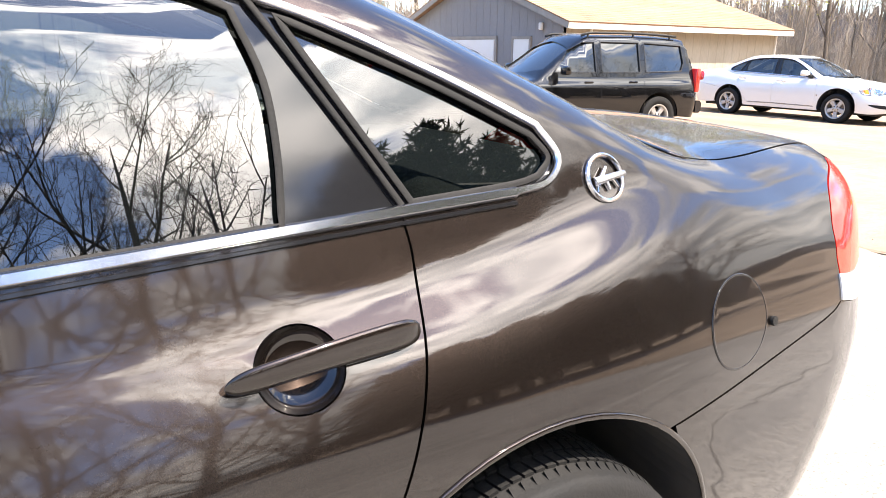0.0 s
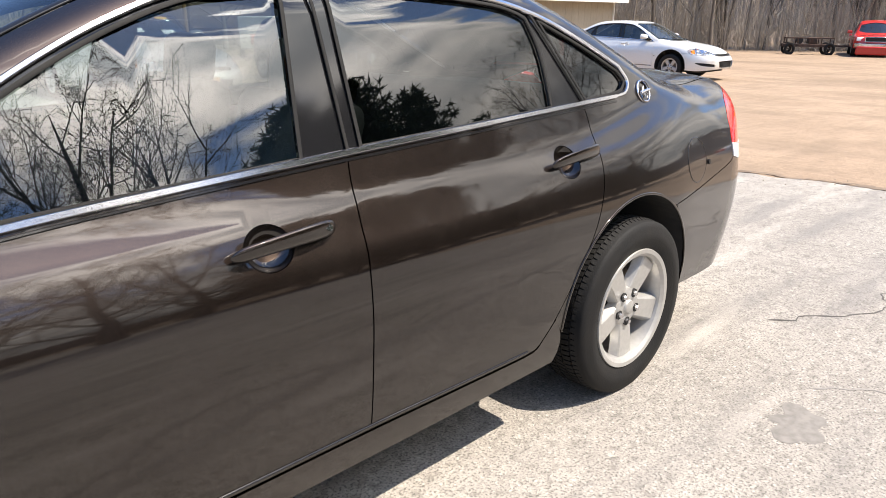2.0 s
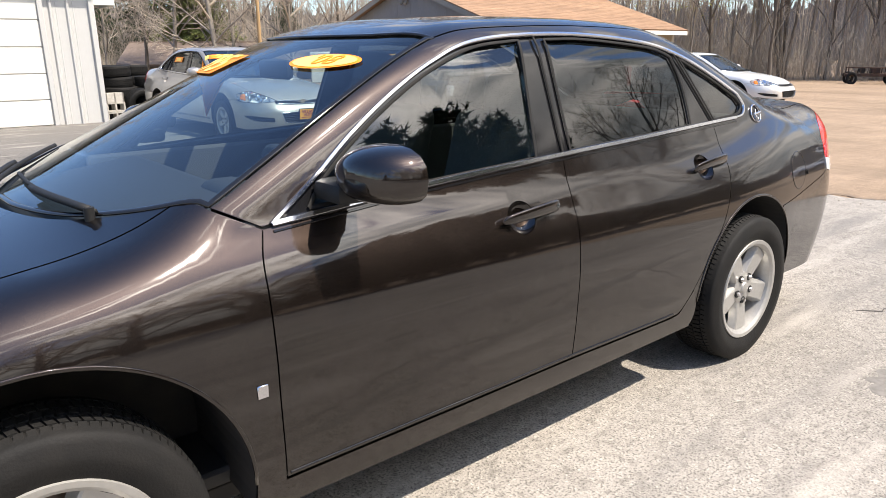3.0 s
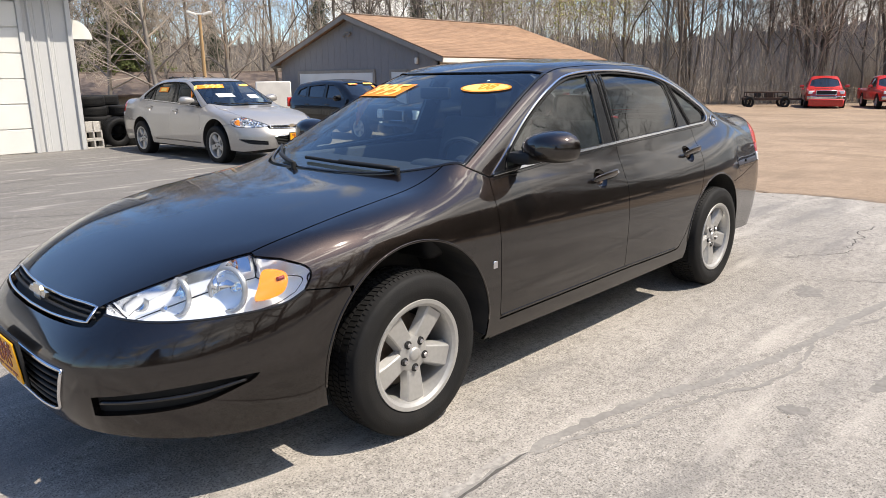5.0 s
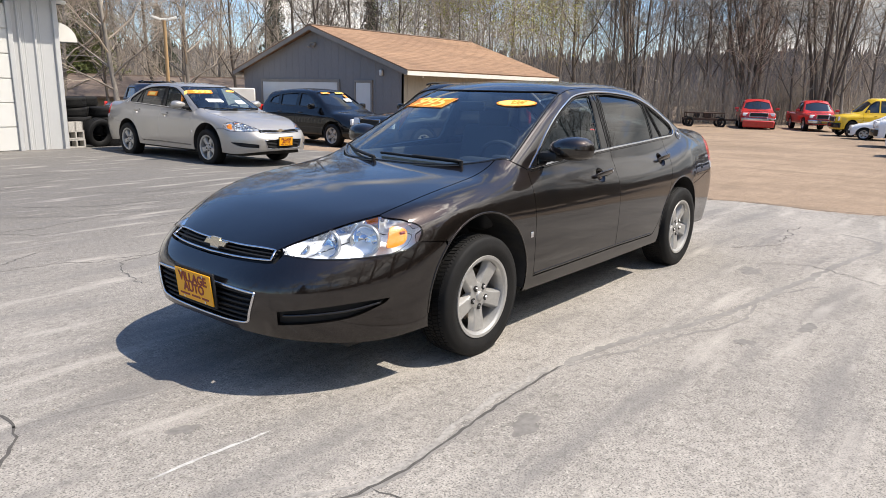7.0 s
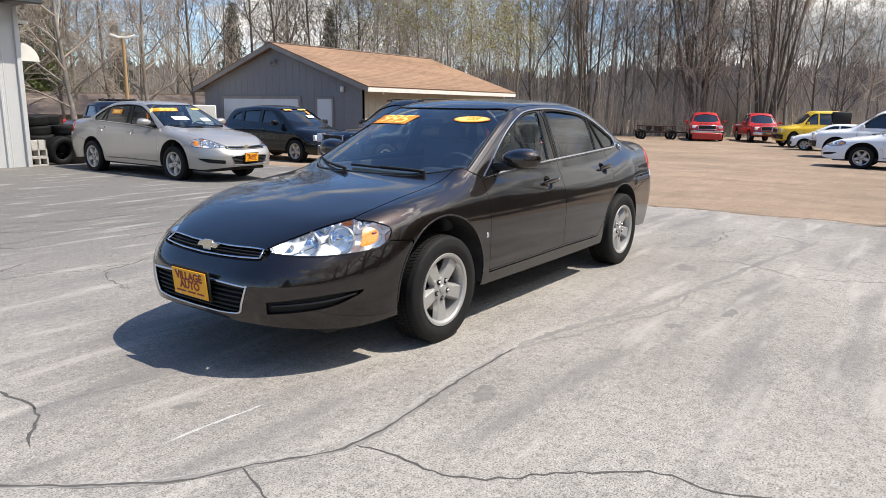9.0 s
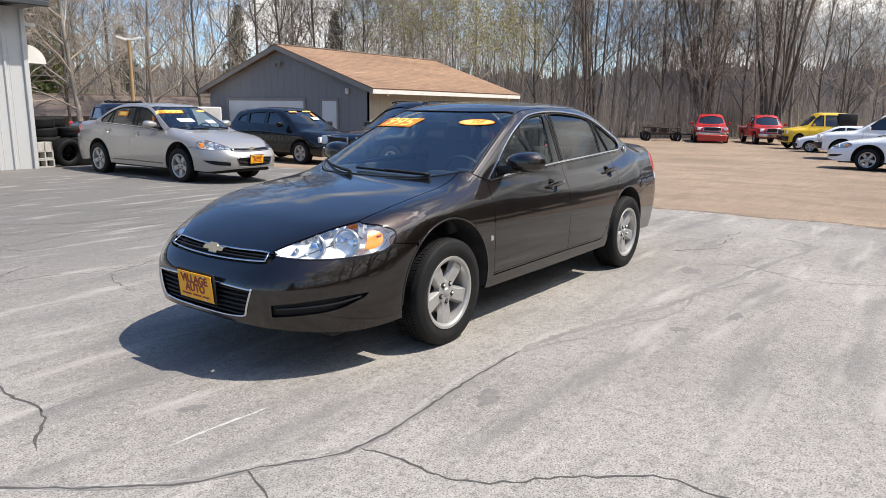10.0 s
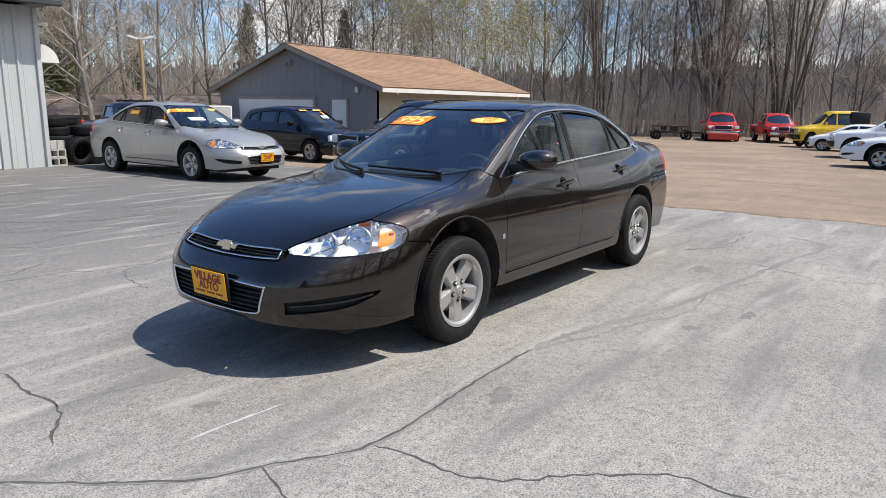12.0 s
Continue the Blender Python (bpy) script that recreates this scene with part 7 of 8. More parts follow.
cyl("eave_lamp", 0.04, (-15.3, GY1 + 0.30, GE - 0.28), (-15.3, GY1 + 0.30, GE - 0.16), TRIM_WHITE, garage, 10)
box("corner_board", (0.05, 0.10, GE - GZ0), Matrix.Translation((GX2 + 0.02, GY1 + 0.03, (GE + GZ0) / 2)), TRIM_WHITE, garage)

house = thing("low_house", pose(-19.5, -39.5, -1.15, 0, 0, 151), "long low brown-roofed house beyond the yard", "building")
box("wall", (17, 6, 1.9), Matrix.Translation((0, 0, 0.95)), CREAM_SIDING, house)
for s in (1, -1):
    box("roof", (18, 4.2, 0.12), Matrix.Translation((0, 1.85 * s, 2.45)) @ pose(0, 0, 0, -s * 18, 0, 0), SHINGLE_OLD, house)
for x in (-6, -2, 3, 6.5):
    w_ = box("window", (1.2, 0.06, 0.9), Matrix.Translation((x, 3.02, 1.15)), GLASS_DARK, house)
    box("window_frame", (1.34, 0.05, 0.09), Matrix.Translation((x, 3.05, 1.63)), TRIM_WHITE, w_)

cargo = thing("cargo_trailer", pose(-13.0, -22.6, -0.17, 0, 0, 60), "white boxed cargo trailer", "trailer")
cargo.scale = (0.72, 0.9, 0.86)
box("body", (2.6, 1.5, 1.35), Matrix.Translation((0, 0, 1.10)), TRIM_WHITE, cargo, 0.04)
for y in (-0.70, 0.70):
    v, f = tyre_mesh(0.28, 0.16, 0.09, 40)
    t = obj("wheel", [(p[0], p[1] + y, p[2] + 0.28) for p in v], f, RUBBER, cargo)

pole = thing("light_pole", pose(-11.1, -24.6, -0.25), "tan wooden light pole with two white lamp heads", "lamp post")
cyl("post", 0.085, (0, 0, -0.2), (0, 0, 4.22), POLE_WOOD, pole, 12, r2=0.065)
box("cross_arm", (0.08, 0.55, 0.06), Matrix.Translation((0, 0, 4.27)) @ pose(0, 0, 0, 0, 0, 60), TRIM_WHITE, pole, 0.01)
for s in (1, -1):
    box("lamp_head", (0.20, 0.38, 0.10), pose(0, 0, 0, 0, 0, 60) @ Matrix.Translation((0.0, 0.30 * s, 4.30)) @ pose(0, 0, 0, 18 * s, 0, 0), TRIM_WHITE, pole, 0.02)

# ---- tyres and blocks by the shed ----
tv, tf = tyre_mesh(0.33, 0.20, 0.11, 48)
tyre_data = obj("used_tyre", tv, tf, RUBBER).data
tyre_data.set_sharp_from_angle(angle=radians(35))
bpy.data.objects.remove(bpy.data.objects["used_tyre"])
n_ = 0
r = np.random.default_rng(3)
for cx_, cy_, cnt in ((-2.72, -13.95, 5), (-3.42, -13.80, 4), (-4.10, -14.1, 4), (-3.2, -14.6, 5), (-4.75, -14.2, 3), (-2.75, -14.7, 5)):
    for i in range(cnt):
        ob = new("used_tyre", tyre_data)
        ob.matrix_basis = pose(cx_ + r.normal(0, 0.03), cy_ + r.normal(0, 0.03), 0.115 + 0.222 * i - 0.015, 90 + r.normal(0, 2), 0, r.uniform(0, 360))
        tagged(ob, "worn black tyre in a stack by the shed", "tyre", "stacked tyres")
ob = new("used_tyre", tyre_data)
ob.matrix_basis = pose(-3.02, -13.38, 0.315, -12, 0, 12)
tagged(ob, "worn black tyre leaning on the stack", "tyre", "stacked tyres")


def block_mesh():
    bm = bmesh.new()
    L, W, H = 0.39, 0.19, 0.19
    for (a, b, c, d) in ((-L / 2, -W / 2, L / 2, -W / 2 + 0.03), (-L / 2, W / 2 - 0.03, L / 2, W / 2), (-L / 2, -W / 2, -L / 2 + 0.035, W / 2), (L / 2 - 0.035, -W / 2, L / 2, W / 2), (-0.018, -W / 2, 0.018, W / 2)):
        box_bm(bm, (c - a, d - b, H), Matrix.Translation(((a + c) / 2, (b + d) / 2, 0)), 0.003)
    return bm


blk = part("cinder_block", block_mesh(), CINDER)
blk.matrix_basis = pose(-2.47, -13.34, 0.09, 90, 0, 5)
tagged(blk, "pale cinder block at the corner of the shed", "block", "cinder blocks")
for i in (1, 2):
    copy_thing(blk, pose(-2.47 + 0.01 * i, -13.34, 0.09 + 0.192 * i, 90 if i < 2 else 0, 0, 5 + 4 * i))

# bare trailer frame before the woods
chassis = thing("trailer_frame", pose(-36.1, -11.1, -0.30, 0, 0, 118), "bare rusty black trailer frame", "trailer")
RUST = mat("rusty_steel", (0.045, 0.032, 0.026), 0.85, big_scale=5, big_amt=0.8, color2=(0.11, 0.055, 0.032), noise_scale=40, noise_amt=0.3)
chassis.scale = (0.72, 0.8, 0.9)
for y in (-0.55, 0.55):
    box("rail", (3.2, 0.10, 0.14), Matrix.Translation((0, y, 0.50)), RUST, chassis, 0.01)
    box("top_rail", (2.9, 0.06, 0.06), Matrix.Translation((0, y, 0.88)), RUST, chassis, 0.01)
    for x in (-1.42, -0.7, 0.0, 0.7, 1.42):
        box("post", (0.06, 0.06, 0.36), Matrix.Translation((x, y, 0.70)), RUST, chassis, 0.006)
for x in (-1.45, -0.75, 0.0, 0.7, 1.45):
    box("cross_member", (0.10, 1.2, 0.12), Matrix.Translation((x, 0, 0.52)), RUST, chassis, 0.01)
box("winch_box", (0.50, 0.60, 0.34), Matrix.Translation((0.25, 0.05, 0.74)), RUST, chassis, 0.03)
cyl("winch_drum", 0.16, (-0.55, -0.35, 0.74), (-0.55, 0.35, 0.74), DARK_LINER, chassis, 14)
box("draw_bar", (0.9, 0.10, 0.10), Matrix.Translation((2.0, 0, 0.48)), RUST, chassis, 0.01)
for x in (-1.2, 1.2):
    cyl("axle", 0.05, (x, -0.75, 0.33), (x, 0.75, 0.33), DARK_LINER, chassis, 10)
    for y in (-0.75, 0.75):
        v, f = tyre_mesh(0.33, 0.19, 0.10, 30)
        obj("tyre", [(p[0] + x, p[1] + y, p[2] + 0.33) for p in v], f, RUBBER, chassis)


# ---- trees ----
def bark(name, c1, c2, scale=5.0):
    return mat(name, c1, 0.92, noise_scale=scale * 6, noise_amt=0.35, big_scale=scale, big_amt=0.8, color2=c2, bump=0.6, bump_scale=25, stretch=(1, 1, 0.25))


BARK_GREY = bark("grey_bark", (0.32, 0.285, 0.24), (0.14, 0.122, 0.102))
BARK_DARK = bark("dark_bark", (0.17, 0.145, 0.118), (0.08, 0.067, 0.055))
BARK_BIRCH = bark("birch_bark", (0.58, 0.55, 0.48), (0.30, 0.27, 0.22), 2.0)
TWIG = mat("bare_twigs", (0.44, 0.375, 0.30), 0.9, big_scale=0.4, big_amt=0.6, color2=(0.24, 0.205, 0.165))
# own tone of the dark-barked trees; across the road, shade put into the colour
TWIG_DARK_AND_SHADED = mat("dark_and_shaded_twigs", (0.10, 0.085, 0.07), 0.9, big_scale=0.4, big_amt=0.5)
BRUSH = mat("dry_brush", (0.44, 0.385, 0.315), 0.95, big_scale=0.25, big_amt=0.7, color2=(0.20, 0.16, 0.12))
NEEDLE = mat("pine_needles", (0.035, 0.060, 0.022), 0.8, big_scale=0.9, big_amt=0.6, color2=(0.020, 0.035, 0.014), noise_scale=3, noise_amt=0.2)
BUD = mat("spring_buds", (0.40, 0.40, 0.11), 0.8, big_scale=0.7, big_amt=0.6, color2=(0.27, 0.28, 0.08))


class Growth:
    """Collects tapered limbs as one mesh."""

    def __init__(self):
        self.v, self.f, self.n = [], [], 0

    def limb(self, P, R, sides):
        P = np.asarray(P, float)
        m = len(P)
        t = np.gradient(P, axis=0)
        t /= np.maximum(np.linalg.norm(t, axis=1, keepdims=True), 1e-9)
        ref = np.where(np.abs(t[:, 2:3]) > 0.9, np.array([[1.0, 0, 0]]), np.array([[0, 0, 1.0]]))
        a = np.cross(t, ref)
        a /= np.maximum(np.linalg.norm(a, axis=1, keepdims=True), 1e-9)
        b = np.cross(t, a)
        ang = np.arange(sides) * 2 * math.pi / sides
        ring = P[:, None] + (a[:, None] * np.cos(ang)[None, :, None] + b[:, None] * np.sin(ang)[None, :, None]) * np.asarray(R)[:, None, None]
        self.v.append(ring.reshape(-1, 3))
        i, j = np.meshgrid(np.arange(m - 1), np.arange(sides), indexing="ij")
        k = (j + 1) % sides
        self.f.append(np.stack([i * sides + j, i * sides + k, (i + 1) * sides + k, (i + 1) * sides + j], -1).reshape(-1, 4) + self.n)
        self.n += m * sides

    def arrays(self):
        return np.concatenate(self.v), np.concatenate(self.f)


def bare_tree(seed, height, r0, spread=0.5, forks=9, twigs=4, fine=3, first=0.3, lean=0.04, spray=4, wide=0.012, long=(0.5, 1.3), wander=0.16):
    """Limbs of a leafless tree: (trunk, crown) arrays, about its foot."""
    r = np.random.default_rng(seed)
    tr, cr = Growth(), Growth()
    m = 9
    z = np.linspace(0, 1, m)
    off = np.cumsum(r.normal(0, lean, (m, 2)), 0) * height * 0.12
    P = np.c_[off - off[0], z * height]
    R = r0 * (1 - z) ** 0.8 + 0.012
    R[0] *= 1.35
    tr.limb(P, R, 8)
    tips = []

    def grow(p, d, length, rad, level):
        n = 5 if level < 2 else 4
        pts, q, dd = [p], p.copy(), d.copy()
        for i in range(n - 1):
            dd = dd + r.normal(0, wander, 3) + np.array([0, 0, 0.10 if level < 2 else 0.05])
            dd /= np.linalg.norm(dd)
            q = q + dd * length / (n - 1)
            pts.append(q.copy())
        rr = rad * np.linspace(1, 0.28, n)
        (tr if level == 0 and rad > r0 * 0.45 else cr).limb(pts, np.maximum(rr, 0.006), 5 if level == 0 else 3)
        tips.append(q.copy())
        if level < fine:
            cnt = twigs + (1 if level == 0 else 0)
            for c in range(cnt):
                u = 0.25 + 0.75 * (c + r.random()) / cnt
                k = u * (n - 1)
                i = min(int(k), n - 2)
                base = pts[i] + (pts[i + 1] - pts[i]) * (k - i)
                side = np.cross(dd, r.normal(0, 1, 3))
                side /= np.linalg.norm(side)
                nd = (pts[i + 1] - pts[i]) / np.linalg.norm(pts[i + 1] - pts[i]) * 0.75 + side * r.uniform(0.45, 0.85)
                nd /= np.linalg.norm(nd)
                grow(base, nd, length * r.uniform(0.38, 0.62), max(rad * 0.42, 0.007), level + 1)
    for i in range(forks):
        u = first + (0.97 - first) * (i + r.random() * 0.8) / forks
        k = u * (m - 1)
        j = min(int(k), m - 2)
        base = P[j] + (P[j + 1] - P[j]) * (k - j)
        a = i * 2.4 + r.uniform(-0.5, 0.5)
        el = r.uniform(0.5, 1.0)
        d = np.array([math.cos(a) * spread * 1.6, math.sin(a) * spread * 1.6, el])
        d /= np.linalg.norm(d)
        grow(base, d, height * r.uniform(0.28, 0.42) * (1.15 - 0.55 * u), max(r0 * (1 - u) ** 0.7 * 0.55, 0.02), 0)
    # sprays of the finest twigs, as slivers
    T = np.repeat(np.array(tips), spray, 0)
    if len(T):
        d = r.normal(0, 1, T.shape) + np.array([0, 0, 0.7])
        d /= np.linalg.norm(d, axis=1, keepdims=True)
        s = np.cross(d, r.normal(0, 1, T.shape))
        s /= np.linalg.norm(s, axis=1, keepdims=True)
        L = r.uniform(long[0], long[1], (len(T), 1)) * height / 15
        S = T - d * L * 0.35
        w = wide * height / 15
        v = np.stack([S - s * w, S + s * w, S + d * L], 1).reshape(-1, 3)
        k = np.arange(len(T)) * 3 + cr.n
        cr.v.append(v)
        cr.f.append(np.stack([k, k + 1, k + 2, k + 2], -1))
        cr.n += len(v)
    return tr.arrays(), cr.arrays(), np.array(tips)


def clump_tree(seed, height, stems, fan):
    """Several stems that rise from one foot and lean outwards, each with ascending branches."""
    r = np.random.default_rng(seed)
    tr, cr = Growth(), Growth()
    m = 9
    k = np.linspace(0, 1, m)
    for i in range(stems):
        a = i * 2.4 + r.uniform(-0.4, 0.4)
        h = height * r.uniform(0.8, 1.0)
        out = fan * h * r.uniform(0.25, 1.0)
        bend = k ** r.uniform(1.0, 1.5)
        P = np.c_[np.cos(a) * (0.25 + out * bend), np.sin(a) * (0.25 + out * bend), k * h] + np.c_[np.cumsum(r.normal(0, 0.07, (m, 2)), 0), np.zeros(m)]
        R = r.uniform(0.07, 0.12) * (1 - k) ** 0.75 + 0.010
        tr.limb(P, R, 7)
        for j in range(8):
            u = 0.35 + 0.64 * (j + r.random()) / 8
            q = u * (m - 1)
            n = min(int(q), m - 2)
            base = P[n] + (P[n + 1] - P[n]) * (q - n)
            b = r.uniform(0, 2 * math.pi)
            d = np.array([math.cos(b) * 0.42, math.sin(b) * 0.42, 1.0]) + 0.5 * np.array([math.cos(a), math.sin(a), 0]) * fan
            d /= np.linalg.norm(d)
            L = h * r.uniform(0.16, 0.30) * (1.2 - 0.6 * u)
            t = np.linspace(0, 1, 4)[:, None]
            B = base + d * L * t + r.normal(0, 0.05, (4, 3)) * t
            cr.limb(B, np.linspace(0.032, 0.010, 4), 3)
            for c in range(4):
                v = r.uniform(0.2, 1.0)
                e = d + r.normal(0, 0.32, 3)
                e /= np.linalg.norm(e)
                p0 = base + d * L * v
                cr.limb(np.stack([p0, p0 + e * L * 0.30, p0 + e * L * 0.62 + np.array([0, 0, 0.12])]), [0.013, 0.010, 0.005], 3)
    return tr.arrays(), cr.arrays()


def leaf_cloud(seed, tips, per, spread, size):
    """Small three-cornered leaves round the ends of twigs."""
    r = np.random.default_rng(seed)
    c = np.repeat(tips, per, 0) + r.normal(0, spread, (len(tips) * per, 3))
    a, b = r.normal(0, size, c.shape), r.normal(0, size, c.shape)
    v = np.stack([c, c + a, c + b], 1).reshape(-1, 3)
    return v, np.arange(len(v)).reshape(-1, 3)


def pine_tree(seed, height, width):
    """Trunk, and whorls of drooping boughs with tufts of needles."""
    r = np.random.default_rng(seed)
    tr = Growth()
    z = np.linspace(0, 1, 8)
    tr.limb(np.c_[r.normal(0, 0.04, (8, 2)), z * height], 0.20 * (1 - z) + 0.02, 7)
    tufts = []
    levels = int(height / 0.31)
    for i in range(levels):
        u = 0.12 + 0.88 * i / levels
        n = 7
        for j in range(n):
            a = j * 2 * math.pi / n + i * 0.7 + r.normal(0, 0.2)
            L = width * (1 - u) ** 0.75 * r.uniform(0.55, 1.15) + 0.15
            k = np.linspace(0, 1, 5)
            zz = u * height + L * (0.28 * k - 0.38 * k * k) + r.normal(0, 0.05)
            P = np.c_[np.cos(a) * L * k, np.sin(a) * L * k, zz]
            tr.limb(P, np.linspace(0.035, 0.008, 5) * (1.3 - u), 3)
            m = max(5, int(L * 11))
            t = r.uniform(0.18, 1.0, m)
            base = np.c_[np.cos(a) * L * t, np.sin(a) * L * t, u * height + L * (0.28 * t - 0.38 * t * t)]
            tufts.append(base + r.normal(0, 0.12, base.shape) * (1, 1, 0.5))
    T = np.concatenate(tufts)
    per = 9
    c = np.repeat(T, per, 0)
    d = r.normal(0, 1, c.shape) + np.array([0, 0, 0.25])
    d /= np.linalg.norm(d, axis=1, keepdims=True)
    s = np.cross(d, r.normal(0, 1, c.shape))
    s /= np.linalg.norm(s, axis=1, keepdims=True)
    L = r.uniform(0.14, 0.30, (len(c), 1))
    v = np.stack([c - s * 0.030, c + s * 0.030, c + d * L], 1).reshape(-1, 3)
    return tr.arrays(), (v, np.arange(len(v)).reshape(-1, 3))


def tree_thing(name, m, trunk, crown, bark_m, crown_m, label, group, leaves=None):
    root = thing(name, m, label, "tree", group)
    for nm, arr, mt in (("trunk", trunk, bark_m), ("crown", crown, crown_m)) + ((("foliage", leaves, BUD),) if leaves is not None else ()):
        ob = fast_mesh(nm, arr[0], arr[1], mt, smooth=nm == "trunk")
        ob.parent = root
    return root


def at_angle(az, d, c=(4.7, 3.2)):
    a = radians(az)
    x, y = c[0] + d * math.cos(a), c[1] + d * math.sin(a)
    return x, y, float(ground_z(x)) - 0.08


# trees of the near rows, each a thing of its own
KINDS = [("maple_tree", bare_tree(11, 15, 0.13, 0.42, 14, 5, 2, 0.10, spray=3, long=(0.6, 1.7)), BARK_GREY), ("maple_tree", bare_tree(12, 17, 0.12, 0.35, 13, 5, 2, 0.14, spray=3, long=(0.6, 1.6)), BARK_DARK),
         ("ash_tree", bare_tree(13, 18, 0.10, 0.28, 13, 5, 2, 0.16, spray=3, long=(0.6, 1.6)), BARK_GREY), ("birch_tree", bare_tree(14, 13, 0.07, 0.30, 11, 5, 2, 0.25, spray=5, long=(0.6, 1.6)), BARK_BIRCH)]
PROTO = []
for nm, (tr_, cr_, tp_), bk in KINDS:
    PROTO.append(tree_thing(nm, pose(0, 0, 0), tr_, cr_, bk, TWIG_DARK_AND_SHADED if bk is BARK_DARK else TWIG, "tall leafless tree at the edge of the woods" if nm != "birch_tree" else "leafless white-barked birch at the edge of the woods", "woodland trees"))
tr_, cr_, tp_ = bare_tree(15, 14, 0.075, 0.34, 12, 5, 2, 0.16, spray=5, long=(0.6, 1.6))
PROTO.append(tree_thing("budding_tree", pose(0, 0, 0), tr_, cr_, BARK_GREY, TWIG, "slender tree with yellow-green spring buds", "woodland trees", leaf_cloud(5, tp_[len(tp_) // 8:], 7, 0.45, 0.085)))
tr_, nd_ = pine_tree(16, 13.0, 2.9)
PROTO.append(tree_thing("pine_tree", pose(0, 0, 0), tr_, nd_, BARK_DARK, NEEDLE, "dark green pine tree", "woodland trees"))
# maple across the road, its twigs coloured dark for their unlit side
tr_, cr_, tp_ = bare_tree(17, 13.0, 0.26, 0.50, 15, 4, 3, 0.14, 0.05, 1, 0.007, (0.5, 1.2), 0.08)
PROTO.append(tree_thing("maple_tree", pose(0, 0, 0), tr_, cr_, BARK_DARK, TWIG_DARK_AND_SHADED, "broad leafless maple across the road, coloured dark as in shade", "roadside trees"))
tr_, cr_ = clump_tree(18, 15.5, 8, 0.24)
PROTO.append(tree_thing("maple_tree", pose(0, 0, 0), tr_, cr_, BARK_DARK, TWIG, "tall leafless maple with many stems from one foot", "woodland trees"))
tr_, cr_, tp_ = bare_tree(19, 12, 0.13, 0.66, 17, 5, 3, 0.10, 0.05, 1, 0.010, (0.6, 1.4))
PROTO.append(tree_thing("spreading_tree", pose(0, 0, 0), tr_, cr_, BARK_GREY, TWIG, "spreading grey-barked leafless tree beside the low house", "woodland trees"))
r = np.random.default_rng(21)
PLAN = [(7, 196.2, 50), (7, 191.6, 52), (7, 204.6, 47), (8, 243.9, 37), (8, 239.0, 40), (8, 247.5, 42),
        (3, 221.5, 41), (3, 220.3, 43), (3, 217.2, 42), (3, 219, 46), (4, 219.6, 41), (4, 216.3, 39), (4, 214, 40), (4, 212.5, 42), (4, 210.5, 43), (4, 218, 40), (4, 222.5, 47), (4, 207.8, 50),
        (0, 198, 50), (0, 197.2, 50.4), (0, 196.4, 49.5), (2, 199, 49.5), (2, 195.4, 50.4), (0, 192.6, 51.3), (2, 191.5, 52.2), (0, 190.2, 54), (2, 203.2, 47.7), (2, 205, 46.8), (0, 206.4, 47.7), (2, 201.2, 48.6),
        (1, 224.8, 43), (1, 226.4, 42), (1, 223.2, 44), (2, 228.5, 45), (1, 231.5, 46), (0, 233.5, 50), (0, 239.5, 45), (0, 237, 52), (0, 243.6, 48), (2, 246, 55), (0, 248.5, 52), (0, 252.5, 50), (2, 256, 52), (0, 260, 50), (1, 264, 54),
        (5, 250.6, 62), (5, 247.3, 66), (5, 240.6, 68), (5, 233, 66), (5, 225.4, 68), (5, 253.5, 60),
        (1, 196, 51), (1, 197.1, 51), (1, 199.6, 50), (1, 201.9, 48), (1, 193.5, 51), (1, 205.2, 44), (1, 209, 45), (1, 229, 41), (1, 235.6, 44), (1, 241.5, 43), (1, 244.6, 42), (1, 249.6, 45), (1, 190.8, 50), (1, 188.6, 56), (1, 187.2, 58),
        (8, 185.2, 66), (8, 183.0, 70), (6, 186.8, 72), (6, 181.2, 64), (0, 186.4, 80), (1, 184.6, 84), (0, 182.2, 86), (0, 179.5, 80), (2, 187.8, 78), (1, 176, 78)]
for kind, az, d in PLAN:
    x, y, z = at_angle(az, d)
    s = r.uniform(0.62, 0.85)
    c = copy_thing(PROTO[kind], pose(x, y, z, r.normal(0, 2), r.normal(0, 2), r.uniform(0, 360)))
    s *= {4: 0.9, 7: 1.2, 8: 1.15}.get(kind, 1.0) * (0.8 if az < 188.5 else 1.0)
    c.scale = (s, s, s * r.uniform(0.95, 1.1))
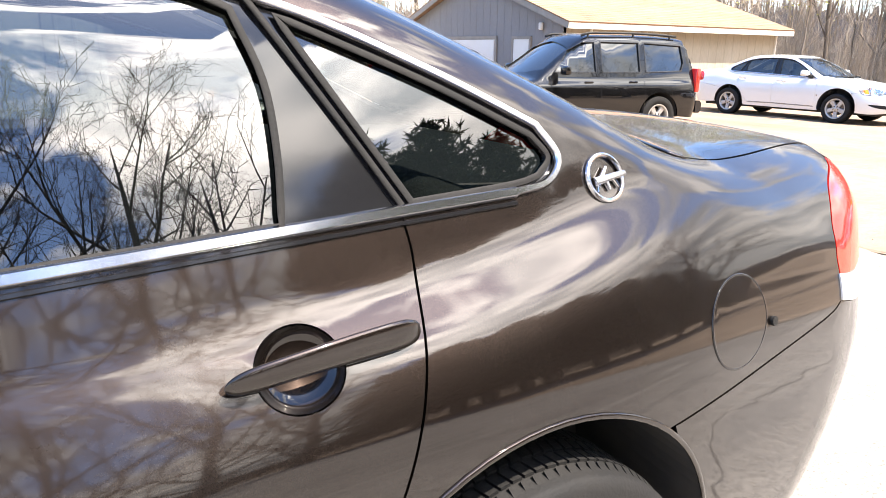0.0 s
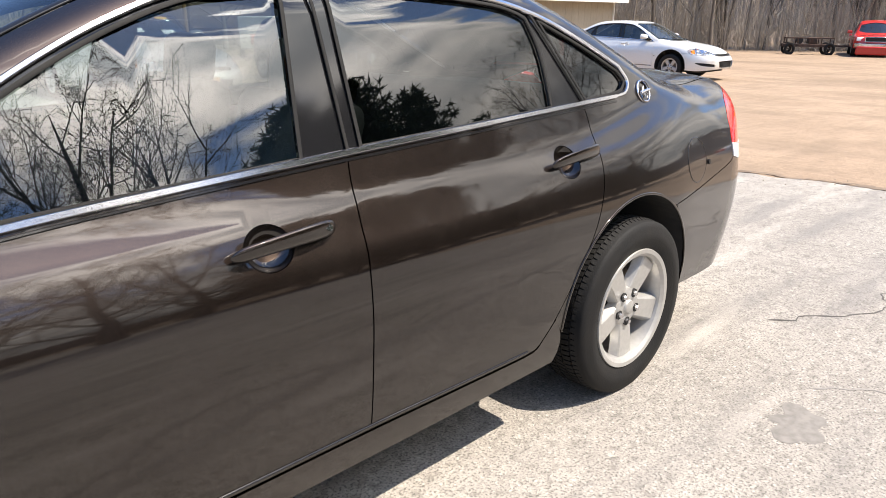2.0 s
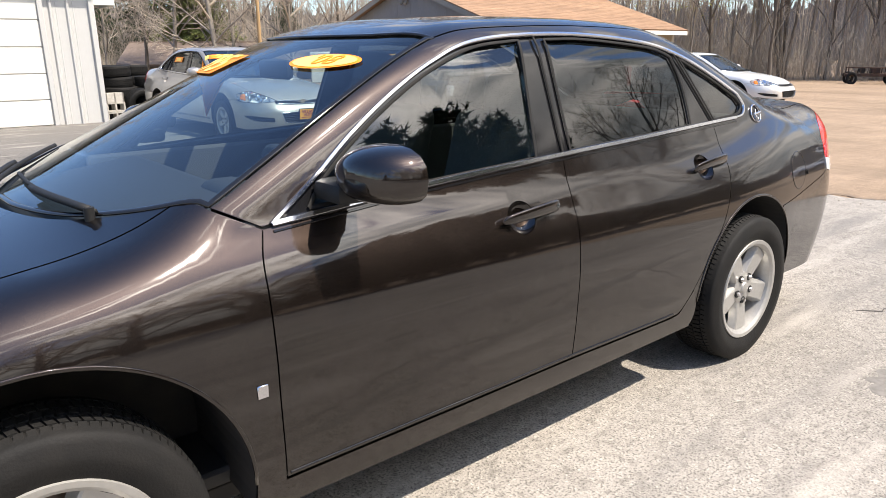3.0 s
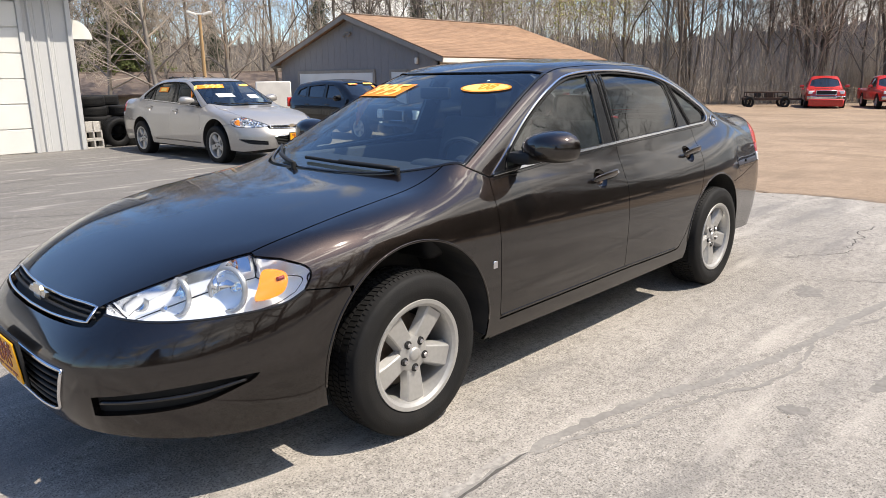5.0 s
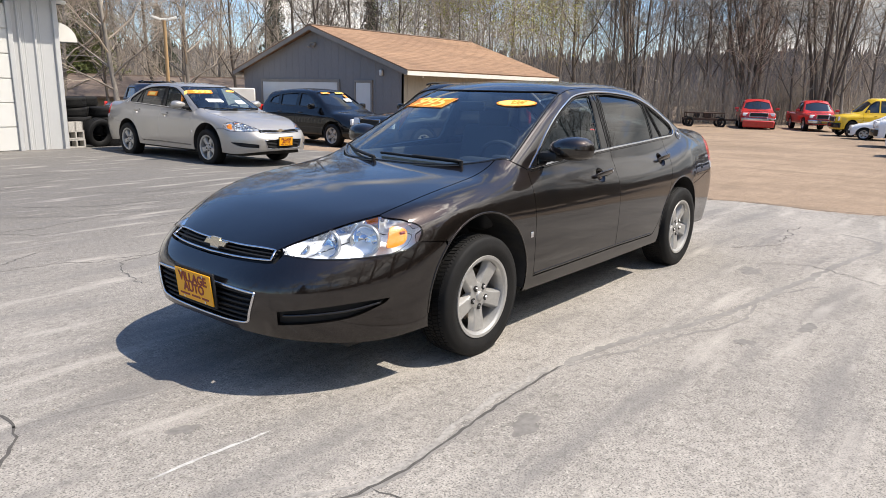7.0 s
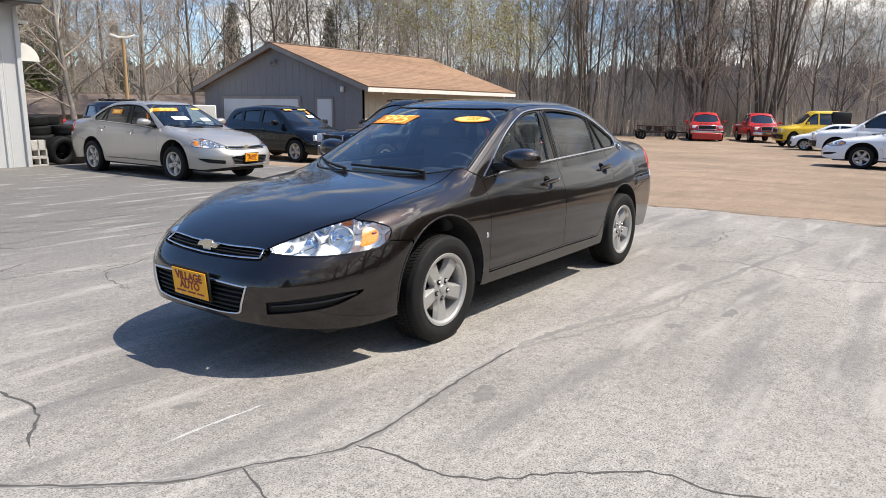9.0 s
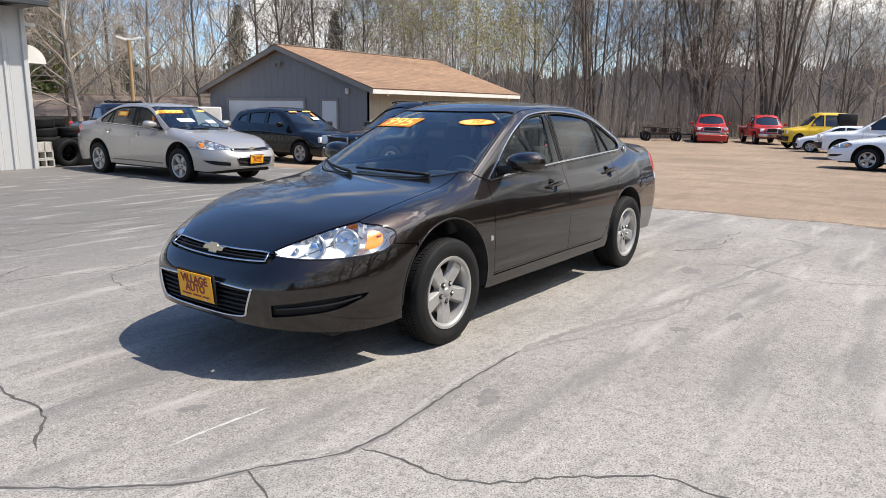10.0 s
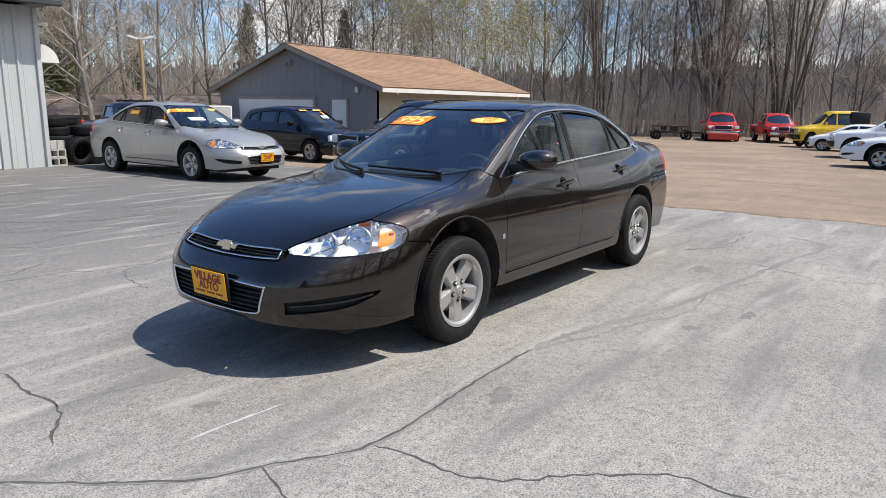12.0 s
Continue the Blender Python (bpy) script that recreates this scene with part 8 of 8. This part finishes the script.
# trees across the road, seen in the glass and paint
for kind, x, y, s in ((6, 2.5, 16, 0.9), (6, -0.5, 15.5, 0.95), (6, -3.2, 16, 0.95), (6, -5.6, 17, 0.95), (6, -19.0, 10.4, 0.75), (5, -8.6, 16.5, 0.86), (5, -10.7, 15.6, 1.01), (5, -11.6, 17.2, 0.88), (5, -13.2, 14.9, 1.03), (5, -14.6, 16.2, 0.85), (5, -15.2, 14.3, 0.95), (5, -16.6, 13.0, 0.77), (5, -9.7, 15.9, 0.93), (5, -12.2, 15.3, 0.97), (5, -18.2, 12.1, 0.52), (5, -20.6, 11.6, 0.44), (0, -26, 17, 0.8), (6, 5, 18, 0.8),
                      # unseen trees behind the viewpoint, added only to fill the reflections
                      (0, 9, 25, 0.75), (1, 15, 24, 0.8), (0, 22, 22, 0.8), (0, 28, 14, 0.8), (1, 32, 5, 0.85), (0, 33, -5, 0.8), (2, 31, -14, 0.8), (5, 26, 19, 0.9)):
    c = copy_thing(PROTO[kind], pose(x, y, float(ground_z(x)) - 0.08, 0, 0, (x * 37 + y * 11) % 360))
    c.scale = (s * 1.7, s * 1.7, s * 0.92) if kind == 5 else (s, s, s)
    tagged(c, group="roadside trees")
NEEDLE_PALE = mat("pale_needles", (0.17, 0.195, 0.060), 0.8, big_scale=0.9, big_amt=0.6, color2=(0.085, 0.11, 0.03))
cedar = copy_thing(PROTO[5], pose(-15.9, -44.2, float(ground_z(-15.9)) - 0.08))
cedar.scale = (1.15, 1.15, 1.0)
cedar.name = "pine_tree"
for o in cedar.children:
    if o.material_slots[0].material == NEEDLE:
        o.material_slots[0].link = "OBJECT"
        o.material_slots[0].material = NEEDLE_PALE
tagged(cedar, "yellow-green pine beyond the shed", "tree", group="garden trees")
for p in PROTO:
    for o in list(p.children_recursive):
        bpy.data.objects.remove(o)
    bpy.data.objects.remove(p)


# the depth of the woods
def woods(name, protos, places, material, label):
    V, Fc, n = [], [], 0
    r = np.random.default_rng(8)
    for x, y, z, s in places:
        v, f = protos[r.integers(len(protos))]
        a = r.uniform(0, 2 * math.pi)
        rot = np.array([[math.cos(a), -math.sin(a), 0], [math.sin(a), math.cos(a), 0], [0, 0, 1]])
        V.append(v @ rot.T * s + (x, y, z))
        Fc.append(f + n)
        n += len(v)
    return tagged(fast_mesh(name, np.concatenate(V), np.concatenate(Fc), material), label, "woods", kind="stuff")


def joined(t):
    (a, fa), (b, fb) = t[0], t[1]
    return np.concatenate([a, b]), np.concatenate([fa, fb + len(a)])


far_protos = [joined(bare_tree(31 + i, 14 + i, 0.036 + 0.008 * i, 0.28, 9, 4, 1, 0.20, 0.08, 3, 0.008, (0.8, 2.0))) for i in range(6)]


def edge_distance(az):
    return float(np.interp(az, [150, 184, 190, 198, 206, 214, 222, 230, 238, 250, 280], [95, 90, 58, 47, 46, 44, 44, 46, 54, 56, 60]))


r = np.random.default_rng(33)
spots = []
for i in range(520):
    az = r.uniform(150, 280)
    x, y, z = at_angle(az, edge_distance(az) + r.exponential(9) + 1)
    spots.append((x, y, z - 0.1, r.uniform(0.35, 0.80) * (0.62 if az < 189.5 else 1.0)))
woods("woods", far_protos, spots, mat("far_bark", (0.42, 0.365, 0.30), 0.95, big_scale=0.35, big_amt=0.8, color2=(0.21, 0.18, 0.145)), "leafless grey-brown woods behind the yard")
# saplings and brush along the edge
saps = []
for i in range(6):
    q = np.random.default_rng(50 + i)
    g = Growth()
    sl = []
    for j in range(9):
        h = q.uniform(2.2, 7.0)
        base = np.r_[q.normal(0, 0.6, 2), 0]
        dirn = np.r_[q.normal(0, 0.16, 2), 1.0]
        P = base + np.linspace(0, 1, 4)[:, None] * dirn * h + np.r_[q.normal(0, 0.08, 2), 0] * (np.linspace(0, 1, 4)[:, None] ** 2)
        g.limb(P, np.linspace(0.015, 0.006, 4), 3)
        for b in range(7):
            u = q.uniform(0.2, 0.95)
            p0 = base + dirn * h * u
            d = np.r_[q.normal(0, 0.55, 2), q.uniform(0.4, 1.0)]
            sl.append((p0, p0 + d * 0.95 + np.r_[0, 0, 0.1]))
    a, b = np.array([p for p, _ in sl]), np.array([p for _, p in sl])
    w = q.normal(0, 1, a.shape) * 0.009
    k = np.arange(len(a)) * 3 + g.n
    g.v.append(np.stack([a - w, a + w, b], 1).reshape(-1, 3))
    g.f.append(np.stack([k, k + 1, k + 2, k + 2], -1))
    saps.append(g.arrays())
r = np.random.default_rng(34)
spots = []
for i in range(2600):
    az = r.uniform(165, 275)
    x, y, z = at_angle(az, edge_distance(az) - 0.5 + r.exponential(7))
    spots.append((x, y, z - 0.05, r.uniform(0.30, 0.70)))
woods("brush", saps, spots, BRUSH, "dry grey-brown brush and saplings along the woods")
# woods and hedge across the road, their shaded side put into the dark colour
r = np.random.default_rng(35)
spots = [(x, y, float(ground_z(x)) - 0.1, s) for x, y, s in zip(r.uniform(-60, 40, 150), 27 + r.exponential(8, 150), r.uniform(0.28, 0.5, 150))]
woods("woods", far_protos, spots, TWIG_DARK_AND_SHADED, "leafless woods across the road, coloured dark as in shade")
spots = [(x, y, float(ground_z(x)) - 0.05, s) for x, y, s in zip(r.uniform(-60, 40, 600), 20 + r.exponential(4, 600), r.uniform(0.5, 0.9, 600))]
woods("brush", saps, spots, TWIG_DARK_AND_SHADED, "brush across the road, coloured dark as in shade")
# the far side of the woods, a dim hedge of trunks and twigs against the sky
az = np.linspace(60, 330, 3600)
q = np.random.default_rng(60)
hts = 6.2 + 2.2 * np.interp(az, np.linspace(60, 330, 90), q.random(90)) + np.abs(q.normal(0, 1.5, 3600))
bx, by = 4.7 + 125 * np.cos(np.radians(az)), 3.2 + 125 * np.sin(np.radians(az))
i = np.arange(3599)
bd = fast_mesh("backdrop", np.concatenate([np.c_[bx, by, np.full(3600, -2.0)], np.c_[bx, by, hts]]), np.stack([i, i + 1, 3601 + i, 3600 + i], -1), mat("distant_woods", (0.20, 0.19, 0.182), 1.0, big_scale=0.12, big_amt=0.8, color2=(0.15, 0.135, 0.125), noise_scale=2.2, noise_amt=0.6, stretch=(1, 1, 0.06)))
tagged(bd, "distant dim line of leafless woods", "backdrop", kind="structure")
